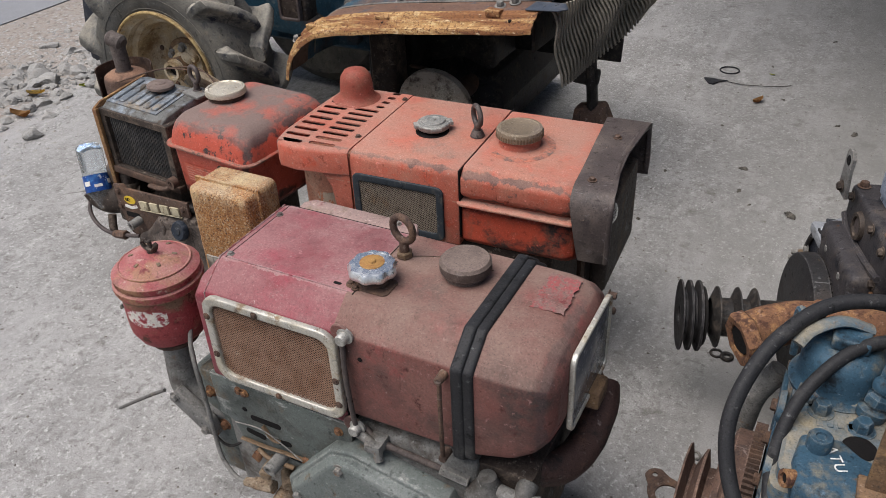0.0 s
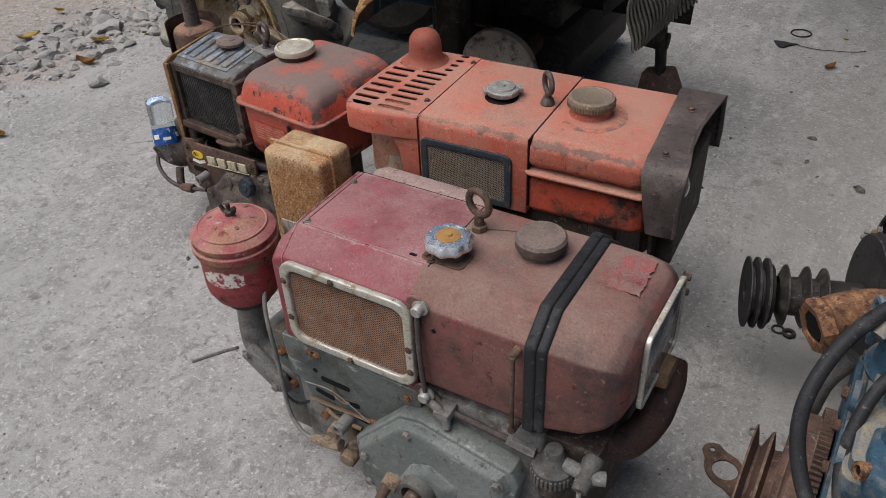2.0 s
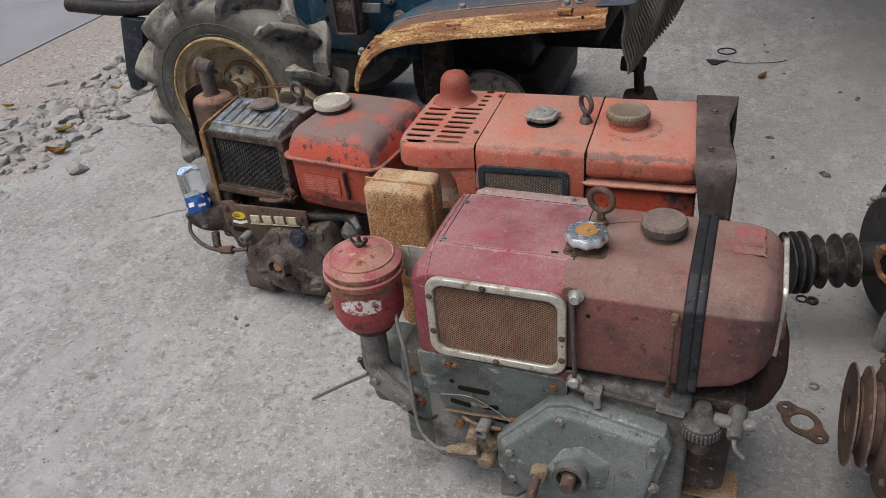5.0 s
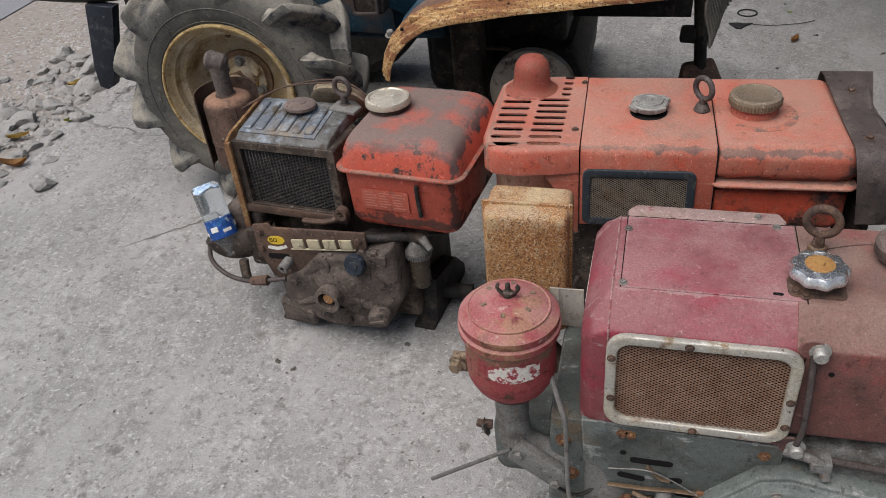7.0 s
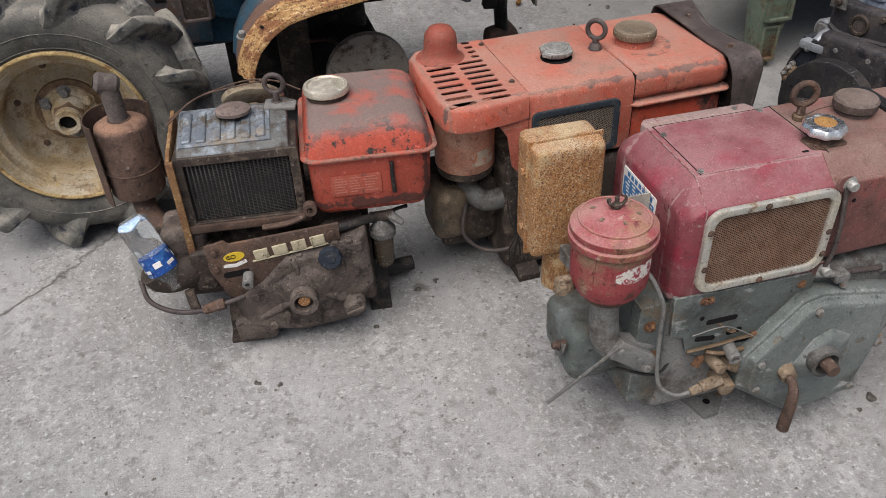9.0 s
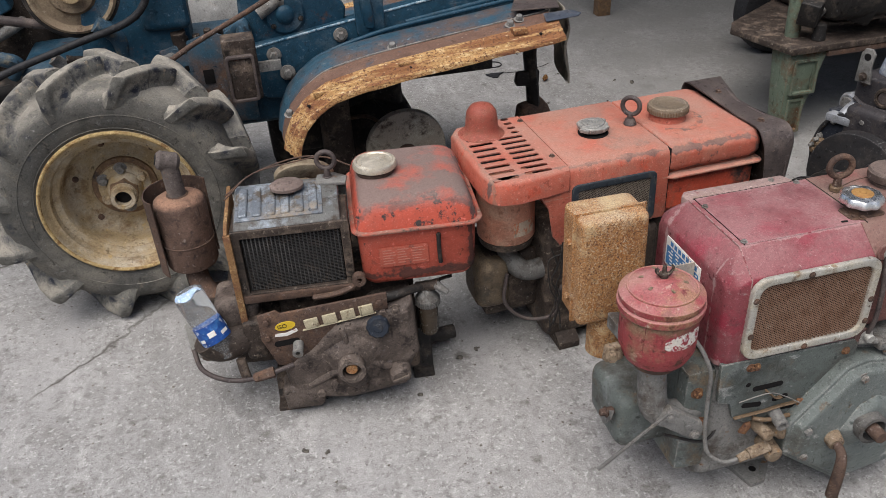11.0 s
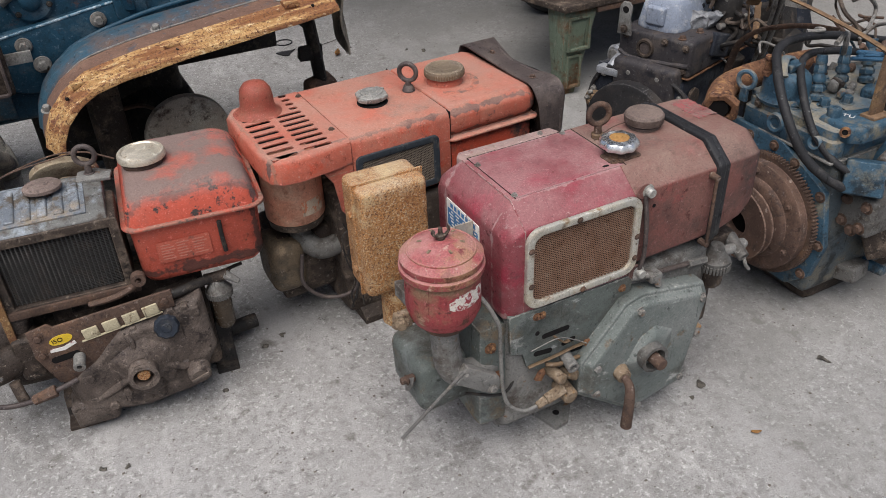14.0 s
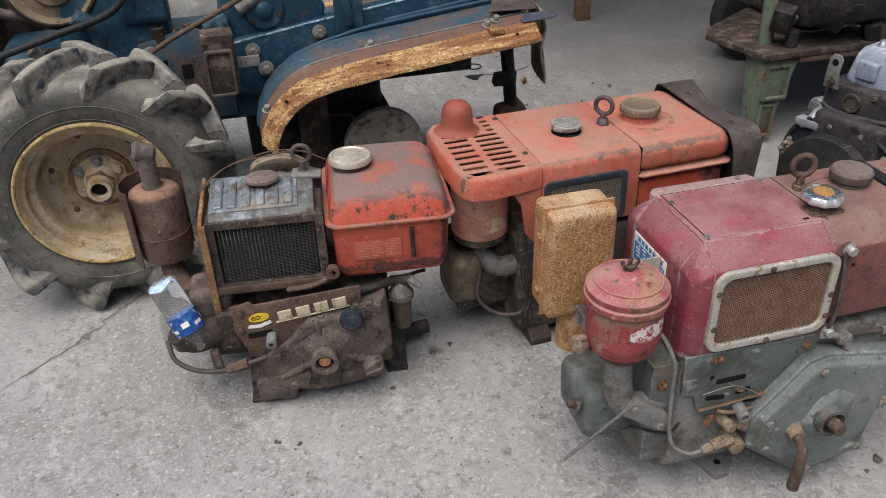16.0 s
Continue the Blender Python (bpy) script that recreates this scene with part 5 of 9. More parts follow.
    screws(gd, [(0.548, 0.045, 0.556), (0.55, 0.24, 0.562)], (0, 0, 1), 0.007, 0.006, m_brownrust)
    # black sheet added under the slots in place of the shade inside
    part("slot_shade_sheet", box(B(), -0.185, -0.008, 0.14, 0.292, 0.522, 0.525, 0.001), m_shade_black, e)
    # air cleaner can under the cover
    bm = B()
    ring(bm, [(0, 0.33), (0.068, 0.332), (0.074, 0.34), (0.074, 0.48), (0.076, 0.485), (0.072, 0.492), (0, 0.492)], (-0.118, 0.115, 0), (-0.118, 0.115, 1), 40)
    ac = part("air_cleaner", bm, m_cream, e, "pale orange air cleaner can")
    part("cleaner_base", ring(B(), [(0, 0.305), (0.05, 0.306), (0.068, 0.315), (0.072, 0.334), (0, 0.334)], (-0.118, 0.115, 0), (-0.118, 0.115, 1), 36), m_castoil, ac)
    bm = B()
    rows = [[bm.verts.new((-0.118 + 0.0747 * math.cos(a), 0.115 + 0.0747 * math.sin(a), z)) for z in (0.36, 0.4)] for a in [radians(-95 + 7 * i) for i in range(8)]]
    for a, b in zip(rows, rows[1:]):
        bm.faces.new((a[0], b[0], b[1], a[1]))
    part("worn_label", bm, surface("worn_foil_label", (0.42, 0.33, 0.25), 0.6, layers=[((0.42, 0.15, 0.08), 50, 0.5, 0.56, 0.6)]), ac, "worn unreadable label")
    part("inner_bracket", box(B(), -0.2, -0.01, 0.2, 0.295, 0.36, 0.5, 0.01), m_castoil, e)
    part("intake_elbow", tube(B(), [(-0.118, 0.115, 0.31), (-0.115, 0.1, 0.265), (-0.085, 0.075, 0.235), (-0.035, 0.07, 0.235), (0.0, 0.09, 0.24)], 0.027, 16), m_alu, e, "grey cast intake elbow")
    part("cylinder_head", rough_up(box(B(), -0.19, -0.03, 0.09, 0.27, 0.09, 0.28, 0.03, 4), 0.008, 14), m_castoil, e)
    part("head_cover", rough_up(box(B(), -0.215, -0.12, 0.06, 0.2, 0.13, 0.28, 0.045, 5), 0.006, 16), surface("oil_browned_casting", (0.12, 0.09, 0.06), 0.5, layers=[((0.06, 0.05, 0.04), 14, 0.48, 0.62, 0.5), ((0.2, 0.15, 0.1), 20, 0.56, 0.66, 0.9)], grain=0.18, bump=0.6), e)
    part("fuel_hose", tube(B(), [(-0.14, 0.05, 0.25), (-0.15, 0.04, 0.17), (-0.1, 0.02, 0.12), (-0.03, 0.0, 0.13), (0.0, 0.02, 0.2)], 0.005), m_guard, e)
    part("crankcase", rough_up(box(B(), -0.04, 0.47, 0.03, 0.28, 0.03, 0.37, 0.02, 3), 0.004, 10), m_castoil, e)
    part("side_cover", box(B(), 0.06, 0.26, 0.0, 0.05, 0.06, 0.34, 0.02, 3), m_castoil, e)
    for k in range(4):
        rnd = random.Random(20 + k)
        part("loose_wire", tube(B(), [(-0.03 + rnd.uniform(-0.02, 0.02), -0.005, 0.33 - 0.05 * i + rnd.uniform(-0.02, 0.02)) for i in range(6)], 0.0022, 6), m_black, e)
    bm = B()
    ring(bm, [(0.03, 0.01), (0.17, 0.0), (0.19, 0.006), (0.19, 0.055), (0.17, 0.06), (0.03, 0.05)], (0.32, 0.31, 0.21), (0.32, 1, 0.21), 48, closed=True)
    part("flywheel", bm, m_brownrust, e)
    for x in (0.02, 0.4):
        part("mounting_foot", plate(B(), [(-0.0, 0.0), (0.3, 0.0), (0.3, 0.02), (0.25, 0.05), (0.05, 0.05), (0.0, 0.02)], "x", x - 0.03, x + 0.03, 0.002), m_castoil, e)
    return e


orange_engine()

# ---- small red diesel engine ----
def clear_plastic():
    ma = bpy.data.materials.new("clear_pet_plastic")
    ma.use_nodes = True
    nt = ma.node_tree
    bs = nt.nodes["Principled BSDF"]
    bs.inputs["Base Color"].default_value = (0.86, 0.91, 0.94, 1)
    bs.inputs["Roughness"].default_value = 0.1
    bs.inputs["IOR"].default_value = 1.28
    bs.inputs["Transmission Weight"].default_value = 0.93
    return ma


def small_engine():
    e = thing("diesel_engine", pose(-0.64, 0.49, 0, 0, 0, -6), "small greasy diesel engine with red tank and open radiator", "engine", "old diesel engines")
    m_up = surface("dust_topped_red", (0.42, 0.08, 0.05), 0.42, bands=[("Z", 0.548, 0.006, (0.07, 0.055, 0.05), 26, 0.7), ("X", 0.272, 0.016, (0.05, 0.045, 0.045), 22, 0.85), ("Y", 0.016, 0.01, (0.09, 0.07, 0.065), 30, 0.6)], layers=[((0.36, 0.10, 0.07), 10, 0.55, 0.75, 0.7), ((0.05, 0.042, 0.04), 22, 0.58, 0.62, 0.8), ((0.1, 0.06, 0.05), 60, 0.63, 0.67, 0.9)], grain=0.09, dust=((0.19, 0.135, 0.12), 1.5, 5))
    # tank
    def ts(z, i, r):
        return [(u, v, z) for u, v in round_rect(0.004 + i * 0.8, 0.287 - i * 1.25, 0.0 + i, 0.315 - i, r, 6)]
    tank = part("fuel_tank", loft(B(), [ts(0.49, 0.0, 0.03), ts(0.52, 0.006, 0.032), ts(0.54, 0.014, 0.034), ts(0.551, 0.023, 0.034), ts(0.558, 0.034, 0.03), ts(0.561, 0.048, 0.02)], True), m_up, e, "red fuel tank with dusty brown top", sharp=60)
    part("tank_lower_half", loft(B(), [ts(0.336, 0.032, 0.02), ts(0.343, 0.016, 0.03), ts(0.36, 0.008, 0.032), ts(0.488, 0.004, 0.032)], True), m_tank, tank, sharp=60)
    bm = B()
    plate(bm, round_rect(-0.006, 0.296, -0.01, 0.325, 0.035, 6), "z", 0.486, 0.492, 0.002)
    part("tank_flange", bm, surface("scuffed_red_flange", (0.26, 0.12, 0.09), 0.7, layers=[((0.38, 0.09, 0.06), 20, 0.5, 0.6, 0.6), ((0.12, 0.08, 0.065), 40, 0.56, 0.64, 0.9), ((0.34, 0.24, 0.19), 50, 0.58, 0.66, 0.9)], grain=0.14), tank)
    bm = B()
    plate(bm, round_rect(0.052, 0.165, 0.392, 0.444, 0.004), "y", 0.0025, 0.0045, 0.0005)
    lab = part("data_label", bm, surface("faded_red_label", (0.36, 0.085, 0.055), 0.6, layers=[((0.12, 0.06, 0.05), 40, 0.6, 0.68, 0.8)]), tank, "faded red label")
    m_print = surface("faded_print", (0.40, 0.15, 0.11), 0.7)
    for i in range(6):
        for k in range(3):
            t = B()
            rnd = random.Random(i * 5 + k)
            a = 0.06 + 0.034 * k
            box(t, a, a + rnd.uniform(0.015, 0.03), 0.0018, 0.0028, 0.4 + 0.007 * i, 0.4025 + 0.007 * i, 0)
            part("print_bar", t, m_print, lab)
    part("tank_strap", tube(B(), [(0.19, -0.004, 0.47), (0.19, -0.002, 0.43), (0.192, 0.0, 0.39)], 0.005, 8), m_black, tank)
    cx, cy = 0.068, 0.165
    nk = part("filler_neck", ring(B(), [(0.044, 0), (0.046, 0.006), (0.042, 0.014), (0, 0.014)], (cx, cy, 0.558), (cx, cy, 1), 32), m_brownrust, tank)
    bm = B()
    ring(bm, [(0.046, 0.008), (0.052, 0.01), (0.052, 0.019), (0.0495, 0.024), (0.043, 0.0255), (0.04, 0.023), (0.024, 0.0235), (0.02, 0.025), (0, 0.0255)], (cx, cy, 0.564), (cx, cy, 1), 40)
    part("fuel_cap", bm, surface("worn_gilt_cap", (0.58, 0.52, 0.42), 0.35, metal=0.6, edge=((0.25, 0.18, 0.11), 0.6), layers=[((0.5, 0.45, 0.37), 40, 0.5, 0.62, 0.6, 0.3), ((0.24, 0.17, 0.1), 50, 0.6, 0.68, 0.9, 0.0)], grain=0.1), nk, "shiny worn fuel cap")
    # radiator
    core = part("radiator_core", box(B(), -0.25, -0.03, 0.03, 0.12, 0.352, 0.51, 0.001), m_shade_black, e, "black radiator core with fins")
    m_fin = surface("dusty_black_fin", (0.042, 0.042, 0.043), 0.5, layers=[((0.13, 0.125, 0.12), 14, 0.5, 0.66, 0.8), ((0.018, 0.018, 0.018), 8, 0.52, 0.62, 0.6)], wear=0)
    for i in range(38):
        z = 0.36 + 0.148 * i / 37
        part("fin", tube(B(), [(-0.25 + 0.22 * k / 44, 0.026, z) for k in range(0, 45, 44)], 0.0008, 5, 1), m_black, core)
    for i in range(25):
        x = -0.246 + 0.0088 * i
        part("coolant_tube", box(B(), x - 0.0012, x + 0.0012, 0.0252, 0.031, 0.356, 0.508, 0.0008, 1), m_fin, core)
    fr = part("radiator_frame", frame_ring(B(), -0.272, -0.008, 0.336, 0.522, 0.006, 0.02, "y", 0.14, 0.015, 0.002), m_castoil, e, "greasy steel radiator frame")
    part("lower_rail", box(B(), -0.27, -0.0, 0.008, 0.03, 0.333, 0.352, 0.003), m_brownrust, fr)
    m_sheetrust = surface("ochre_rust_sheet", (0.2, 0.11, 0.05), 0.9, layers=[((0.34, 0.22, 0.1), 60, 0.55, 0.63, 0.95), ((0.13, 0.06, 0.035), 18, 0.5, 0.62, 0.95)], grain=0.2)
    bm = B()
    plate(bm, [(0.008, 0.255), (0.06, 0.24), (0.10, 0.33), (0.185, 0.34), (0.185, 0.553), (0.03, 0.535), (0.008, 0.525)], "x", -0.2825, -0.2735, 0.002)
    box(bm, -0.284, -0.268, 0.004, 0.0135, 0.262, 0.522, 0.002)
    part("side_sheet", rough_up(bm, 0.003, 14), m_sheetrust, fr, "orange rusted side sheet")
    bm = B()
    loft(bm, [[(x, 0.02, 0.515), (x, 0.02, 0.524), (x, 0.04, 0.535), (x, 0.165, 0.556), (x, 0.185, 0.55), (x, 0.185, 0.515)] for x in (-0.262, -0.025)], True, 0.006, 3, 15)
    rt = part("top_tank", bm, surface("grey_leaded_tank", (0.12, 0.12, 0.115), 0.45, layers=[((0.26, 0.3, 0.34), 12, 0.5, 0.62, 0.4, 0, (1, 0.5, 1)), ((0.06, 0.045, 0.035), 20, 0.48, 0.64, 0.85)], bump=0.4), e, "grey ribbed radiator header tank")
    m_leaded = surface("silver_blue_leaded_sheet", (0.16, 0.178, 0.2), 0.38, metal=0.3, layers=[((0.3, 0.33, 0.36), 40, 0.5, 0.62, 0.4, 0.3, (1, 0.5, 1)), ((0.09, 0.075, 0.06), 22, 0.5, 0.6, 0.8), ((0.24, 0.2, 0.155), 14, 0.52, 0.66, 0.9)], bump=0.5, bump_scale=200)
    tilt = Matrix.Translation((0, 0.102, 0.5455)) @ Matrix.Rotation(math.atan2(0.021, 0.125), 4, "X")
    t = B()
    box(t, -0.258, -0.062, -0.066, 0.06, -0.004, 0.0025, 0.002, 2, tilt)
    pn = part("raised_panel", t, m_leaded, rt, "silver-blue ribbed panel")
    for i in range(6):
        x = -0.24 + 0.0315 * i
        t = B()
        box(t, x - 0.0105, x + 0.0105, -0.056, 0.05, -0.006, 0.0075, 0.006, 4, tilt)
        part("rib", rough_up(t, 0.0015, 40), m_leaded, pn)
    nk = part("radiator_neck", cyl(B(), (-0.139, 0.13, 0.545), (-0.139, 0.13, 0.562), 0.02), m_brownrust, rt)
    part("radiator_cap", wavy_cap(B(), (-0.139, 0.128, 0.561), 0.036, 0.013, 2, 0.08), surface("brown_dusty_cap", (0.16, 0.12, 0.105), 0.75, layers=[((0.24, 0.19, 0.165), 40, 0.5, 0.66, 0.9)]), nk, "brown pressed radiator cap")
    eye_bolt(e, (-0.045, 0.168, 0.601), (-0.2, -1, 0), 0.021, 0.0058, 0.557, m_guard)
    part("eye_bracket", plate(B(), [(-0.075, 0.14), (-0.005, 0.13), (0.0, 0.165), (-0.03, 0.19), (-0.07, 0.185)], "z", 0.55, 0.558, 0.002), m_castgrey, e)
    bm = B()
    ring(bm, [(0.02, 0.0), (0.068, 0.0), (0.074, 0.004), (0.07, 0.012), (0.074, 0.02), (0.068, 0.024), (0.02, 0.024)], (-0.105, 0.25, 0.51), (-0.105, 0.28, 0.53), 40, closed=True)
    part("fan_pulley", bm, surface("cream_pulley_paint", (0.32, 0.26, 0.18), 0.7, layers=[((0.14, 0.09, 0.06), 20, 0.5, 0.66, 0.9)]), e, "cream grooved pulley behind the radiator")
    for k in range(2):
        part("cord", tube(B(), [(-0.28, 0.1 + 0.02 * k, 0.56), (-0.22, 0.19, 0.575), (-0.12, 0.2 + 0.02 * k, 0.59), (-0.05, 0.21, 0.59), (0.01, 0.19, 0.57)], 0.0018, 6), m_brownrust, e)
    # control plate with the maker's letters drawn as plain blocks
    bm = B()
    plate(bm, [(-0.243, 0.318), (-0.2, 0.328), (-0.19, 0.318), (0.058, 0.34), (0.058, 0.296), (-0.055, 0.281), (-0.135, 0.168), (-0.165, 0.16), (-0.215, 0.17), (-0.243, 0.25)], "y", -0.026, -0.018, 0.002)
    cp = part("control_plate", bm, m_brownrust, e, "brown rusted control plate")
    m_gilt = surface("dull_gilt", (0.40, 0.35, 0.24), 0.5, layers=[((0.15, 0.1, 0.06), 60, 0.56, 0.64, 0.9)])
    part("nameplate_bar", box(B(), -0.088, 0.088, -0.0022, 0.003, -0.0035, 0.0, 0.001, 1, pose(-0.0575, -0.028, 0.2795, 0, -8, 0)), m_gilt, cp)
    for i in range(4):
        t = B()
        box(t, -0.0165, 0.0165, -0.003, 0.003, -0.0125, 0.0125, 0.002, 2, pose(-0.122 + 0.043 * i, -0.028, 0.284 + 0.0062 * i, 0, -8, 0))
        part("nameplate_block", t, m_gilt, cp, "dull gold raised letter block")
    bm = B()
    plate(bm, [(0.024 * math.cos(a), 0.012 * math.sin(a)) for a in [2 * math.pi * i / 24 for i in range(24)]], "y", -0.0275, -0.0258, 0, m=pose(-0.183, 0, 0.284, 0, -8, 0))
    st = part("oval_sticker", bm, m_yellow, cp, "yellow oval sticker reading ISO")
    cu = bpy.data.curves.new("number", "FONT")
    cu.body, cu.size, cu.extrude, cu.align_x, cu.align_y = "ISO", 0.015, 0.0003, "CENTER", "CENTER"
    cu.materials.append(m_shade_black)
    tx = new("number", cu)
    tx.parent = st
    tx.matrix_basis = pose(-0.19, -0.0281, 0.2835, 90, -8, 0)
    bm = B()
    plate(bm, [(-0.028, 0.0), (0.0, -0.004), (0.028, 0.004), (0.026, 0.012), (0.0, 0.005), (-0.026, 0.008)], "y", -0.0275, -0.0258, 0, m=pose(-0.183, 0, 0.259, 0, -6, 0))
    part("white_sticker", bm, m_white, cp)
    bm = B()
    plate(bm, round_rect(-0.03, 0.03, -0.008, 0.008, 0.0075), "y", -0.0272, -0.0255, 0, m=pose(-0.185, 0, 0.236, 0, -6, 0))
    part("slot", bm, m_shade_black, cp)
    part("spring_stud", pipe(B(), (-0.16, -0.02, 0.228), (-0.162, -0.06, 0.224), 0.0125, 0.006), m_castgrey, cp)
    screws(cp, [(-0.225, -0.026, 0.3), (0.04, -0.026, 0.318), (-0.228, -0.026, 0.255)], (0, -1, 0), 0.008, 0.006, m_brownrust)
    part("wire_link", tube(B(), [(-0.03, -0.022, 0.285), (-0.07, -0.025, 0.26), (-0.12, -0.028, 0.19), (-0.15, -0.026, 0.15)], 0.0022, 6), m_black, cp)
    # gear case
    m_gear = surface("grease_caked_iron", (0.072, 0.056, 0.048), 0.55, layers=[((0.135, 0.108, 0.092), 13, 0.46, 0.6, 0.9), ((0.028, 0.022, 0.02), 20, 0.55, 0.63, 0.45), ((0.19, 0.155, 0.13), 60, 0.6, 0.66, 0.95)], grain=0.25, bump=1.0, bump_scale=130, edge=((0.2, 0.16, 0.13), 0.6))
    poly = [(-0.075, 0.272), (0.0, 0.275), (0.03, 0.29), (0.115, 0.303), (0.122, 0.15), (0.07, 0.052), (-0.052, 0.034), (-0.19, 0.06), (-0.205, 0.165), (-0.145, 0.2)]
    gx, gz = -0.04, 0.16
    grow = lambda k: [(gx + (u - gx) * k, gz + (v - gz) * k) for u, v in poly]
    t = B()
    loft(t, [[(u, 0.12, v) for u, v in grow(1.0)], [(u, -0.01, v) for u, v in grow(1.02)], [(u, -0.022, v) for u, v in grow(0.98)], [(u, -0.034, v) for u, v in grow(0.86)]], True, 0.006, 3, 12)
    bmesh.ops.subdivide_edges(t, edges=[q for q in t.edges if q.calc_length() > 0.02], cuts=3)
    gc = part("gear_case", rough_up(rough_up(t, 0.004, 22), 0.002, 70), m_gear, e, "oily cast gear case")
    for a, b, r in (((-0.04, -0.04, 0.19), (-0.055, -0.032, 0.26), 0.007), ((-0.06, -0.04, 0.15), (-0.15, -0.03, 0.1), 0.009), ((-0.03, -0.045, 0.13), (-0.02, -0.035, 0.07), 0.012), ((-0.01, -0.04, 0.16), (0.066, -0.03, 0.12), 0.01)):
        part("case_rib", rough_up(tube(B(), [a, tuple((x + y) / 2 for x, y in zip(a, b)), b], r, 10), 0.002, 40), m_gear, gc)
    part("case_pad", rough_up(box(B(), 0.035, 0.105, -0.034, -0.01, 0.258, 0.285, 0.006, 3), 0.002, 40), m_gear, gc)
    part("lower_casting", rough_up(box(B(), -0.215, -0.12, -0.03, 0.03, 0.02, 0.1, 0.02, 4), 0.008, 30), m_gear, gc)
    t = B()
    loft(t, [[(-0.12, -0.03, 0.2), (-0.03, -0.03, 0.25), (0.05, -0.03, 0.2), (0.04, -0.03, 0.09), (-0.08, -0.03, 0.08)], [(-0.07, -0.055, 0.185), (-0.04, -0.055, 0.205), (-0.01, -0.055, 0.185), (-0.015, -0.055, 0.14), (-0.065, -0.055, 0.14)]], True, 0.008, 3, 12)
    part("case_boss", rough_up(t, 0.003, 40), m_gear, gc)
    hub = part("shaft_hub", pipe(B(), (-0.042, -0.05, 0.166), (-0.043, -0.082, 0.166), 0.033, 0.023, 28), m_gear, gc)
    part("crank_shaft", cyl(B(), (-0.042, -0.045, 0.166), (-0.043, -0.074, 0.166), 0.014), m_rust, hub)
    part("oil_filler_knob", wavy_cap(B(), (0, 0, 0), 0.027, 0.018, 10, 0.035), surface("blue_black_plastic", (0.02, 0.025, 0.035), 0.5, layers=[((0.08, 0.075, 0.07), 30, 0.5, 0.7, 0.9)]), gc, "blue-black lobed filler cap").data.transform(pose(0.03, -0.036, 0.258, 75, 0, 0))
    pl = part("oil_plug", cyl(B(), (0.07, -0.015, 0.115), (0.072, -0.06, 0.108), 0.029, 0.026, 24, 0.006), m_gear, gc)
    part("plug_bar", box(B(), -0.022, 0.022, -0.006, 0.0, -0.004, 0.004, 0.002, 2, pose(0.072, -0.059, 0.108, 0, -20, 0)), m_gear, pl)
    part("case_hump", rough_up(loft(B(), [[(-0.09, -0.03, 0.125), (0.005, -0.03, 0.125), (0.0, -0.03, 0.09), (-0.03, -0.03, 0.06), (-0.06, -0.03, 0.085)], [(-0.07, -0.06, 0.13), (-0.012, -0.06, 0.13), (-0.015, -0.056, 0.105), (-0.033, -0.05, 0.085), (-0.052, -0.056, 0.105)]], True, 0.006, 3, 12), 0.002, 40), m_gear, gc)
    screws(gc, [(-0.155, -0.025, 0.165), (-0.16, -0.022, 0.1), (-0.125, -0.03, 0.075), (0.09, -0.02, 0.265), (0.1, -0.02, 0.16), (-0.09, -0.03, 0.105), (0.045, -0.02, 0.285), (0.075, -0.02, 0.285), (-0.04, -0.02, 0.262)], (0, -1, 0), 0.011, 0.012, m_gear, "hex_bolt")
    part("crankcase", rough_up(box(B(), -0.2, 0.13, 0.06, 0.31, 0.03, 0.35, 0.02, 3), 0.004, 12), m_castoil, e)
    part("black_pipe", tube(B(), [(0.03, -0.008, 0.312), (0.08, 0.0, 0.314), (0.13, 0.025, 0.308), (0.158, 0.035, 0.302)], 0.011), m_black, e)
    # fuel sediment bowl
    bm = B()
    ring(bm, [(0, 0.25), (0.026, 0.252), (0.029, 0.258), (0.029, 0.272), (0.02, 0.285), (0.012, 0.31), (0, 0.31)], (0.158, 0.035, 0), (0.158, 0.035, 1), 28)
    sb = part("fuel_filter", bm, m_castgrey, e, "small fuel filter with murky bowl")
    part("filter_bowl", ring(B(), [(0, 0.165), (0.018, 0.166), (0.023, 0.175), (0.024, 0.25), (0, 0.25)], (0.158, 0.035, 0), (0.158, 0.035, 1), 24), surface("murky_bowl", (0.06, 0.045, 0.032), 0.2, grain=0.1, bump=0.05), sb)
    for k in range(30):
        part("knurl", box(B(), 0.0285, 0.031, -0.0018, 0.0018, 0.254, 0.27, 0.0005, 1, pose(0.158, 0.035, 0, 0, 0, 12 * k)), m_alu, sb)
    part("fuel_cock", rough_up(tube(B(), [(0.135, 0.04, 0.3), (0.158, 0.032, 0.306), (0.185, 0.022, 0.314)], 0.013, 12), 0.003, 40), m_castoil, sb)
    part("cock_nozzle", cyl(B(), (0.178, 0.022, 0.314), (0.205, 0.002, 0.3), 0.011, 0.007, 14), m_castgrey, sb)
    part("cock_handle", tube(B(), [(0.18, 0.04, 0.312), (0.205, 0.045, 0.315), (0.222, 0.045, 0.318)], 0.006, 8, flat=0.6), m_black, sb)
    # feet and stubs
    part("mounting_foot", plate(B(), [(-0.0, 0.0), (0.3, 0.0), (0.3, 0.035), (0.24, 0.06), (0.06, 0.06), (0.04, 0.012), (0.0, 0.012)], "x", -0.24, -0.16, 0.002), m_castoil, e)
    part("mounting_foot", plate(B(), [(0.055, 0.0), (0.3, 0.0), (0.3, 0.035), (0.24, 0.1), (0.1, 0.13), (0.085, 0.012), (0.055, 0.012)], "x", 0.11, 0.165, 0.002), m_black, e)
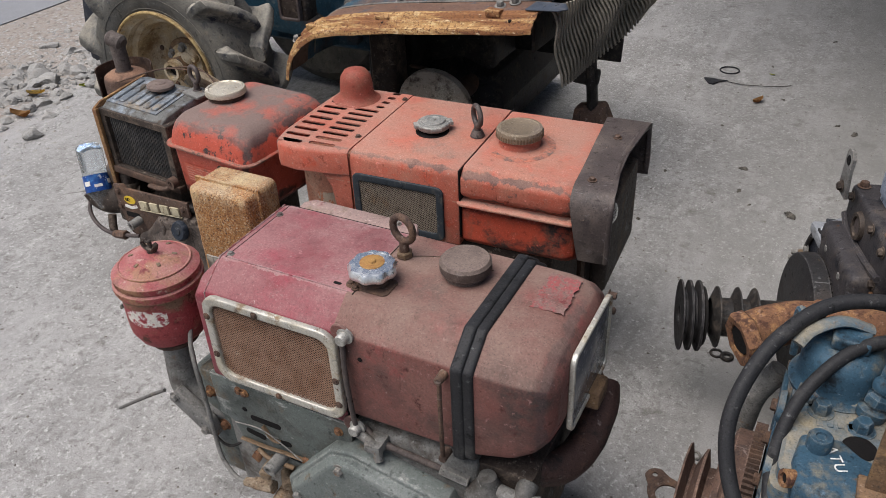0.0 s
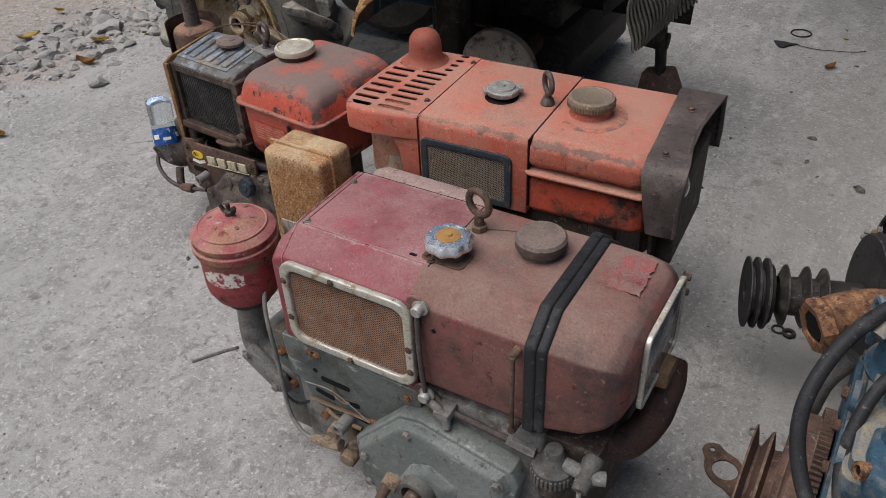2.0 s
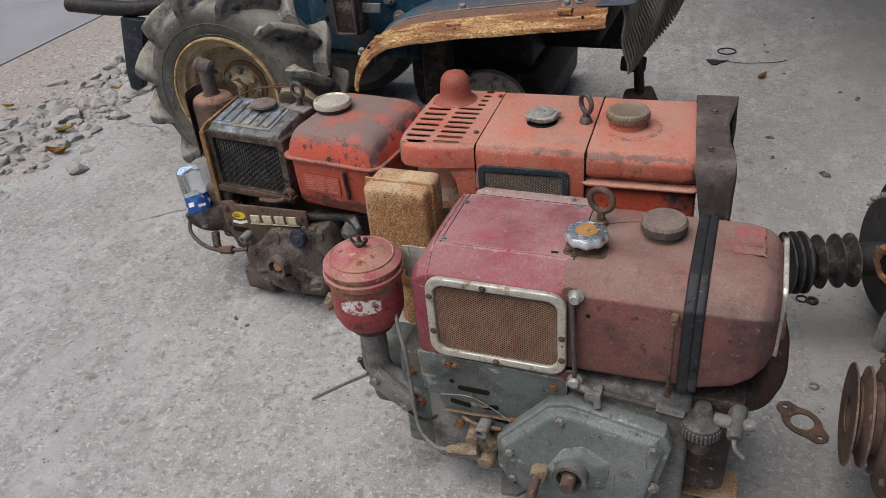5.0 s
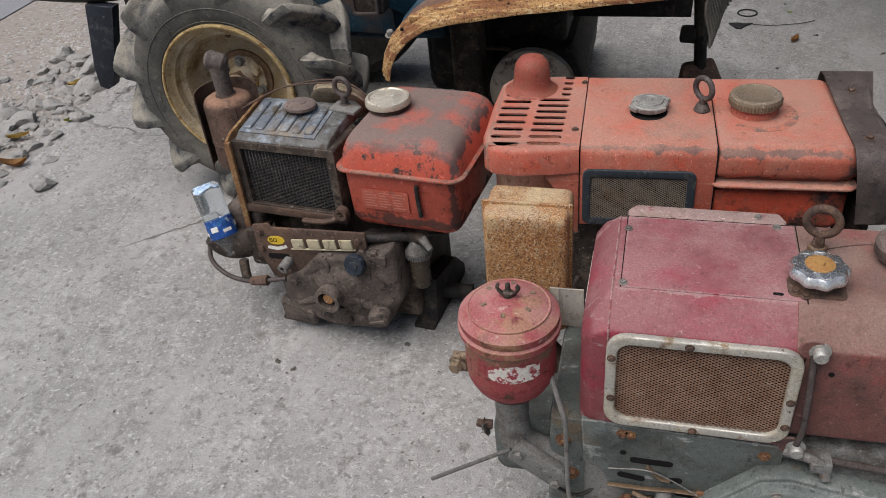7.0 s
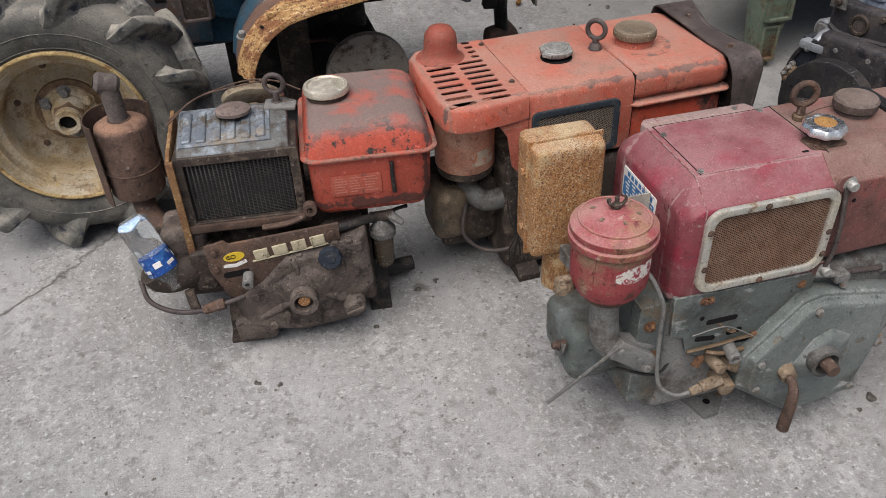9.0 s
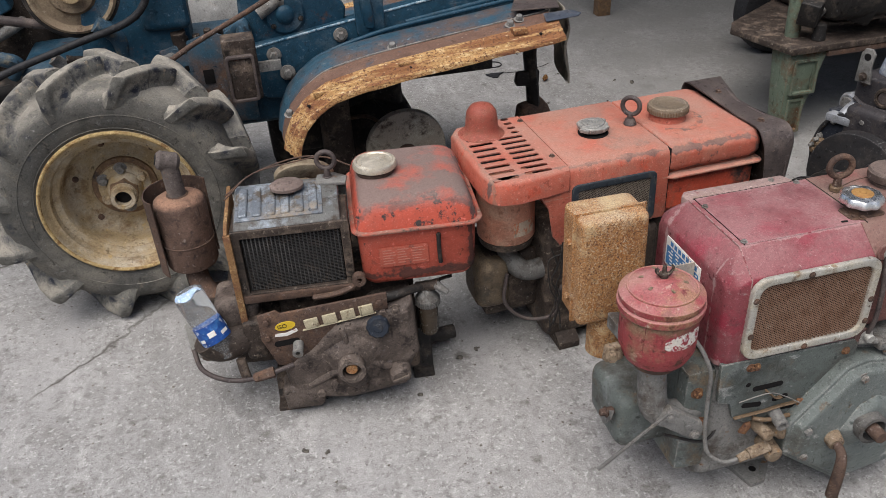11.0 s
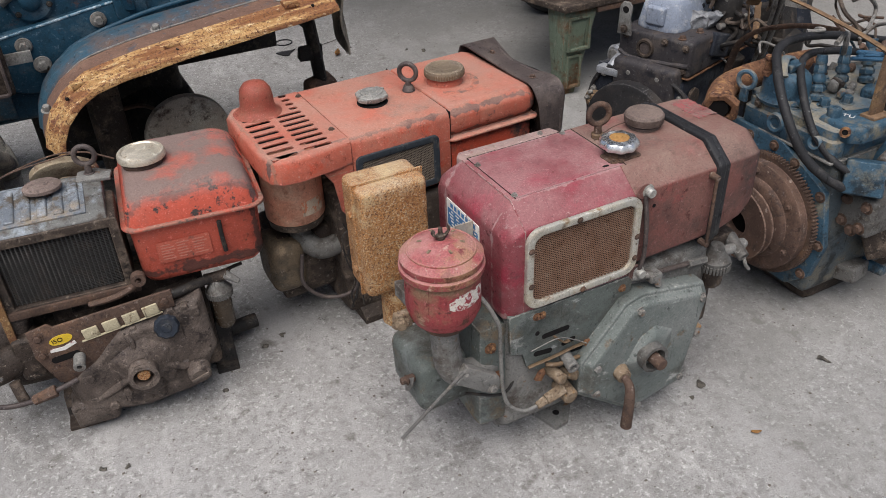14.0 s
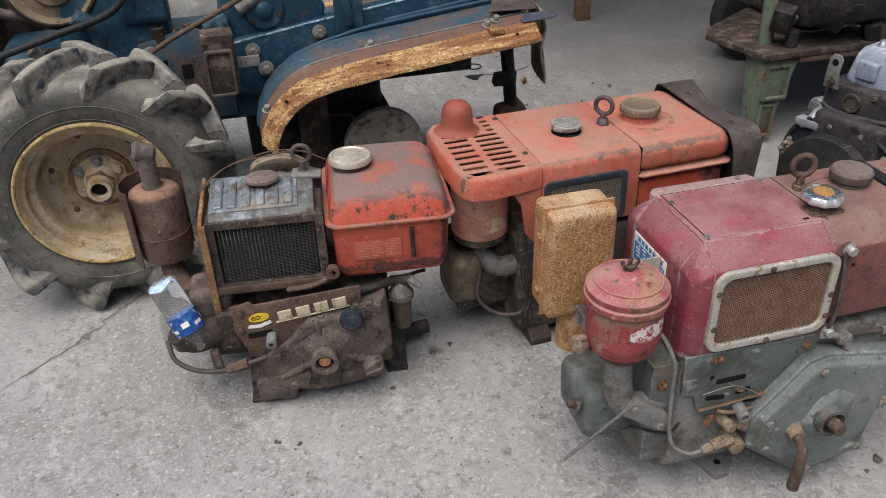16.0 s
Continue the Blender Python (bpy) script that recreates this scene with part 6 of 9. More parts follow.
    part("foot_tube", pipe(B(), (0.15, 0.15, 0.055), (0.235, 0.165, 0.055), 0.019, 0.013), m_black, e)
    # head side: pump, elbow and hoses
    part("cylinder_head", rough_up(box(B(), -0.33, -0.18, 0.08, 0.28, 0.09, 0.31, 0.03, 4), 0.008, 16), m_castoil, e)
    part("rocker_cover", rough_up(box(B(), -0.42, -0.29, 0.06, 0.24, 0.13, 0.27, 0.035, 4), 0.006, 18), m_castoil, e)
    part("intake_elbow", tube(B(), [(-0.372, -0.012, 0.262), (-0.355, -0.004, 0.236), (-0.325, 0.012, 0.226), (-0.28, 0.03, 0.235), (-0.23, 0.06, 0.25)], lambda u: 0.036 - 0.004 * math.cos(u * 6), 18), m_castoil, e)
    part("elbow_flange", rough_up(box(B(), -0.285, -0.235, -0.005, 0.06, 0.18, 0.29, 0.012, 3), 0.004, 25), m_castoil, e)
    part("upper_casting", rough_up(box(B(), -0.345, -0.24, 0.02, 0.13, 0.24, 0.335, 0.025, 4), 0.007, 22), m_gear, e)
    part("copper_hose", tube(B(), [(-0.405, 0.0, 0.23), (-0.39, -0.03, 0.19), (-0.34, -0.045, 0.163), (-0.28, -0.045, 0.155), (-0.22, -0.04, 0.165), (-0.18, -0.03, 0.17)], 0.006), m_guard, e)
    part("hose_union", cyl(B(), (-0.275, -0.045, 0.156), (-0.225, -0.041, 0.165), 0.011, 0.014, 6), m_brownrust, e)
    part("drain_cock", tube(B(), [(-0.3, -0.02, 0.2), (-0.297, -0.028, 0.175), (-0.293, -0.034, 0.15)], 0.012), m_castoil, e)
    part("bracket_tab", plate(B(), [(0.1, 0.1), (0.15, 0.1), (0.16, 0.16), (0.13, 0.22), (0.1, 0.2)], "y", 0, 0.004, 0.001, m=pose(-0.52, 0.03, 0.08)), m_zinc, e)
    part("valve_rod", tube(B(), [(-0.34, 0.06, 0.29), (-0.31, 0.05, 0.32), (-0.27, 0.05, 0.33), (-0.25, 0.06, 0.36)], 0.013), m_castoil, e)
    part("rail_lever", tube(B(), [(-0.11, 0.0, 0.335), (-0.06, -0.006, 0.342), (-0.02, -0.008, 0.356), (0.0, -0.008, 0.375)], 0.0095, 12, flat=0.7), m_brownrust, e)
    part("lever_eye", pipe(B(), (0.0, 0.0, 0.377), (0.0, -0.018, 0.377), 0.0155, 0.007), m_brownrust, e)
    # silencer
    m_pipe = surface("sooty_grey_pipe", (0.1, 0.082, 0.075), 0.75, layers=[((0.16, 0.135, 0.12), 30, 0.48, 0.62, 0.9), ((0.2, 0.12, 0.08), 24, 0.6, 0.68, 0.9)], grain=0.2, bump=0.6)
    m_can = surface("red_brown_rust_can", (0.115, 0.072, 0.055), 0.85, dust=((0.29, 0.165, 0.11), 0.9, 20), layers=[((0.17, 0.11, 0.085), 16, 0.48, 0.64, 0.95), ((0.06, 0.042, 0.036), 30, 0.54, 0.64, 0.9), ((0.25, 0.2, 0.17), 60, 0.6, 0.67, 0.95)], grain=0.2, bump=0.6)
    c = (-0.404, 0.212)
    bm = B()
    ring(bm, [(0, 0.335), (0.04, 0.337), (0.059, 0.345), (0.062, 0.352), (0.062, 0.512), (0.058, 0.522), (0.045, 0.53), (0.02, 0.535), (0, 0.536)], (c[0], c[1], 0), (c[0], c[1], 1), 36)
    sl = part("silencer", rough_up(bm, 0.001, 30), m_can, e, "rusty brown silencer can")
    tp = part("tail_pipe", tube(B(), [(c[0], c[1], 0.53), (c[0] - 0.001, c[1], 0.57), (c[0] - 0.002, c[1], 0.612)], 0.0215, 18), m_pipe, sl)
    part("pipe_head", cyl(B(), (c[0] + 0.021, c[1] + 0.006, 0.612), (c[0] - 0.028, c[1] - 0.006, 0.631), 0.0225, 0.0225, 24, 0.008), m_pipe, tp, "short tilted pipe end")
    part("pipe_bore", cyl(B(), (c[0] - 0.026, c[1] - 0.0056, 0.6303), (c[0] - 0.0286, c[1] - 0.0061, 0.6313), 0.0135), m_shade_black, tp)
    part("weld_ring", torus(B(), (c[0], c[1], 0.532), (0, 0, 1), 0.023, 0.004, 24, 8), m_brownrust, sl)
    part("weld_ring", torus(B(), (c[0], c[1], 0.413), (0, 0, 1), 0.0615, 0.0025, 40, 8), m_brownrust, sl)
    part("stem_pipe", tube(B(), [(c[0], c[1], 0.34), (c[0] + 0.01, c[1] - 0.02, 0.29), (c[0] + 0.05, c[1] - 0.05, 0.25), (c[0] + 0.11, c[1] - 0.06, 0.24)], 0.027, 14), m_brownrust, sl)
    bm = B()
    t = bmesh.new()
    arc = [radians(40 + 190 * i / 18) for i in range(19)]
    rows = [[t.verts.new((c[0] + r * math.cos(a), c[1] + r * math.sin(a), z)) for a in arc] for r, z in ((0.079, 0.34), (0.079, 0.545), (0.076, 0.545), (0.076, 0.34))]
    for k in range(4):
        p, q = rows[k], rows[(k + 1) % 4]
        for i in range(18):
            t.faces.new((p[i], p[i + 1], q[i + 1], q[i]))
    for i in (0, 18):
        t.faces.new([r[i] for r in rows])
    put(bm, t)
    part("heat_shield", rough_up(bm, 0.002, 20), m_brownrust, sl, "curved rusty heat shield")
    return e


small_engine()


def bottle():
    b = thing("plastic_bottle", frame_of((-0.966, 0.5, 0.215), (-1.03, 0.558, 0.378)), "upturned clear plastic bottle with blue label on the engine", "bottle")
    n, rows = 40, []
    bm = B()
    prof = [(0.014, 0.0), (0.015, 0.012), (0.024, 0.028), (0.036, 0.046), (0.0385, 0.06), (0.0375, 0.1), (0.0385, 0.13), (0.039, 0.165), (0.037, 0.18), (0.027, 0.187), (0.014, 0.178), (0.005, 0.176)]
    for r, h in prof:
        rows.append([bm.verts.new((0.9 * r * math.cos(a) * (1 + (0.05 * math.cos(5 * a) if 0.17 < h and r > 0.01 else 0.02 * math.cos(7 * a + h * 60))), 0.9 * r * math.sin(a) * (1 + (0.05 * math.cos(5 * a) if 0.17 < h and r > 0.01 else 0.008 * math.cos(7 * a + h * 40))), h)) for a in [2 * math.pi * i / n for i in range(n)]])
    for a, c in zip(rows, rows[1:]):
        for i in range(n):
            bm.faces.new((a[i], a[(i + 1) % n], c[(i + 1) % n], c[i]))
    bm.faces.new(rows[-1])
    body = part("bottle_body", bm, clear_plastic(), b, sharp=70)
    body.visible_shadow = False
    bm = B()
    pipe(bm, (0, 0, 0.05), (0, 0, 0.098), 0.0357, 0.035, 36)
    lb = part("blue_label", bm, surface("blue_bottle_label", (0.015, 0.06, 0.24), 0.4, layers=[((0.05, 0.17, 0.42), 30, 0.5, 0.6, 0.35), ((0.45, 0.5, 0.58), 44, 0.6, 0.64, 0.4)], grain=0.08, bump=0.05), b, "blue printed label band")
    for i in range(7):
        t = B()
        a = 2 * math.pi * i / 7
        box(t, 0.0353, 0.0363, -0.006 - 0.004 * (i % 3), 0.008, 0.062, 0.07 + 0.005 * (i % 2), 0.0002, 1, pose(0, 0, 0.006 * (i % 2), 0, 0, math.degrees(a)))
        part("label_mark", t, m_white, lb)
    bm = B()
    bmesh.ops.create_icosphere(bm, subdivisions=4, radius=1)
    bm.transform(Matrix.Translation((0, 0, 0.172)) @ Matrix.Diagonal((0.027, 0.027, 0.006, 1)))
    rough_up(rough_up(bm, 0.006, 45), 0.003, 110)
    part("base_tint", bm, surface("pale_blue_tint", (0.3, 0.4, 0.56), 0.2, layers=[((0.72, 0.78, 0.84), 50, 0.48, 0.58, 0.2), ((0.1, 0.2, 0.42), 70, 0.58, 0.64, 0.3)], grain=0.1, wear=0), b, "pale blue crinkled base")
    return b


bottle()

# ---- blue walking tractor with rotary tiller ----
def tractor():
    e = thing("walking_tractor", pose(-1.2, 1.24, 0), "blue walking tractor with lugged tyre and rusty tiller hood", "tractor")
    O = Vector((-1.2, 1.24, 0))
    L = lambda x, y, z: (x - O.x, y - O.y, z)
    # wheel: local centre
    cz, yf, cx = 0.375, -0.172, -0.008
    wheel = tagged(new("wheel"), "lugged farm tyre on a mustard rim")
    wheel.parent = e
    c0, c1 = (cx, yf, cz), (cx, 1, cz)
    bm = B()
    ring(bm, [(0.2, 0.012), (0.216, -0.002), (0.25, -0.010), (0.28, -0.013), (0.304, -0.006), (0.323, 0.018), (0.330, 0.05), (0.333, 0.1), (0.330, 0.15), (0.323, 0.182), (0.304, 0.204), (0.25, 0.21), (0.2, 0.19)], c0, c1, 96)
    part("tyre", bm, m_tyre, wheel, "dusty black rubber tyre")
    # fine moulded lines on the sidewall
    for r, dy in ((0.223, -0.0045), (0.262, -0.0118)):
        part("sidewall_line", torus(B(), (cx, yf + dy, cz), (0, 1, 0), r, 0.0013, 84, 6), m_tyre, wheel)
    t = B()
    rows = []
    for k, (rb, yb, rt, yt) in enumerate(((0.272, -0.008, 0.284, -0.018), (0.296, -0.004, 0.33, -0.028), (0.314, 0.008, 0.368, -0.022), (0.322, 0.04, 0.379, 0.018), (0.326, 0.078, 0.38, 0.075), (0.328, 0.12, 0.38, 0.12))):
        a = radians((0, 2.5, 5, 10, 16, 23)[k])
        w0, w1 = (0.05, 0.055, 0.055, 0.05, 0.046, 0.044)[k], (0.010, 0.012, 0.014, 0.015, 0.016, 0.016)[k]
        mixed = lambda f: (rb + (rt - rb) * f, yb + (yt - yb) * f)
        rows.append([(r * math.sin(a + w / 0.33), yf + y, r * math.cos(a + w / 0.33)) for (r, y), w in ((mixed(-0.12), -w0), (mixed(0.14), -w0 * 0.62), (mixed(0.55), -w1 * 1.5), (mixed(0.94), -w1 * 1.12), (mixed(1), -w1 * 0.8), (mixed(1), w1 * 0.8), (mixed(0.94), w1 * 1.12), (mixed(0.55), w1 * 1.5), (mixed(0.14), w0 * 0.62), (mixed(-0.12), w0))])
    loft(t, rows, True)
    bmesh.ops.subdivide_edges(t, edges=list(t.edges), cuts=2, use_grid_fill=True, smooth=0.22)
    lug = mesh_of("lug", rough_up(rough_up(t, 0.003, 14), 0.001, 60), m_lug, 42)
    t = B()
    t.from_mesh(lug)
    t.transform(Matrix.Translation((0, 2 * yf + 0.2, 0)) @ Matrix.Diagonal((1, -1, 1, 1)))
    lug_far = mesh_of("lug", t, m_lug)
    for i in range(12):
        for me, off in ((lug, 0), (lug_far, 15)):
            ob = new("lug", me)
            ob.parent = wheel
            ob.matrix_basis = Matrix.Translation((cx, 0, cz)) @ Matrix.Rotation(radians(30 * i + 8 + off), 4, "Y")
    bm = B()
    ring(bm, [(0.93 * r, h) for r, h in ((0.232, 0.002), (0.23, -0.009), (0.224, -0.011), (0.218, -0.006), (0.213, 0.006), (0.205, 0.012), (0.2, 0.014), (0.196, 0.034), (0.188, 0.04), (0.178, 0.043), (0.174, 0.05), (0.172, 0.095), (0.166, 0.115), (0.15, 0.128), (0.142, 0.131), (0.115, 0.129), (0.104, 0.12), (0.098, 0.116), (0.085, 0.113), (0, 0.113))], c0, c1, 72)
    rim = part("rim", bm, m_rim, wheel, "mustard painted steel rim, rusty")
    part("rim_bead", torus(B(), (cx, yf - 0.009, cz), (0, 1, 0), 0.2105, 0.0055, 84, 8), surface("rusty_gold_edge", (0.36, 0.255, 0.115), 0.8, layers=[((0.2, 0.115, 0.05), 30, 0.5, 0.6, 0.95), ((0.5, 0.4, 0.2), 60, 0.54, 0.64, 0.8)], grain=0.2), rim, "rusty gold rim edge")
    bm = B()
    ring(bm, [(0.075, 0.116), (0.072, 0.1), (0.05, 0.094), (0.042, 0.07), (0.036, 0.062), (0.036, 0.04), (0.022, 0.04), (0.022, 0.07), (0, 0.07)], c0, c1, 28)
    hub = part("hub", bm, m_rim, rim)
    hx = [(0.043 * math.cos(math.pi / 3 * i + 0.3), 0.043 * math.sin(math.pi / 3 * i + 0.3)) for i in range(6)]
    part("hub_nut", loft(B(), [[(cx + u, yf + 0.05, cz + v) for u, v in hx], [(cx + u, yf + 0.078, cz + v) for u, v in hx]], True, 0.003, 2, 20), m_beam, hub)
    part("hub_flange", ring(B(), [(0.05, 0.108), (0.088, 0.108), (0.09, 0.111), (0.09, 0.116), (0.05, 0.116)], c0, c1, 40, closed=True), m_beam, hub)
    part("hub_sleeve", pipe(B(), (cx, yf + 0.022, cz), (cx, yf + 0.055, cz), 0.033, 0.0225), m_rim, hub)
    part("hub_bore", cyl(B(), (cx, yf + 0.042, cz), (cx, yf + 0.07, cz), 0.0225), m_shade_black, hub)
    for i in range(6):
        a = 2 * math.pi * i / 6 + 0.5
        part("wheel_nut", bolt(B(), (cx + 0.06 * math.cos(a), yf + 0.098, cz + 0.06 * math.sin(a)), (0, -1, 0), 0.013, 0.016), m_castgrey if i % 3 else m_rim, rim)
        b = a + 0.3
        part("rim_hole", cyl(B(), (cx + 0.135 * math.cos(b), yf + 0.124, cz + 0.135 * math.sin(b)), (cx + 0.135 * math.cos(b), yf + 0.1305, cz + 0.135 * math.sin(b)), 0.009), m_brownrust, rim)
    part("valve_stem", cyl(B(), (cx - 0.12, yf + 0.03, cz + 0.15), (cx - 0.118, yf + 0.06, cz + 0.155), 0.006), m_brass, rim)
    part("axle", cyl(B(), (cx, 0.0, cz), (cx, 0.5, cz), 0.035), m_black, e)
    # tiller hood: a curved sheet with a rusty edge strip
    arcx = [(-0.712, 0.418), (-0.702, 0.462), (-0.68, 0.503), (-0.645, 0.54), (-0.59, 0.573), (-0.5, 0.594), (-0.4, 0.61), (-0.25, 0.628), (-0.1, 0.645), (0.03, 0.66), (0.1, 0.668)]
    def sheet(y0, dz0, y1, dz1, thick, mid=()):
        t = bmesh.new()
        ys = [(y0, dz0)] + list(mid) + [(y1, dz1)]
        rows = []
        for side in (0, 1):
            for y, dz in (ys if side == 0 else ys[::-1]):
                row = []
                for k, (x, z) in enumerate(arcx):
                    p, q = Vector(arcx[max(0, k - 1)]), Vector(arcx[min(len(arcx) - 1, k + 1)])
                    d = (q - p).normalized()
                    off = dz - thick * side
                    row.append(t.verts.new(L(x + 0.02 * (y - 1.1) - d.y * off, y, z + d.x * off)))
                rows.append(row)
        n, m = len(rows), len(rows[0])
        for i in range(n):
            a, b = rows[i], rows[(i + 1) % n]
            for k in range(m - 1):
                t.faces.new((a[k], a[k + 1], b[k + 1], b[k]))
        t.faces.new([r[0] for r in rows]), t.faces.new([r[-1] for r in rows][::-1])
        return t
    bm = B()
    put(bm, sheet(1.085, -0.004, 1.152, 0.036, 0.004, mid=[(1.088, 0.006), (1.105, 0.012), (1.11, 0.02), (1.128, 0.022), (1.133, 0.03)]))
    bmesh.ops.subdivide_edges(bm, edges=list(bm.edges), cuts=1)
    part("edge_strip", rough_up(bm, 0.004, 16), m_fendrust, e, "flaking yellow-rust edge strip")
    bm = B()
    put(bm, sheet(1.15, 0.03, 1.24, 0.036, 0.004, mid=[(1.2, 0.032)]))
    part("hood_margin", rough_up(bm, 0.003, 9), surface("brown_primer", (0.13, 0.075, 0.055), 0.7, layers=[((0.18, 0.11, 0.08), 12, 0.46, 0.66, 0.9), ((0.06, 0.07, 0.085), 20, 0.58, 0.7, 0.6), ((0.3, 0.24, 0.2), 90, 0.64, 0.7, 0.9)], grain=0.16), e, "brown worn margin of the hood")
    part("weld_line", tube(B(), [L(x + 0.02 * 0.14, 1.241, z + 0.038) for x, z in arcx], 0.0028, 6), m_castgrey, e)
    bm = B()
    put(bm, sheet(1.24, 0.034, 1.412, 0.032, 0.004, mid=[(1.28, 0.035), (1.29, 0.041), (1.35, 0.042), (1.385, 0.038)]))
    part("tiller_hood", rough_up(bm, 0.004, 7), m_bluerust, e, "rust-stained blue tiller hood")
    bm = B()
    put(bm, sheet(1.41, 0.025, 1.9, 0.0, 0.004, mid=[(1.45, -0.02)]))
    part("hood_rear", bm, m_bluerust, e)
    bm = B()
    put(bm, sheet(1.9, 0.0, 1.97, -0.02, 0.004, mid=[(1.93, 0.01)]))
    part("edge_strip", rough_up(bm, 0.004, 16), m_fendrust, e)
    # black sheets and a block added to keep light from under the hood
    part("shade_sheet_far", rough_up(plate(B(), [(0.5, 0.3), (1.32, 0.3), (1.34, 0.66), (0.9, 0.62), (0.6, 0.54), (0.5, 0.44)], "y", 0.66, 0.668, 0.002), 0.006, 8), m_black, e)
    part("shade_sheet_end", rough_up(plate(B(), [(-0.02, 0.56), (0.7, 0.53), (0.7, 0.65), (-0.02, 0.67)], "x", 1.25, 1.258, 0.002), 0.006, 8), m_black, e)
    part("shade_block_rear", rough_up(loft(B(), [[(x, y, z) for x, y in round_rect(0.6 + i, 0.98 - i, 0.36 + i, 1.1 - i, 0.1, 4)] for i, z in ((0.05, 0.03), (0.0, 0.08), (0.0, 0.18), (0.04, 0.28), (0.1, 0.34))], True, 0.01, 2), 0.012, 9), m_black, e)
    for x, y, z in ((-0.37, 1.14, 0.635), (-0.027, 1.14, 0.688), (-0.62, 1.14, 0.583)):
        part("strip_lug", rough_up(box(B(), *(v for a, b in zip(L(x, y, z), (0.022, 0.016, 0.009)) for v in (a - b, a + b)), 0.004), 0.003, 30), m_fendrust, e)
    for x, y, z in ((-0.383, 1.259, 0.648), (-0.035, 1.2, 0.688), (-0.0, 1.22, 0.695), (-0.715, 1.17, 0.52)):
        part("hood_bolt", bolt(B(), L(x, y, z), (0, -0.3, 1), 0.011, 0.014), m_castgrey, e)
    for x, y, z in ((-0.36, 1.113, 0.634), (0.03, 1.113, 0.682), (-0.66, 1.113, 0.563)):
        part("strip_hole", cyl(B(), L(x, y, z - 0.006), L(x, y - 0.002, z + 0.0006), 0.005, n=14), m_shade_black, e)
    # drooping rubber flap at the hood's end
    bm = B()
    rows = []
    for i in range(13):
        u = i / 12
        y = 1.165 + 0.5 * u
        rows.append([L(0.115 + 0.13 * u + 0.025 * math.sin(k / 8 * 1.9) + 0.01 * math.sin(9 * u + k), y + 0.03 * k / 8, 0.71 - 0.02 * u - (0.225 - 0.1 * u + 0.02 * math.sin(5 * u)) * (k / 8) ** 1.15) for k in range(9)])
    t = bmesh.new()
    vs = [[t.verts.new(p) for p in r] for r in rows]
    for a, b in zip(vs, vs[1:]):
        for k in range(8):
            t.faces.new((a[k], a[k + 1], b[k + 1], b[k]))
    bmesh.ops.solidify(t, geom=list(t.faces), thickness=0.005)
    put(bm, t)
    m_flap = surface("ribbed_rubber_flap", (0.22, 0.195, 0.16), 0.85, layers=[((0.3, 0.265, 0.22), 10, 0.5, 0.7, 0.95), ((0.05, 0.045, 0.04), 20, 0.55, 0.7, 0.8)], bump=0.2)
    fl = part("rubber_flap", bm, m_flap, e, "grey-brown ribbed rubber flap hanging at the hood end")
    for i in range(34):
        u = i / 33
        ll = [L(0.121 + 0.13 * u + 0.025 * math.sin(k / 8 * 1.9) + 0.01 * math.sin(9 * u + k), 1.162 + 0.5 * u + 0.03 * k / 8, 0.71 - 0.02 * u - (0.225 - 0.1 * u + 0.02 * math.sin(5 * u)) * (k / 8) ** 1.15) for k in range(9)]
        part("flap_rib", tube(B(), ll, 0.0035, 6, 1), m_flap, fl)
    part("torn_patch", rough_up(plate(B(), [(0.06, -0.1), (0.15, -0.105), (0.17, -0.08), (0.155, -0.05), (0.07, -0.04)], "z", 0.0, 0.003, 0.001, m=pose(1.2, 0, 0.70, 0, -4, 0)), 0.008, 20), surface("torn_blue_black", (0.05, 0.06, 0.08), 0.5, layers=[((0.14, 0.14, 0.15), 20, 0.5, 0.62, 0.8)]), e, "torn blue-black patch")
    part("hood_corner", rough_up(plate(B(), [(1.18, 0.0), (1.33, -0.02), (1.36, 0.1), (1.24, 0.14)], "z", 0.715, 0.719, 0.001), 0.004, 12), m_guard, e)
    # main beam and gear plates
    def beam(a, b, w, h, mat, name, bev=0.012):
        m = frame_of(L(*a), L(*b))
        ln = (Vector(b) - Vector(a)).length
        return part(name, box(B(), -w / 2, w / 2, -h / 2, h / 2, 0, ln, bev, 3, m), mat, e)
    bm = B()
    plate(bm, [(x + 1.2, z) for x, z in ((-0.86, 0.62), (-0.775, 0.648), (-0.626, 0.667), (-0.468, 0.691), (0.0, 0.755), (0.4, 0.81), (0.4, 0.70), (0.0, 0.66), (-0.35, 0.62), (-0.5, 0.58), (-0.6, 0.52), (-0.68, 0.46), (-0.76, 0.47), (-0.86, 0.52))], "y", 0.21, 0.27, 0.008, 3)
    part("main_beam", bm, m_blue, e, "blue tiller beam with scratched, highlit top edge")
    # pale tube paints the top edge's highlight along with its scratches
    part("beam_edge", tube(B(), [L(-0.85, 1.452, 0.628), L(-0.626, 1.452, 0.664), L(-0.468, 1.452, 0.688), L(0.0, 1.452, 0.752)], 0.004, 8), surface("scratched_highlight_edge", (0.16, 0.25, 0.32), 0.4, layers=[((0.4, 0.45, 0.48), 90, 0.5, 0.58, 0.5), ((0.02, 0.08, 0.13), 40, 0.5, 0.6, 0.5)]), e)
    bm = B()
    plate(bm, [(x + 1.2, z) for x, z in ((-1.06, 0.42), (-0.8, 0.40), (-0.8, 0.66), (-0.9, 0.70), (-1.06, 0.66))], "y", 0.222, 0.234, 0.004)
    sp = part("side_plate", bm, m_bluerust, e, "dirty blue side plate")
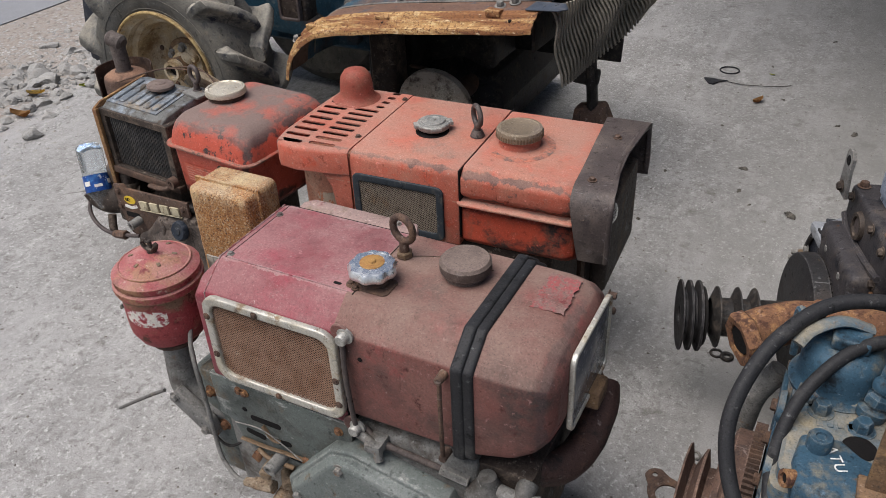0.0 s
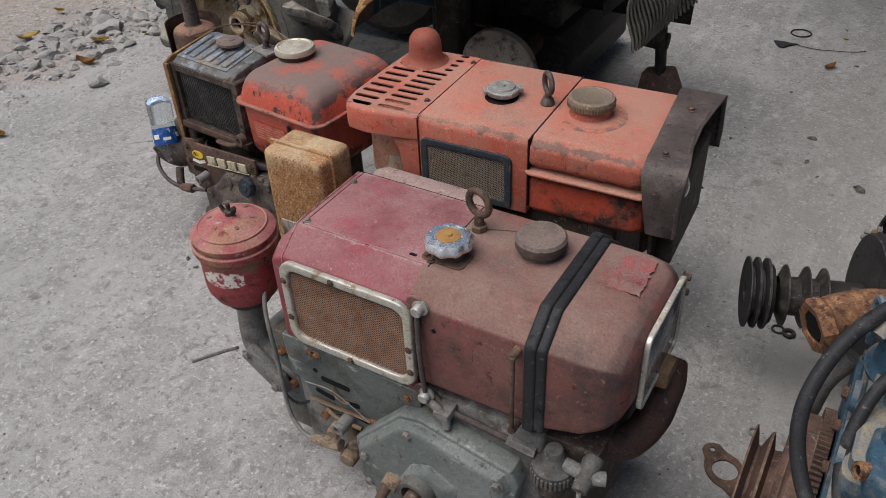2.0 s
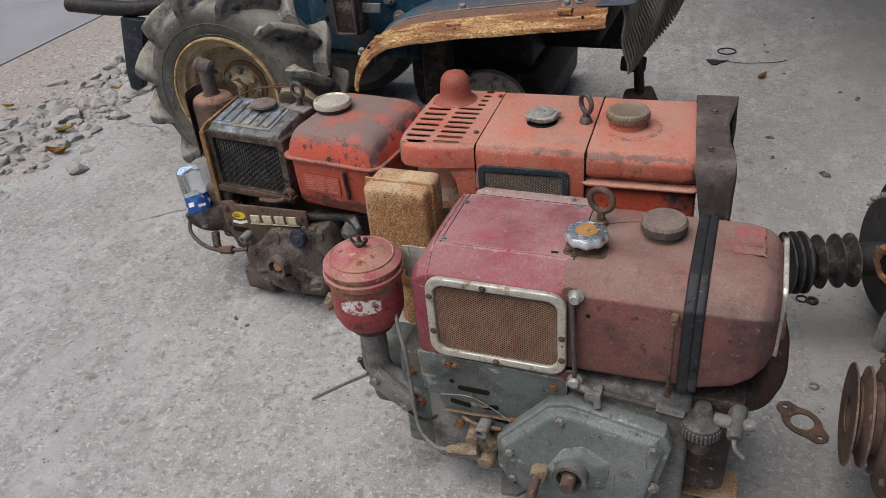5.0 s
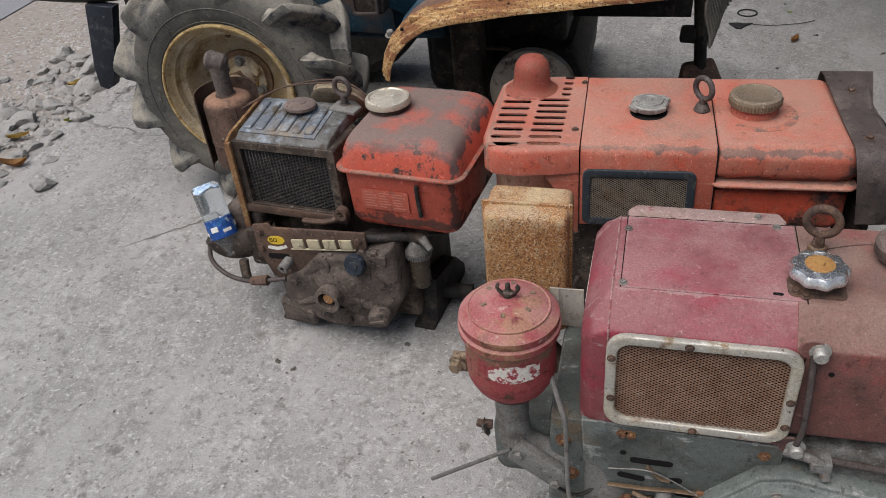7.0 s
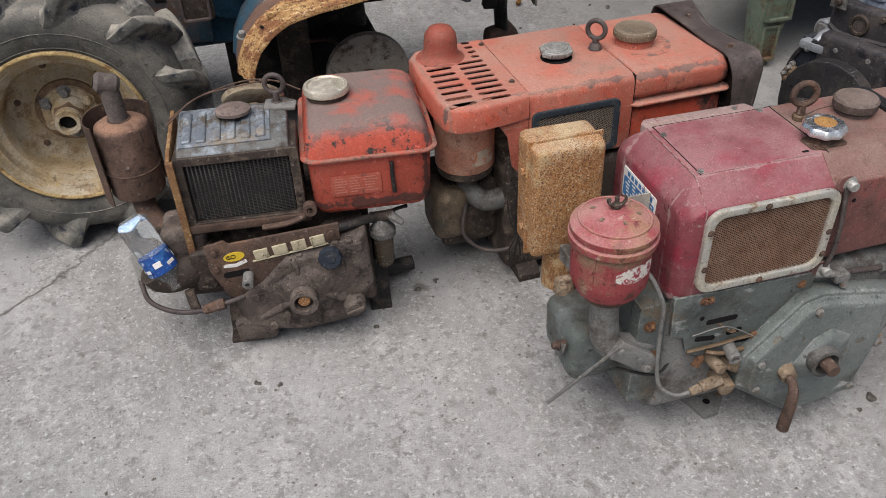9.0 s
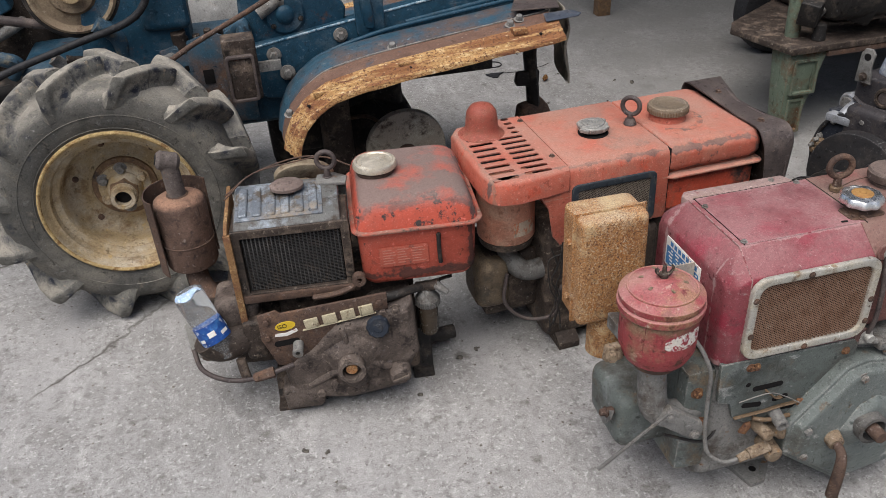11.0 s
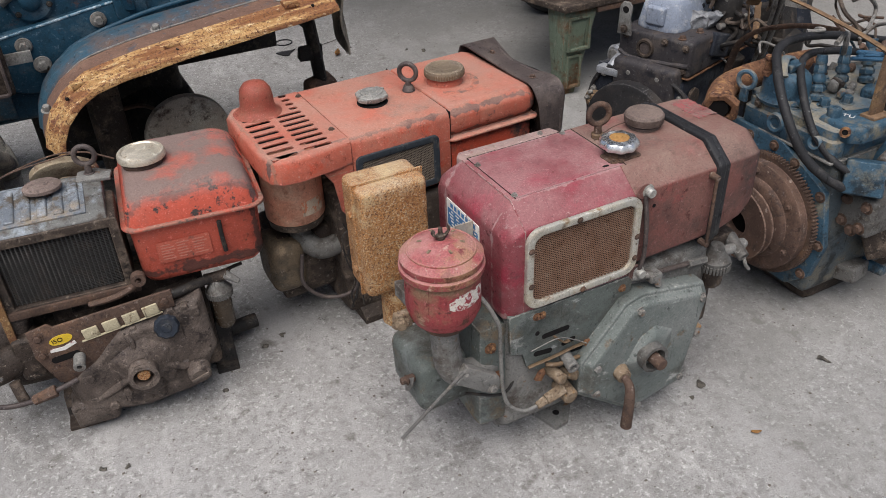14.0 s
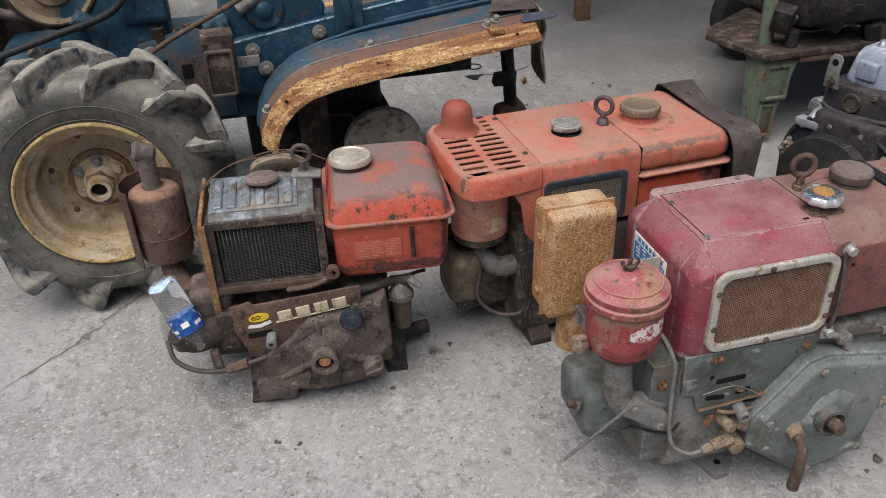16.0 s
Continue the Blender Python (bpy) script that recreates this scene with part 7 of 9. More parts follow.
    for x, z in ((-0.93, 0.565), (-0.99, 0.53), (-0.99, 0.6)):
        part("plate_hole", box(B(), *(v for a, b in zip(L(x, 1.461, z), (0.016 if x > -0.95 else 0.006, 0.002, 0.022 if x > -0.95 else 0.008)) for v in (a - b, a + b)), 0.0005), m_shade_black, sp)
    part("beam_rib", tube(B(), [L(-0.3, 1.452, 0.66), L(0.0, 1.452, 0.70), L(0.35, 1.452, 0.75)], 0.01), m_blue, e)
    part("hood_rail", tube(B(), [L(-0.71, 1.405, 0.47), L(-0.674, 1.405, 0.534), L(-0.612, 1.405, 0.59), L(-0.539, 1.405, 0.619), L(-0.449, 1.405, 0.642), L(-0.351, 1.405, 0.661), L(-0.1, 1.405, 0.69), L(0.1, 1.405, 0.71)], 0.007), m_blue, e)
    bm = B()
    plate(bm, [(x + 1.2, z) for x, z in ((-0.82, 0.60), (-0.80, 0.86), (-0.6, 0.9), (-0.48, 0.72), (-0.5, 0.63), (-0.7, 0.58))], "y", 0.24, 0.30, 0.01, 3)
    gp = part("gear_plate", bm, m_blue, e, "blue triangular gear plate")
    part("round_cover", ring(B(), [(0, 0), (0.062, 0), (0.062, 0.008), (0.055, 0.014), (0.03, 0.015), (0.026, 0.024), (0.014, 0.031), (0, 0.033)], L(-0.672, 1.482, 0.725), L(-0.672, 0, 0.725), 36), m_blue, gp)
    for i in range(3):
        a = radians(90 + 120 * i + 10)
        part("cover_screw", bolt(B(), L(-0.672 + 0.05 * math.cos(a), 1.468, 0.725 + 0.05 * math.sin(a)), (0, -1, 0), 0.006, 0.006), m_black, gp)
    for x, y, z, r in ((-0.511, 1.449, 0.648, 0.0135), (-0.724, 1.449, 0.612, 0.0135), (-0.691, 1.449, 0.55, 0.0145)):
        t = B()
        cyl(t, L(x, y, z), L(x, y - 0.006, z), r * 1.7, n=24)
        cyl(t, L(x, y - 0.004, z), L(x, y - 0.01, z), r * 1.35, n=24)
        part("beam_bolt", bolt(t, L(x, y - 0.009, z), (0, -1, 0), r, 0.014), m_castgrey, e)
    part("depth_lever", tube(B(), [L(-0.42, 1.43, 0.67), L(-0.425, 1.42, 0.72), L(-0.43, 1.43, 0.8), L(-0.41, 1.46, 0.9)], 0.02, 12, flat=0.6), m_blue, e)
    part("depth_plate", plate(B(), round_rect(0.74, 0.83, 0.63, 0.78, 0.03), "y", 0.19, 0.21, 0.004), m_blue, e)
    # rusty box on the chassis
    bx = part("chain_box", rough_up(box(B(), *(v for a, b in zip(L(-0.825, 1.345, 0.62), (0.048, 0.035, 0.095)) for v in (a - b, a + b)), 0.012, 3), 0.003, 20), m_castoil, e, "small rusty box on the chassis")
    part("box_cover", box(B(), *(v for a, b in zip(L(-0.828, 1.305, 0.60), (0.034, 0.008, 0.062)) for v in (a - b, a + b)), 0.006), m_castoil, bx)
    part("cover_frame", frame_ring(B(), *(v for a, b in zip(L(-0.828, 0, 0.60)[::2], (0.042, 0.07)) for v in (a - b, a + b)), 0.012, 0.009, "y", 1.308 - O.y, 1.29 - O.y, 0.002), m_guard, bx)
    part("box_tab", box(B(), *(v for a, b in zip(L(-0.755, 1.34, 0.615), (0.045, 0.006, 0.016)) for v in (a - b, a + b)), 0.003), m_castgrey, bx)
    # chassis, gearbox and belt pulleys
    part("chassis", rough_up(box(B(), *(v for a, b in zip(L(-1.05, 1.62, 0.52), (0.42, 0.14, 0.14)) for v in (a - b, a + b)), 0.03, 3), 0.006, 8), m_blue, e)
    part("gearbox", rough_up(box(B(), *(v for a, b in zip(L(-1.12, 1.60, 0.72), (0.16, 0.12, 0.14)) for v in (a - b, a + b)), 0.05, 4), 0.006, 8), m_blue, e)
    part("under_casing", rough_up(box(B(), *(v for a, b in zip(L(-0.62, 1.66, 0.42), (0.1, 0.1, 0.2)) for v in (a - b, a + b)), 0.03, 3), 0.006, 8), m_black, e)
    bm = B()
    ring(bm, [(0.02, 0.0), (0.06, 0.0), (0.07, 0.014), (0.1, 0.016), (0.115, 0.0), (0.122, 0.004), (0.122, 0.04), (0.02, 0.04)], L(-1.26, 1.47, 0.86), L(-1.26, 3, 0.86), 48, closed=True)
    pu = part("belt_pulley", bm, surface("dirty_cream_pulley", (0.2, 0.15, 0.1), 0.7, layers=[((0.3, 0.24, 0.16), 12, 0.5, 0.62, 0.8), ((0.1, 0.065, 0.045), 20, 0.52, 0.64, 0.9)]), e, "dirty cream belt pulley")
    part("pulley_hub", cyl(B(), L(-1.26, 1.45, 0.86), L(-1.26, 1.53, 0.86), 0.03), m_rim, pu)
    part("pulley_rim", torus(B(), L(-1.26, 1.49, 0.86), (0, 1, 0), 0.126, 0.012, 48, 8), m_black, pu)
    part("clutch_case", rough_up(box(B(), *(v for a, b in zip(L(-1.02, 1.5, 0.82), (0.07, 0.05, 0.1)) for v in (a - b, a + b)), 0.03, 3), 0.005, 14), m_blue, e)
    part("belt", tube(B(), [L(-1.7, 1.42, 0.55), L(-1.52, 1.43, 0.65), L(-1.3, 1.44, 0.715), L(-1.1, 1.43, 0.78), L(-1.02, 1.42, 0.9)], 0.011, 10), m_rubber, e)
    part("clutch_rod", tube(B(), [L(-1.06, 1.4, 0.63), L(-0.95, 1.4, 0.69), L(-0.75, 1.4, 0.78), L(-0.5, 1.41, 0.9)], 0.008), m_brownrust, e)
    part("handle_bar", tube(B(), [L(-1.6, 1.5, 0.83), L(-1.35, 1.5, 0.77), L(-1.2, 1.55, 0.76)], 0.014), m_guard, e)
    for k in range(9):
        rnd = random.Random(60 + k)
        x, z = -1.6 + 0.11 * k + rnd.uniform(-0.03, 0.03), 0.6 + rnd.uniform(-0.05, 0.1)
        part("linkage", rough_up(tube(B(), [L(x, 1.5, z), L(x + rnd.uniform(-0.05, 0.05), 1.48, z + rnd.uniform(0.02, 0.08)), L(x + rnd.uniform(-0.06, 0.06), 1.47, z + rnd.uniform(-0.06, 0.12))], rnd.uniform(0.012, 0.03), 12), 0.004, 30), (m_castoil, m_blueng, m_castgrey)[k % 3], e)
    for k in range(6):
        rnd = random.Random(90 + k)
        x = -0.98 + 0.035 * k
        part("spool_valve", cyl(B(), L(x, 1.5 + rnd.uniform(-0.02, 0.02), 0.64), L(x, 1.48, 0.69 + rnd.uniform(0, 0.03)), 0.014, 0.011, 10), m_castoil, e)
    part("front_frame", box(B(), *(v for a, b in zip(L(-1.62, 1.6, 0.5), (0.2, 0.08, 0.08)) for v in (a - b, a + b)), 0.02), m_black, e)
    bm = B()
    plate(bm, [(-0.2, -0.18), (0.16, -0.2), (0.22, 0.3), (-0.2, 0.34)], "y", 0, 0.006, 0.002, m=pose(*L(-0.95, 1.83, 0.78), -12, 0, 0))
    part("white_panel", bm, surface("dirty_white_panel", (0.55, 0.53, 0.50), 0.6, layers=[((0.35, 0.25, 0.15), 16, 0.6, 0.72, 0.9), ((0.4, 0.38, 0.36), 8, 0.5, 0.7, 0.8)]), e, "dirty white sheet panel")
    # plate standing left of the wheel, tiller leg and rotor discs
    part("front_leg", rough_up(plate(B(), [(-0.60, 0.56), (-0.50, 0.55), (-0.56, 0.36), (-0.6, 0.27), (-0.625, 0.255), (-0.655, 0.265), (-0.65, 0.34)], "y", 0.06, 0.1, 0.004), 0.004, 12), m_navy, e, "dark blue stand leg in front of the wheel")
    part("front_crossbar", tube(B(), [L(-2.05, 1.32, 0.6), L(-1.75, 1.34, 0.585), L(-1.5, 1.5, 0.58)], 0.03, 10), m_black, e)
    lg = part("tiller_leg", tube(B(), [L(0.12, 1.52, 0.66), L(0.135, 1.5, 0.48), L(0.15, 1.5, 0.3), L(0.16, 1.5, 0.1)], 0.035, 10, flat=0.5), m_black, e, "black tail leg of the tiller")
    part("leg_notch", rough_up(box(B(), *(v for a, b in zip(L(0.125, 1.5, 0.4), (0.042, 0.02, 0.028)) for v in (a - b, a + b)), 0.012), 0.006, 25), m_black, lg)
    part("leg_foot", rough_up(plate(B(), [(x + 1.2, z) for x, z in ((0.075, 0.13), (0.1, 0.3), (0.19, 0.31), (0.225, 0.23), (0.215, 0.16), (0.15, 0.09))], "y", 0.225, 0.3, 0.012, 3), 0.006, 18), m_brownrust, lg)
    part("skid_arm", rough_up(tube(B(), [L(0.14, 1.5, 0.22), L(0.06, 1.5, 0.2), L(-0.03, 1.5, 0.16), L(-0.08, 1.5, 0.1)], 0.035, 10, flat=0.5), 0.006, 20), m_black, lg)
    part("skid_shoe", rough_up(tube(B(), [L(-0.05, 1.5, 0.13), L(0.06, 1.5, 0.06), L(0.2, 1.5, 0.02), L(0.3, 1.5, 0.03)], 0.03, 10, flat=0.5), 0.004, 20), m_brownrust, lg)
    bm = B()
    ring(bm, [(0.02, 0), (0.128, 0.0), (0.134, 0.004), (0.134, 0.03), (0.128, 0.034), (0.02, 0.03)], L(-0.345, 1.36, 0.265), L(-0.345, 3, 0.36), 44, closed=True)
    part("rotor_disc", bm, surface("muddy_rotor_disc", (0.36, 0.31, 0.25), 0.9, layers=[((0.42, 0.38, 0.31), 14, 0.48, 0.6, 0.95), ((0.1, 0.075, 0.06), 18, 0.54, 0.64, 0.9)]), e, "muddy round rotor disc")
    part("rotor_shaft", cyl(B(), L(-0.345, 1.33, 0.25), L(-0.345, 2.0, 0.25), 0.035), m_brownrust, e)
    for k in range(10):
        a = 2.4 * k
        if math.cos(a) > 0.25:
            continue
        y = 1.45 + 0.055 * k
        part("tine", tube(B(), [L(-0.345 + 0.04 * math.cos(a), y, 0.25 + 0.04 * math.sin(a)), L(-0.345 + 0.13 * math.cos(a), y, 0.25 + 0.13 * math.sin(a)), L(-0.345 + 0.19 * math.cos(a + 0.3), y + 0.03, 0.25 + 0.19 * math.sin(a + 0.3))], 0.014, 8, flat=0.5), m_brownrust, e)
    part("side_drive", rough_up(box(B(), *(v for a, b in zip(L(-0.56, 1.45, 0.36), (0.05, 0.05, 0.2)) for v in (a - b, a + b)), 0.03, 3), 0.006, 12), m_castoil, e)
    # another black block added only to darken the space under the hood
    part("shade_block_rotor", rough_up(box(B(), *(v for a, b in zip(L(-0.53, 1.85, 0.33), (0.25, 0.16, 0.24)) for v in (a - b, a + b)), 0.05, 3), 0.008, 8), m_black, e)
    part("motor_block", rough_up(box(B(), *(v for a, b in zip(L(-1.66, 1.95, 0.6), (0.26, 0.22, 0.36)) for v in (a - b, a + b)), 0.05, 4), 0.012, 8), m_castoil, e, "oily black engine on the tractor")
    rnd = random.Random(71)
    for k in range(26):
        c = (rnd.uniform(-1.95, -1.35), rnd.uniform(1.66, 1.76), rnd.uniform(0.45, 0.95))
        q = [rnd.uniform(0.015, 0.06) for _ in range(3)]
        t = B()
        if k % 2:
            tube(t, [L(*c), L(c[0] + rnd.uniform(-0.1, 0.1), c[1] - 0.05, c[2] + rnd.uniform(-0.1, 0.1)), L(c[0] + rnd.uniform(-0.2, 0.2), c[1] - 0.03, c[2] + rnd.uniform(-0.2, 0.2))], rnd.uniform(0.006, 0.02), 10)
        else:
            box(t, -q[0], q[0], -q[1], q[1], -q[2], q[2], 0.01, 3, pose(*L(*c), rnd.uniform(-20, 20), rnd.uniform(-20, 20), rnd.uniform(0, 90)))
        part("motor_fitting", rough_up(t, 0.004, 25), (m_castoil, m_black, m_blue, m_castgrey)[k % 4], e)
    # the far wheel
    bm = B()
    ring(bm, [(0.05, 0.0), (0.22, 0.0), (0.30, -0.01), (0.345, 0.03), (0.35, 0.1), (0.345, 0.17), (0.3, 0.2), (0.05, 0.2)], L(-1.2, 1.95, 0.36), L(-1.2, 4, 0.36), 48, closed=True)
    part("far_wheel", bm, m_tyre, e)
    return e


tractor()

# ---- stripped engines on the other side ----
def vee_pulley(e, x0, pitch, grooves, r, depth, material, z, label=""):
    prof = [(0.02, 0.0), (r, 0.0)]
    for k in range(grooves):
        a = k * pitch
        prof += [(r, a + 0.003), (r - depth, a + pitch * 0.42), (r - depth, a + pitch * 0.62), (r, a + pitch - 0.002)]
    prof += [(r, grooves * pitch + 0.003), (0.02, grooves * pitch + 0.003)]
    return part("belt_pulley", ring(B(), prof, (x0, 0, z), (9, 0, z), 48, closed=True), material, e, label, sharp=20)


def clutter_pipes(e, seed, count, x, y, z, mats, r=(0.005, 0.011), reach=0.12):
    rnd = random.Random(seed)
    for k in range(count):
        p = Vector((rnd.uniform(*x), rnd.uniform(*y), rnd.uniform(*z)))
        pts = [p]
        for i in range(3):
            pts.append(pts[-1] + Vector((rnd.uniform(-1, 1), rnd.uniform(-1, 1), rnd.uniform(-0.6, 0.8))) * reach * 0.5)
        part("pipe_run", tube(B(), pts, rnd.uniform(*r), 8), rnd.choice(mats), e)


def lumps(e, seed, count, x, y, z, mats, size=(0.02, 0.05)):
    rnd = random.Random(seed)
    for k in range(count):
        s = [rnd.uniform(*size) for _ in range(3)]
        c = (rnd.uniform(*x), rnd.uniform(*y), rnd.uniform(*z))
        bm = B()
        if k % 3 == 0:
            cyl(bm, (0, 0, -s[0]), (0, 0, s[0]), s[1] * 0.7, s[1] * 0.6, 14, 0.004)
        else:
            box(bm, -s[0], s[0], -s[1], s[1], -s[2], s[2], 0.008, 3)
        bm.transform(pose(*c, rnd.uniform(-30, 30) if k % 3 else rnd.choice((0, 90)), rnd.uniform(-20, 20), rnd.uniform(0, 90)))
        part("casting", rough_up(bm, 0.003, 25), rnd.choice(mats), e)


m_bluehead = surface("dirt_caked_blue", (0.05, 0.10, 0.145), 0.5, edge=((0.22, 0.2, 0.16), 0.6), dust=((0.23, 0.2, 0.15), 0.8, 14), layers=[((0.22, 0.19, 0.13), 18, 0.5, 0.64, 0.9), ((0.14, 0.075, 0.04), 30, 0.6, 0.68, 0.9), ((0.03, 0.05, 0.07), 24, 0.58, 0.68, 0.6)], grain=0.14)


def blue_block():
    e = thing("engine_block", pose(0.835, 0.13, 0), "stripped blue engine with rusty flywheel and looping black hoses", "engine", "stripped engine blocks")
    cz = 0.256
    m_fly = surface("red_brown_flywheel", (0.088, 0.055, 0.044), 0.75, layers=[((0.14, 0.085, 0.063), 12, 0.46, 0.62, 0.85), ((0.06, 0.042, 0.036), 20, 0.55, 0.65, 0.7), ((0.3, 0.24, 0.2), 60, 0.62, 0.68, 0.9)], grain=0.16, edge=((0.3, 0.2, 0.15), 0.7))
    # flywheel: stepped drum, then the toothed ring
    bm = B()
    ring(bm, [(0.045, -0.036), (0.098, -0.036), (0.104, -0.033), (0.108, -0.026), (0.116, -0.024), (0.141, -0.022), (0.146, -0.018), (0.146, 0.004), (0.045, 0.004)], (0, 0, cz), (9, 0, cz), 72, closed=True)
    fw = part("flywheel", bm, m_fly, e, "red-brown rusted flywheel")
    bm = B()
    n, rows = 110, []
    for xx, k in ((0.004, 1), (0.022, 1), (0.022, 0), (0.004, 0)):
        rows.append([bm.verts.new((xx, q * math.cos(2 * math.pi * i / (4 * n)), cz + q * math.sin(2 * math.pi * i / (4 * n)))) for i in range(4 * n) for q in ((0.163 if i % 4 < 2 else 0.1565) if k else 0.14,)])
    for k in range(4):
        p, q = rows[k], rows[(k + 1) % 4]
        for i in range(4 * n):
            j = (i + 1) % (4 * n)
            bm.faces.new((p[i], p[j], q[j], q[i]))
    part("ring_gear", bm, m_brownrust, fw, sharp=20)
    for i in range(6):
        a = math.pi / 3 * i + 0.4
        part("flywheel_bolt", bolt(B(), (-0.023, 0.124 * math.cos(a), cz + 0.124 * math.sin(a)), (-1, 0, 0), 0.0065, 0.007), m_fly, fw)
    # two sharp discs of the belt pulley on their hub
    bm = B()
    ring(bm, [(0.036, -0.086), (0.098, -0.086), (0.1, -0.083), (0.068, -0.074), (0.066, -0.07), (0.096, -0.059), (0.097, -0.055), (0.068, -0.048), (0.07, -0.034), (0.036, -0.034)], (0, 0, cz), (9, 0, cz), 64, closed=True)
    bp = part("belt_pulley", bm, m_fly, e, "rusty two-disc belt pulley", sharp=20)
    part("pulley_bore", ring(B(), [(0.036, -0.083), (0.038, -0.06), (0.0, -0.06)], (0, 0, cz), (9, 0, cz), 32), m_shade_black, bp)
    # back plate and block
    bm = B()
    plate(bm, [(0.17, 0.455), (0.0, 0.452), (-0.045, 0.43), (-0.15, 0.378), (-0.183, 0.24), (-0.16, 0.14), (-0.1, 0.085), (0.12, 0.085), (0.18, 0.16), (0.19, 0.36)], "x", 0.026, 0.044, 0.003)
    bl = part("bell_plate", bm, m_blueng, e, "blue back plate with worn edge")
    screws(bl, [(0.026, 0.02, 0.434), (0.026, -0.05, 0.415), (0.026, -0.14, 0.365), (0.026, -0.168, 0.24), (0.026, -0.14, 0.14), (0.026, 0.1, 0.43)], (-1, 0, 0), 0.01, 0.008, m_brownrust)
    part("crankcase", rough_up(box(B(), 0.044, 0.62, -0.15, 0.15, 0.07, 0.455, 0.02, 3), 0.005, 10), surface("grey_blue_block", (0.06, 0.075, 0.085), 0.5, layers=[((0.12, 0.11, 0.09), 12, 0.46, 0.62, 0.85), ((0.025, 0.028, 0.03), 16, 0.52, 0.62, 0.5), ((0.14, 0.08, 0.045), 30, 0.64, 0.7, 0.9)], grain=0.16, edge=((0.2, 0.2, 0.19), 0.6)), e)
    part("oil_sump", rough_up(box(B(), 0.1, 0.6, -0.12, 0.12, 0.0, 0.09, 0.03, 3), 0.004, 10), m_castoil, e)
    # head
    bm = B()
    loft(bm, [[(x, y, z) for x, y in round_rect(0.034 + i, 0.6 - i, -0.135 + i, 0.148 - i, 0.018, 3)] for i, z in ((0.004, 0.452), (0.0, 0.458), (0.0, 0.498), (0.006, 0.503), (0.006, 0.523), (0.011, 0.528))], True)
    hd = part("cylinder_head", rough_up(bm, 0.002, 14), m_bluehead, e, "blue cylinder head with tan dirt")
    part("head_gasket", box(B(), 0.03, 0.6, -0.142, 0.153, 0.4485, 0.4535, 0.001), m_castgrey, hd)
    for y, z, r in ((0.036, 0.488, 0.024), (-0.085, 0.486, 0.018)):
        pg = part("core_plug", ring(B(), [(r * 0.55, 0.002), (r * 0.62, 0.007), (r * 0.92, 0.009), (r, 0.006), (r * 1.06, 0.0)], (0.035, y, z), (-1, y, z), 32), m_bluehead, hd)
        part("plug_disc", cyl(B(), (0.036, y, z), (0.0325, y, z), r * 0.62, n=24), m_blueng, pg)
    part("head_stud", bolt(B(), (0.034, 0.1, 0.515), (-1, 0, 0), 0.008, 0.007), m_castoil, hd)
    part("eye_bracket", torus(B(), (0.03, 0.146, 0.562), (1, 0.3, 0), 0.022, 0.0065, 28, 8), m_bluehead, e)
    part("eye_shank", box(B(), 0.024, 0.036, 0.136, 0.158, 0.505, 0.545, 0.004), m_bluehead, e)
    # housing with a round shoulder, its lever and brass stud
    bm = B()
    ring(bm, [(0, 0.52), (0.066, 0.522), (0.068, 0.53), (0.06, 0.537), (0.057, 0.545), (0.057, 0.572), (0.052, 0.588), (0.04, 0.598), (0, 0.6)], (0.095, 0.078, 0), (0.095, 0.078, 1), 44)
    ho = part("pump_housing", bm, m_blueng, e, "rounded dark blue housing")
    part("housing_skirt", rough_up(box(B(), 0.045, 0.15, 0.02, 0.14, 0.52, 0.54, 0.012, 4), 0.002, 30), m_bluehead, ho)
    part("housing_cap", box(B(), 0.072, 0.122, 0.055, 0.11, 0.598, 0.618, 0.005, 3), m_blueng, ho)
    part("cap_lever", tube(B(), [(0.12, 0.1, 0.615), (0.08, 0.085, 0.628), (0.045, 0.06, 0.62), (0.03, 0.04, 0.605)], 0.012, 10, flat=0.5), m_bluehead, ho)
    part("brass_stud", ring(B(), [(0, 0), (0.013, 0), (0.013, 0.01), (0.0095, 0.013), (0.0095, 0.04), (0.012, 0.042), (0.011, 0.05), (0, 0.052)], (0.05, 0.105, 0.585), (0.045, 0.105, 1), 20), m_rust2, ho)
    part("paint_chip", rough_up(box(B(), 0.045, 0.052, 0.086, 0.1, 0.531, 0.556, 0.001), 0.003, 40), m_white, ho)
    # cover with the hand lettering
    bm = B()
    outl = [(0.06, -0.058), (0.108, -0.05), (0.135, -0.072), (0.175, -0.085), (0.21, -0.09), (0.21, -0.165), (0.09, -0.168), (0.063, -0.15), (0.055, -0.11)]
    cxx, cyy = 0.12, -0.11
    loft(bm, [[(cxx + (x - cxx) * k, cyy + (y - cyy) * k, z) for x, y in outl] for k, z in ((1.0, 0.5), (1.0, 0.526), (0.97, 0.535), (0.9, 0.54))], True, 0.004, 3, 15)
    wc = part("water_cover", bm, m_blueng, e, "blue cover with white hand lettering")
    cu = bpy.data.curves.new("lettering", "FONT")
    cu.body, cu.size, cu.extrude, cu.align_x, cu.align_y = "ATU", 0.021, 0.0003, "CENTER", "CENTER"
    cu.space_character = 1.15
    cu.materials.append(surface("faded_white_paint", (0.6, 0.59, 0.57), 0.7, layers=[((0.3, 0.32, 0.34), 60, 0.6, 0.66, 0.8)]))
    tx = new("lettering", cu)
    tx.parent = wc
    tx.matrix_basis = pose(0.105, -0.093, 0.5412, 0, 0, -66)
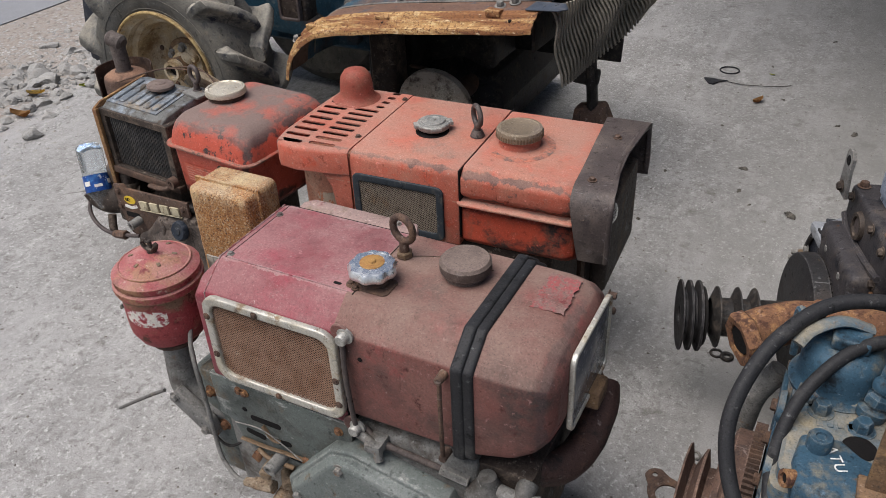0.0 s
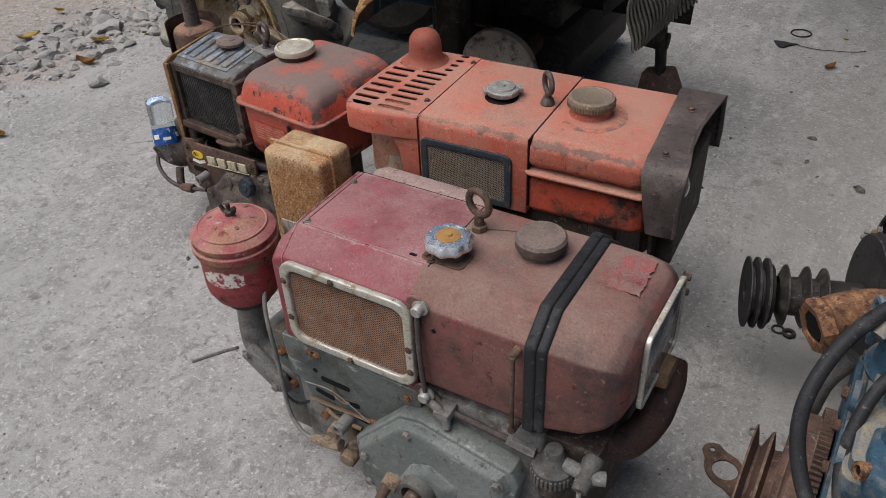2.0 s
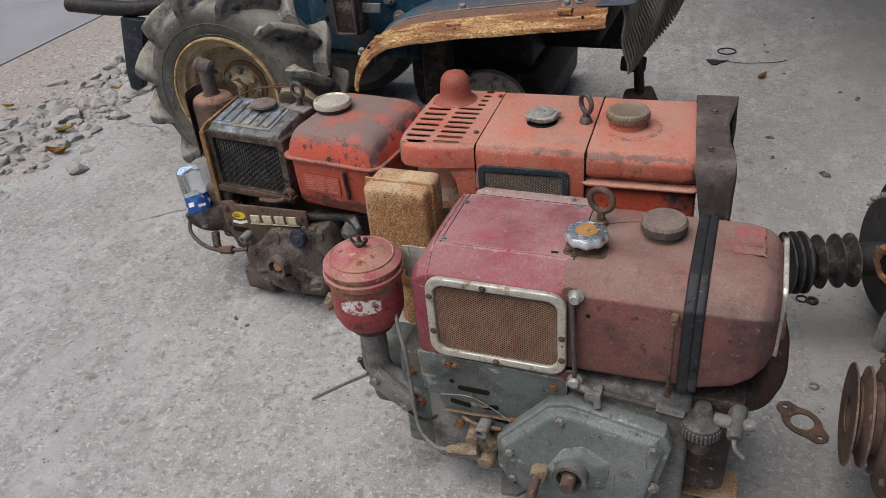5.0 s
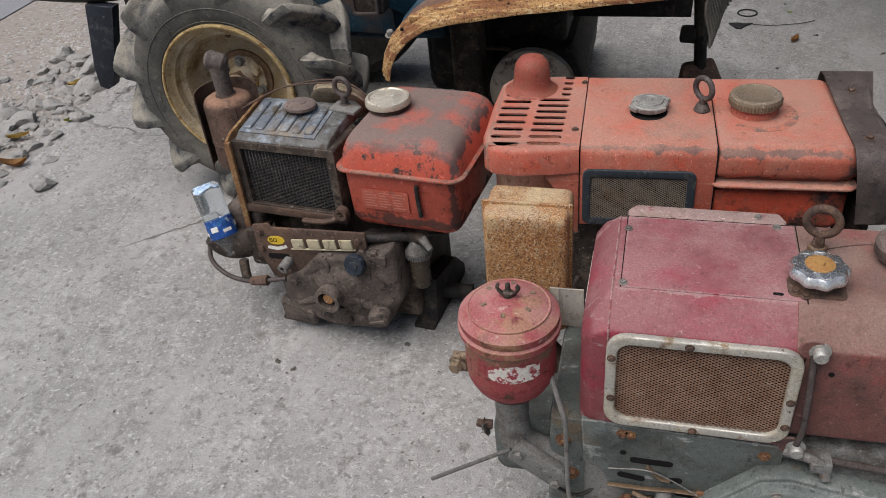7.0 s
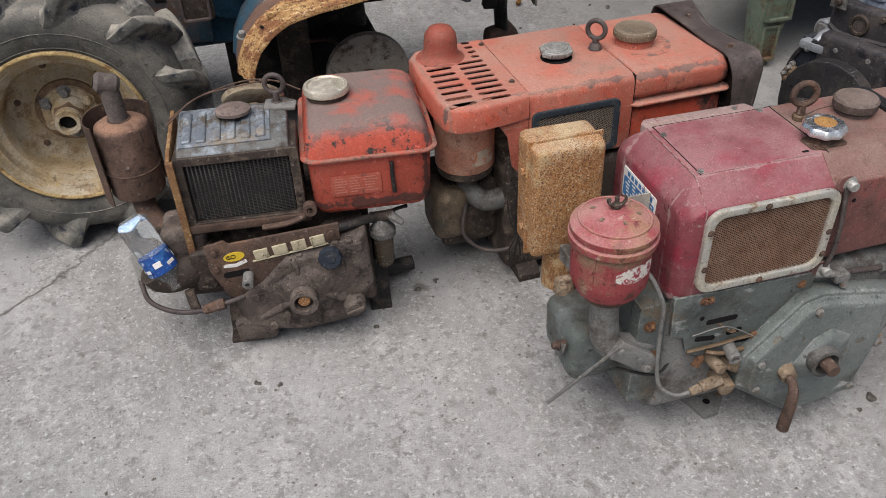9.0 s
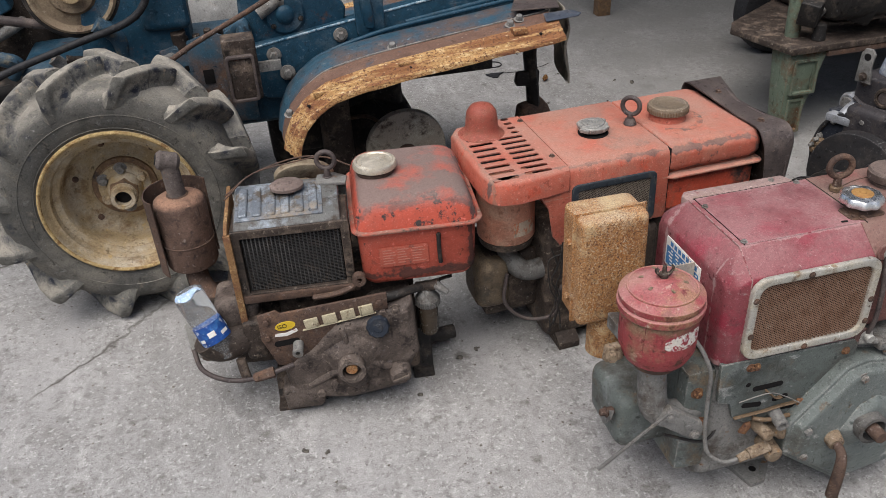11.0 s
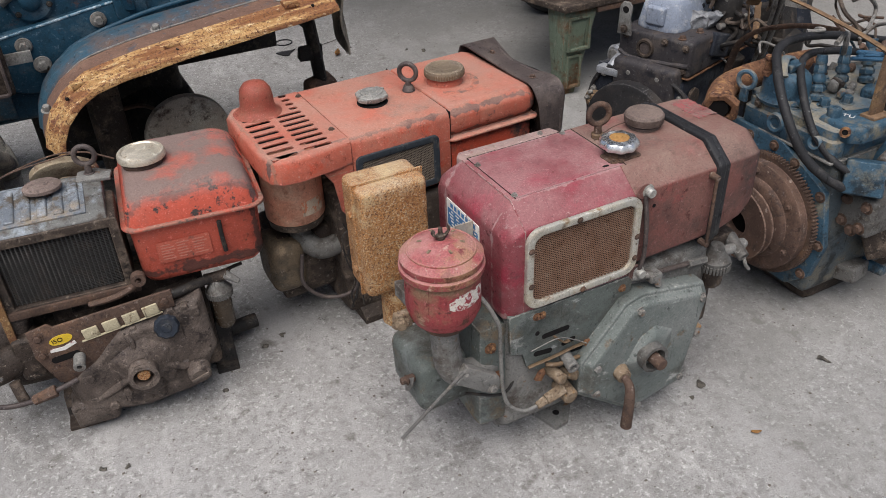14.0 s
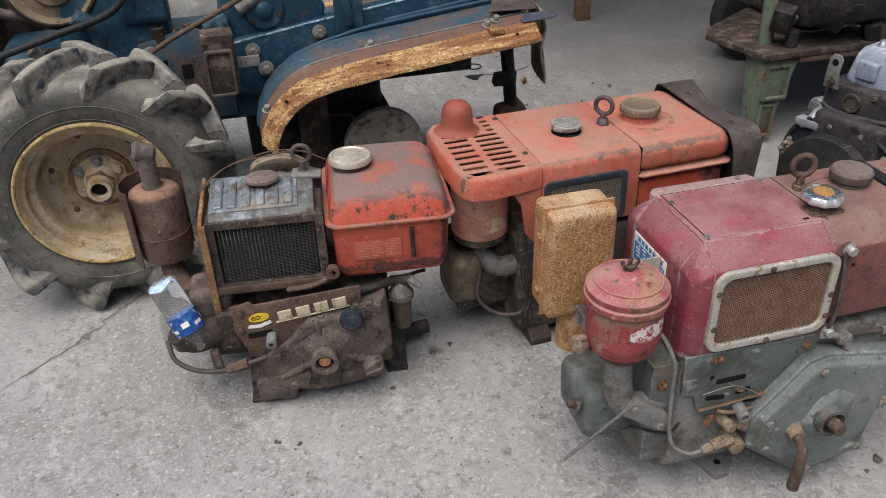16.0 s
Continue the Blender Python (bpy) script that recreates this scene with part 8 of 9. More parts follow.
    part("cover_stud", ring(B(), [(0, 0), (0.016, 0), (0.016, 0.02), (0.014, 0.023), (0.007, 0.023), (0.006, 0.02), (0, 0.02)], (0.083, -0.079, 0.537), (0.083, -0.079, 1), 24), m_blueng, wc)
    part("rusty_port", pipe(B(), (0.07, -0.13, 0.524), (0.05, -0.142, 0.53), 0.012, 0.007), m_rust2, wc)
    part("port_bore", cyl(B(), (0.07, -0.13, 0.524), (0.053, -0.14, 0.529), 0.008), m_shade_black, wc)
    part("core_opening", cyl(B(), (0.133, -0.048, 0.5265), (0.133, -0.048, 0.5295), 0.022), m_shade_black, hd)
    part("front_port", ring(B(), [(0.03, 0), (0.03, 0.008), (0.024, 0.01), (0.021, 0.008), (0.021, 0.0), (0, 0)], (0.12, -0.151, 0.4), (0.12, -1, 0.4), 32), m_bluehead, e)
    for x, y in ((0.08, 0.002), (0.062, 0.018), (0.133, -0.012), (0.19, -0.03), (0.22, 0.06)):
        part("hex_bolt", bolt(B(), (x, y, 0.528), (0, 0, 1), 0.0125 if x > 0.07 else 0.009, 0.018 if x > 0.07 else 0.008), m_blueng, e)
    # raised casting marks, unreadable at this wear
    for k in range(4):
        part("casting_mark", box(B(), 0.0, 0.008, -0.006, 0.006, 0.528, 0.5295, 0.0006, 1, pose(0.077 + 0.013 * k, -0.022 + 0.003 * k, 0, 0, 0, 14)), m_bluehead, hd)
    for x0, y0 in ((0.14, 0.02), (0.235, 0.03), (0.33, 0.03)):
        for k in range(5):
            p0, p1 = Vector((x0 + 0.004 * k, y0 + 0.005 * k, 0.528 + 0.021 * k)), Vector((x0 + 0.004 * (k + 1), y0 + 0.005 * (k + 1), 0.528 + 0.021 * (k + 1)))
            part("injector", ring(B(), [(0, 0), (0.019 - 0.0015 * k, 0), (0.02 - 0.0015 * k, 0.003), (0.02 - 0.0015 * k, 0.012), (0.013, 0.017), (0.013, 0.0215), (0, 0.0215)], p0, p1, 6 if k % 2 else 14), m_blueng, e)
    # rusty bracket bar
    part("bracket_post", box(B(), 0.14, 0.185, -0.132, -0.124, 0.54, 0.69, 0.002), m_beam, e, "rusty flat bracket")
    part("bracket_foot", box(B(), 0.132, 0.192, -0.15, -0.11, 0.536, 0.546, 0.003), m_beam, e)
    part("bracket_bar", tube(B(), [(0.165, -0.128, 0.688), (0.165, -0.02, 0.71), (0.17, 0.15, 0.73), (0.2, 0.3, 0.72), (0.24, 0.36, 0.66)], 0.018, 8, flat=0.25), m_beam, e)
    # manifold with its open flange
    part("exhaust_manifold", rough_up(tube(B(), [(-0.04, 0.16, 0.505), (-0.005, 0.19, 0.515), (0.05, 0.215, 0.52), (0.2, 0.235, 0.52), (0.4, 0.25, 0.5)], lambda u: 0.036 - 0.004 * u, 16), 0.002, 20), m_rust2, e, "rusty exhaust manifold elbow")
    mf = part("manifold_flange", ring(B(), [(0.029, 0), (0.029, -0.006), (0.034, -0.008), (0.044, -0.008), (0.047, -0.004), (0.047, 0.014), (0.043, 0.018), (0.029, 0.018)], (-0.046, 0.146, 0.502), (0.0, 0.18, 0.512), 7, closed=True), m_rust2, e)
    part("manifold_bore", cyl(B(), (-0.052, 0.149, 0.502), (-0.02, 0.175, 0.508), 0.027), m_shade_black, mf)
    part("oil_pipe", tube(B(), [(0.02, 0.2, 0.42), (-0.01, 0.19, 0.36), (-0.02, 0.19, 0.28)], 0.02, 12), m_castgrey, e)
    # hoses
    part("black_hose", tube(B(), [(0.55, 0.14, 0.56), (0.3, 0.16, 0.62), (0.1, 0.12, 0.645), (0.01, 0.04, 0.615), (-0.03, -0.05, 0.54), (-0.012, -0.11, 0.46), (0.05, -0.17, 0.40), (0.14, -0.2, 0.37), (0.2, -0.2, 0.36)], 0.0112, 14, 8), m_rubber, e, "thick black looping hose")
    part("black_hose", tube(B(), [(0.55, 0.1, 0.53), (0.3, 0.12, 0.59), (0.14, 0.08, 0.615), (0.06, 0.0, 0.575), (0.035, -0.08, 0.5), (0.06, -0.16, 0.44), (0.15, -0.23, 0.42), (0.3, -0.24, 0.42), (0.5, -0.2, 0.45)], 0.0095, 12, 8), m_rubber, e)
    pb = part("pump_body", box(B(), 0.1, 0.2, -0.235, -0.14, 0.27, 0.37, 0.012, 3), m_alu, e, "grey alloy pump block with rusty bolts")
    screws(pb, [(0.1, -0.16, 0.35), (0.1, -0.215, 0.35), (0.1, -0.16, 0.29), (0.1, -0.21, 0.29), (0.1, -0.19, 0.275)], (-1, 0, 0), 0.011, 0.01, m_brownrust)
    part("pump_drive", cyl(B(), (0.15, -0.19, 0.37), (0.15, -0.19, 0.4), 0.03), m_castgrey, e)
    clutter_pipes(e, 5, 26, (0.2, 0.55), (-0.1, 0.2), (0.54, 0.64), [m_blueng, m_castgrey, m_black, m_brownrust, m_castoil], (0.003, 0.008))
    lumps(e, 9, 14, (0.19, 0.36), (-0.02, 0.14), (0.53, 0.56), [m_bluehead, m_castoil, m_castgrey, m_brownrust], (0.008, 0.018))
    lumps(e, 8, 14, (0.2, 0.55), (-0.18, 0.18), (0.48, 0.56), [m_blueng, m_castoil, m_navy, m_castgrey])
    lumps(e, 11, 12, (0.1, 0.55), (-0.2, -0.14), (0.1, 0.45), [m_blueng, m_castoil, m_alu], (0.02, 0.045))
    for k in range(3):
        part("blue_lead", tube(B(), [(0.18 + 0.02 * k, -0.02, 0.64), (0.26, -0.05 + 0.03 * k, 0.63), (0.38, -0.1, 0.62), (0.55, -0.12 + 0.03 * k, 0.6)], 0.005, 8), surface("blue_lead_plastic", (0.03, 0.08, 0.14), 0.4), e)
    return e


def dark_block():
    e = thing("engine_block", pose(0.89, 0.72, 0, 0, 0, 18), "dark navy engine with pale valve cover and long shaft pulley", "engine", "stripped engine blocks")
    m_dull = surface("dull_black_iron", (0.019, 0.018, 0.019), 0.6, layers=[((0.045, 0.038, 0.035), 12, 0.5, 0.68, 0.8), ((0.13, 0.085, 0.05), 40, 0.66, 0.72, 0.9)], grain=0.18, edge=((0.14, 0.13, 0.13), 0.6))
    m_headiron = surface("brown_black_head_iron", (0.042, 0.038, 0.04), 0.5, layers=[((0.085, 0.07, 0.062), 14, 0.5, 0.64, 0.8), ((0.018, 0.018, 0.022), 18, 0.54, 0.64, 0.5), ((0.12, 0.07, 0.04), 40, 0.64, 0.7, 0.9)], grain=0.18, edge=((0.16, 0.14, 0.13), 0.7))
    bm = B()
    ring(bm, [(0.03, -0.04), (0.06, -0.04), (0.066, -0.036), (0.14, -0.036), (0.148, -0.032), (0.15, -0.026), (0.15, 0.0), (0.03, 0.0)], (0, 0, 0.245), (9, 0, 0.245), 72, closed=True)
    fw = part("flywheel", bm, m_dull, e, "plain dull black flywheel")
    bm = B()
    for i in range(96):
        box(bm, 0.0, 0.02, -0.0025, 0.0025, 0.138, 0.148, 0, 1, Matrix.Translation((0, 0, 0.245)) @ Matrix.Rotation(2 * math.pi * i / 96, 4, "X"))
    pipe(bm, (0.0, 0, 0.245), (0.02, 0, 0.245), 0.142, 0.1, 64)
    part("ring_gear", bm, m_black, fw, sharp=20)
    vee_pulley(e, -0.27, 0.0195, 2, 0.077, 0.022, m_dull, 0.245, "black multi-groove pulley")
    part("drive_shaft", cyl(B(), (-0.2, 0, 0.245), (-0.0, 0, 0.245), 0.042), m_black, e)
    part("keeper_wire", torus(B(), (-0.222, 0, 0.245), (1, 0, 0), 0.062, 0.004, 36, 6), m_black, e)
    for x in (-0.192, -0.15, -0.115):
        part("shaft_flange", ring(B(), [(0.04, -0.014), (0.066, -0.002), (0.067, 0.001), (0.04, 0.006)], (x, 0, 0.245), (9, 0, 0.245), 40, closed=True), m_black, e)
    bm = B()
    plate(bm, [(-0.17, 0.06), (0.13, 0.06), (0.165, 0.16), (0.172, 0.3), (0.15, 0.37), (0.09, 0.42), (-0.08, 0.43), (-0.17, 0.38)], "x", 0.015, 0.03, 0.003)
    bl = part("bell_plate", bm, m_navy, e)
    part("plate_rim", rough_up(tube(B(), [(0.012, 0.168, 0.2), (0.012, 0.17, 0.3), (0.012, 0.148, 0.37), (0.012, 0.09, 0.418), (0.012, 0.0, 0.425), (0.012, -0.08, 0.428), (0.012, -0.165, 0.38), (0.012, -0.168, 0.28)], 0.007, 8), 0.002, 30), m_dull, bl)
    screws(bl, [(0.01, 0.155, 0.33), (0.01, 0.12, 0.39), (0.01, 0.03, 0.415), (0.01, -0.07, 0.417), (0.01, -0.15, 0.375), (0.01, 0.16, 0.24)], (-1, 0, 0), 0.008, 0.007, m_castgrey)
    part("starter_nose", rough_up(ring(B(), [(0, 0), (0.022, 0), (0.026, 0.01), (0.026, 0.05), (0, 0.05)], (-0.012, 0.15, 0.3), (9, 0.15, 0.3), 20), 0.004, 40), m_brass, bl, "tan starter nose")
    for k in range(5):
        part("starter_terminal", bolt(B(), (-0.012, 0.135 + 0.012 * (k % 3), 0.283 + 0.011 * k), (-1, 0.2, 0), 0.006, 0.012), (m_castgrey, m_brass)[k % 2], bl)
    part("crankcase", rough_up(box(B(), 0.03, 0.55, -0.14, 0.16, 0.0, 0.42, 0.03, 3), 0.006, 10), m_navy, e)
    hd = part("cylinder_head", rough_up(box(B(), 0.1, 0.5, -0.12, 0.13, 0.41, 0.52, 0.014, 3), 0.003, 12), m_headiron, e)
    screws(hd, [(0.1, 0.105, 0.5), (0.1, -0.03, 0.505), (0.1, -0.1, 0.5), (0.1, -0.1, 0.43), (0.1, 0.1, 0.43)], (-1, 0, 0), 0.008, 0.008, m_castoil)
    screws(hd, [(0.118, 0.112, 0.52), (0.118, -0.075, 0.52), (0.2, -0.085, 0.52), (0.3, -0.085, 0.52)], (0, 0, 1), 0.009, 0.01, m_brownrust)
    part("head_gasket", box(B(), 0.097, 0.5, -0.123, 0.133, 0.408, 0.4125, 0.0008, 1), m_rust2, hd)
    part("head_rib", rough_up(tube(B(), [(0.099, -0.115, 0.45), (0.097, -0.02, 0.44), (0.097, 0.08, 0.435), (0.099, 0.125, 0.45)], 0.007, 8), 0.002, 30), m_headiron, hd)
    part("head_step", rough_up(box(B(), 0.06, 0.12, -0.1, 0.12, 0.3, 0.44, 0.02, 3), 0.004, 12), m_headiron, e)
    cp = part("core_plug", ring(B(), [(0.0, 0.001), (0.018, 0.001), (0.02, 0.008), (0.027, 0.008), (0.03, 0.0)], (0.1, 0.034, 0.473), (-1, 0.034, 0.473), 28), m_castoil, e)
    part("plug_disc", cyl(B(), (0.099, 0.034, 0.473), (0.096, 0.034, 0.473), 0.018), m_guard, cp)
    bm = B()
    loft(bm, [[(x, y, z) for x, y in round_rect(0.135 + i, 0.44 - i, -0.05 + i, 0.11 - i, 0.045, 2)] for i, z in ((0.0, 0.515), (0.0, 0.53), (0.010, 0.592), (0.018, 0.61), (0.034, 0.618))], True, 0.006, 3, 25)
    vc = part("valve_cover", bm, m_paleblue, e, "pale blue-grey valve cover")
    part("cover_pad", box(B(), 0.127, 0.15, 0.0, 0.062, 0.535, 0.59, 0.008, 3), m_paleblue, vc)
    part("cover_nut", ring(B(), [(0, 0), (0.014, 0), (0.014, 0.006), (0.010, 0.012), (0.008, 0.022), (0, 0.024)], (0.205, 0.045, 0.617), (0.205, 0.045, 1), 16), m_chrome, vc)
    part("oil_cap", wavy_cap(B(), (0.33, -0.0, 0.616), 0.036, 0.026, 6, 0.05), m_black, vc)
    part("breather_stub", tube(B(), [(0.3, -0.05, 0.585), (0.28, -0.075, 0.6), (0.275, -0.08, 0.625)], 0.013, 12), m_castoil, vc)
    lp = part("lifting_plate", plate(B(), [(-0.024, 0.0), (0.024, 0.0), (0.022, 0.05), (0.02, 0.085), (0.01, 0.098), (-0.01, 0.098), (-0.02, 0.085), (-0.016, 0.05)], "x", -0.004, 0.004, 0.001, m=pose(0.075, 0.095, 0.51)), m_castgrey, e, "slim steel lifting plate with hole")
    part("plate_hole", cyl(B(), (0.0695, 0.095, 0.585), (0.0805, 0.095, 0.585), 0.0105), m_shade_black, lp)
    part("plate_bolt", bolt(B(), (0.07, 0.095, 0.528), (-1, 0, 0), 0.009, 0.008), m_castoil, lp)
    sc = part("alternator_bracket", rough_up(box(B(), 0.0, 0.085, 0.11, 0.19, 0.4, 0.425, 0.008, 2), 0.004, 20), m_alloy, e, "pale grey alloy bracket")
    part("pump_drum", cyl(B(), (0.06, 0.165, 0.44), (0.13, 0.15, 0.44), 0.036, 0.034, 24, 0.006), m_alloy, sc)
    part("drum_face", cyl(B(), (0.055, 0.166, 0.44), (0.06, 0.165, 0.44), 0.024), m_castgrey, sc)
    part("bracket_arm", rough_up(tube(B(), [(0.01, 0.145, 0.43), (0.05, 0.14, 0.455), (0.1, 0.12, 0.45)], 0.014, 8, flat=0.5), 0.003, 30), m_alloy, sc)
    part("bell_cover", rough_up(plate(B(), [(0.16, 0.41), (0.05, 0.425), (-0.07, 0.41), (-0.09, 0.385), (-0.07, 0.37), (0.15, 0.37)], "x", 0.034, 0.06, 0.004, 3), 0.003, 20), m_navy, e)
    part("side_plug", cyl(B(), (0.1, -0.14, 0.35), (0.1, -0.15, 0.35), 0.03), m_castoil, e)
    # filter wrapped in film
    fl = part("oil_filter", ring(B(), [(0, 0), (0.03, 0), (0.04, 0.006), (0.041, 0.12), (0.036, 0.132), (0, 0.134)], (0.25, -0.14, 0.49), (0.25, -0.14, 1), 32), m_black, e, "black filter canister")
    bm = B()
    bmesh.ops.create_icosphere(bm, subdivisions=4, radius=1)
    bm.transform(Matrix.Translation((0.235, -0.125, 0.632)) @ Matrix.Diagonal((0.042, 0.045, 0.022, 1)))
    part("film_wrapping", rough_up(rough_up(bm, 0.02, 22), 0.008, 60), m_silver, fl, "crumpled silver plastic film")
    bm = B()
    bmesh.ops.create_icosphere(bm, subdivisions=4, radius=1)
    bm.transform(Matrix.Translation((0.2, -0.1, 0.555)) @ Matrix.Diagonal((0.04, 0.06, 0.03, 1)))
    part("film_wrapping", rough_up(rough_up(bm, 0.03, 20), 0.01, 60), m_silver, fl)
    bm = B()
    tube(bm, [(0.14, -0.08, 0.5), (0.19, -0.12, 0.47), (0.27, -0.15, 0.47), (0.33, -0.14, 0.5)], 0.035, 14, flat=0.6)
    part("intake_casting", rough_up(bm, 0.008, 22), m_black, e)
    clutter_pipes(e, 21, 26, (0.16, 0.45), (-0.22, -0.07), (0.46, 0.6), [m_black, m_castgrey, m_castoil, m_navy, m_brownrust], (0.003, 0.008), 0.12)
    lumps(e, 25, 16, (0.16, 0.5), (-0.22, -0.1), (0.3, 0.5), [m_navy, m_black, m_castoil], (0.015, 0.035))
    lumps(e, 27, 14, (0.15, 0.4), (-0.16, -0.06), (0.48, 0.56), [m_brownrust, m_black, m_castoil, m_castgrey], (0.008, 0.018))
    for k in range(4):
        part("braided_hose", tube(B(), [(0.33 + 0.02 * k, -0.2, 0.36), (0.3 + 0.02 * k, -0.235, 0.46), (0.265 + 0.02 * k, -0.27, 0.58), (0.24 + 0.03 * k, -0.285, 0.655), (0.28 + 0.03 * k, -0.27, 0.69)], 0.0065, 8), (m_alu, m_black, m_alu, m_castgrey)[k], e)
    part("strap_loop", tube(B(), [(0.19, -0.19, 0.34), (0.18, -0.2, 0.4), (0.135, -0.235, 0.5), (0.111, -0.265, 0.555), (0.125, -0.32, 0.595), (0.19, -0.4, 0.602), (0.27, -0.46, 0.58)], 0.011, 10, flat=0.25), m_brownrust, e, "brown flat strap looping over")
    part("strap_loop", tube(B(), [(0.21, -0.22, 0.62), (0.2, -0.235, 0.57), (0.215, -0.25, 0.53), (0.24, -0.24, 0.56), (0.25, -0.23, 0.62)], 0.009, 10, flat=0.3), m_beam, e)
    part("fan_blade", rough_up(plate(B(), [(-0.03, 0.0), (0.035, 0.01), (0.05, 0.09), (0.02, 0.12), (-0.02, 0.1)], "x", -0.001, 0.001, 0.0004, m=pose(0.31, -0.32, 0.6, 0, 15, 30)), 0.006, 15), m_castgrey, e)
    part("amber_lead", tube(B(), [(0.36, -0.1, 0.68), (0.35, -0.13, 0.7), (0.37, -0.16, 0.69)], 0.004, 8), m_yellow, e)
    lumps(e, 31, 10, (0.5, 0.8), (-0.2, 0.2), (0.3, 0.55), [m_navy, m_black, m_castgrey], (0.04, 0.08))
    part("rear_casing", rough_up(box(B(), 0.5, 0.85, -0.18, 0.18, 0.0, 0.5, 0.05, 4), 0.008, 8), m_black, e)
    # the head stands forward over the flywheel housing
    for ob in e.children:
        if ob.name.split(".")[0] in ("cylinder_head", "core_plug", "valve_cover", "lifting_plate", "head_step"):
            ob.location = (-0.055, -0.03, 0.014)
        elif ob.name.split(".")[0] == "alternator_bracket":
            ob.location = (0.0, -0.045, -0.012)
    return e


blue_block()
dark_block()


def machine_stand():
    e = thing("machine_stand", pose(1.2, 1.5, 0), "pale green steel stand carrying a dark machine", "stand")
    def leg(x, y, sx=1, sy=1):
        t = B()
        loft(t, [[(x - 0.03 * sx, y + 0.035, 0), (x + 0.035 * sx, y + 0.035, 0), (x + 0.035 * sx, y - 0.035, 0), (x - 0.03 * sx, y - 0.035, 0)], [(x - 0.05 * sx, y + 0.06, 0.36), (x + 0.11 * sx, y + 0.06, 0.36), (x + 0.11 * sx, y - 0.06, 0.36), (x - 0.05 * sx, y - 0.06, 0.36)]], True, 0.004, 2, 20)
        l = part("leg", t, m_stand, e)
        return l
    l = leg(0.0, 0.02)
    for z0, z1 in ((0.03, 0.17), (0.19, 0.33)):
        w0, w1 = -0.02 - 0.045 * z0, 0.024 + 0.19 * z0
        part("leg_panel", rough_up(frame_ring(B(), w0, w1 + 0.02, z0, z1, 0.004, 0.011, "y", -0.012 - 0.07 * z0, -0.022 - 0.07 * z1, 0.001), 0.001, 30), m_stand, l)
    leg(1.1, 0.02)
    leg(1.1, 0.55)
    part("top_plate", rough_up(plate(B(), [(-0.06, -0.06), (1.3, -0.06), (1.3, 0.7), (0.5, 0.7), (-0.08, 0.32), (-0.13, 0.25)], "z", 0.36, 0.385, 0.004), 0.004, 9), m_castoil, e, "dark brown rusty top plate")
    part("front_rail", box(B(), 0.1, 1.3, -0.055, -0.04, 0.335, 0.358, 0.004), m_brownrust, e)
    part("green_pipe", cyl(B(), (0.03, 0.08, 0.38), (0.03, 0.1, 0.8), 0.028), m_stand, e)
    part("machine_body", rough_up(box(B(), 0.22, 1.2, 0.14, 0.65, 0.385, 1.1, 0.06, 4), 0.01, 6), m_castoil, e, "dark oily machine body")
    part("drum", cyl(B(), (0.12, 0.02, 0.56), (0.5, 0.0, 0.56), 0.11, 0.11, 32, 0.01), m_black, e)
    lumps(e, 44, 12, (0.0, 0.5), (-0.03, 0.12), (0.41, 0.5), [m_castoil, m_castgrey, m_black], (0.02, 0.05))
    return e


machine_stand()
bm = B()
ring(bm, [(0.08, 0.0), (0.15, -0.01), (0.21, 0.01), (0.22, 0.06), (0.21, 0.11), (0.15, 0.13), (0.08, 0.12)], (0, 0, 0.22), (0, 1, 0.22), 40, closed=True)
solo("old_tyre", bm, m_rubber, pose(1.75, 2.35, 0), "black tyre standing behind the green stand", "tyre")
bm = B()
box(bm, -0.04, 0.04, -0.035, 0.035, 0, 0.9, 0.006)
solo("steel_post", bm, m_beam, pose(1.235, 3.32, 0), "slim brown steel post on the floor", "post")

# ---- road, rubble, leaves and loose bits ----
bm = B()
rows = []
rnd = random.Random(3)
for i in range(61):
    y = -60 + 2 * i
    rows.append([bm.verts.new((-60, y, 0.006)), bm.verts.new((-3.42 - 0.012 * (y - 1.5) + rnd.uniform(-0.01, 0.01), y, 0.006)), bm.verts.new((-3.415 - 0.012 * (y - 1.5), y, -0.01))])
for a, b in zip(rows, rows[1:]):
    for k in (0, 1):
        bm.faces.new((a[k], a[k + 1], b[k + 1], b[k]))
m_road = surface("smooth_grey_road", (0.2, 0.202, 0.215), 0.8, wear=0, layers=[((0.24, 0.242, 0.255), 1.5, 0.45, 0.7, 0.85), ((0.2, 0.2, 0.2), 7, 0.6, 0.75, 0.8), ((0.42, 0.42, 0.41), 60, 0.64, 0.72, 0.9)], grain=0.1, grain_scale=200, bump=0.25, bump_scale=200)
solo("road", bm, m_road, pose(0, 0, 0), "smooth blue-grey concrete road beside the yard", "road", kind="structure")


def stone_mesh(seed):
    rnd = random.Random(seed)
    bm = B()
    bmesh.ops.create_icosphere(bm, subdivisions=3, radius=1)
    cuts = [(Vector((rnd.uniform(-1, 1), rnd.uniform(-1, 1), rnd.uniform(-0.8, 0.8))).normalized(), rnd.uniform(0.45, 0.8)) for _ in range(9)]
    for v in bm.verts:
        for d, far in cuts:
            over = v.co.dot(d) - far
            if over > 0:
                v.co -= d * over
        v.co += noise.noise_vector(v.co * 2.2 + Vector((seed * 3.1, 0, 0))) * 0.16 + noise.noise_vector(v.co * 6) * 0.05
    bm.transform(Matrix.Diagonal((1.15, rnd.uniform(0.7, 1.0), rnd.uniform(0.4, 0.62), 1)))
    return mesh_of("rubble_stone", bm, m_stone, 32)


stones = [stone_mesh(k) for k in range(7)]
rnd = random.Random(11)
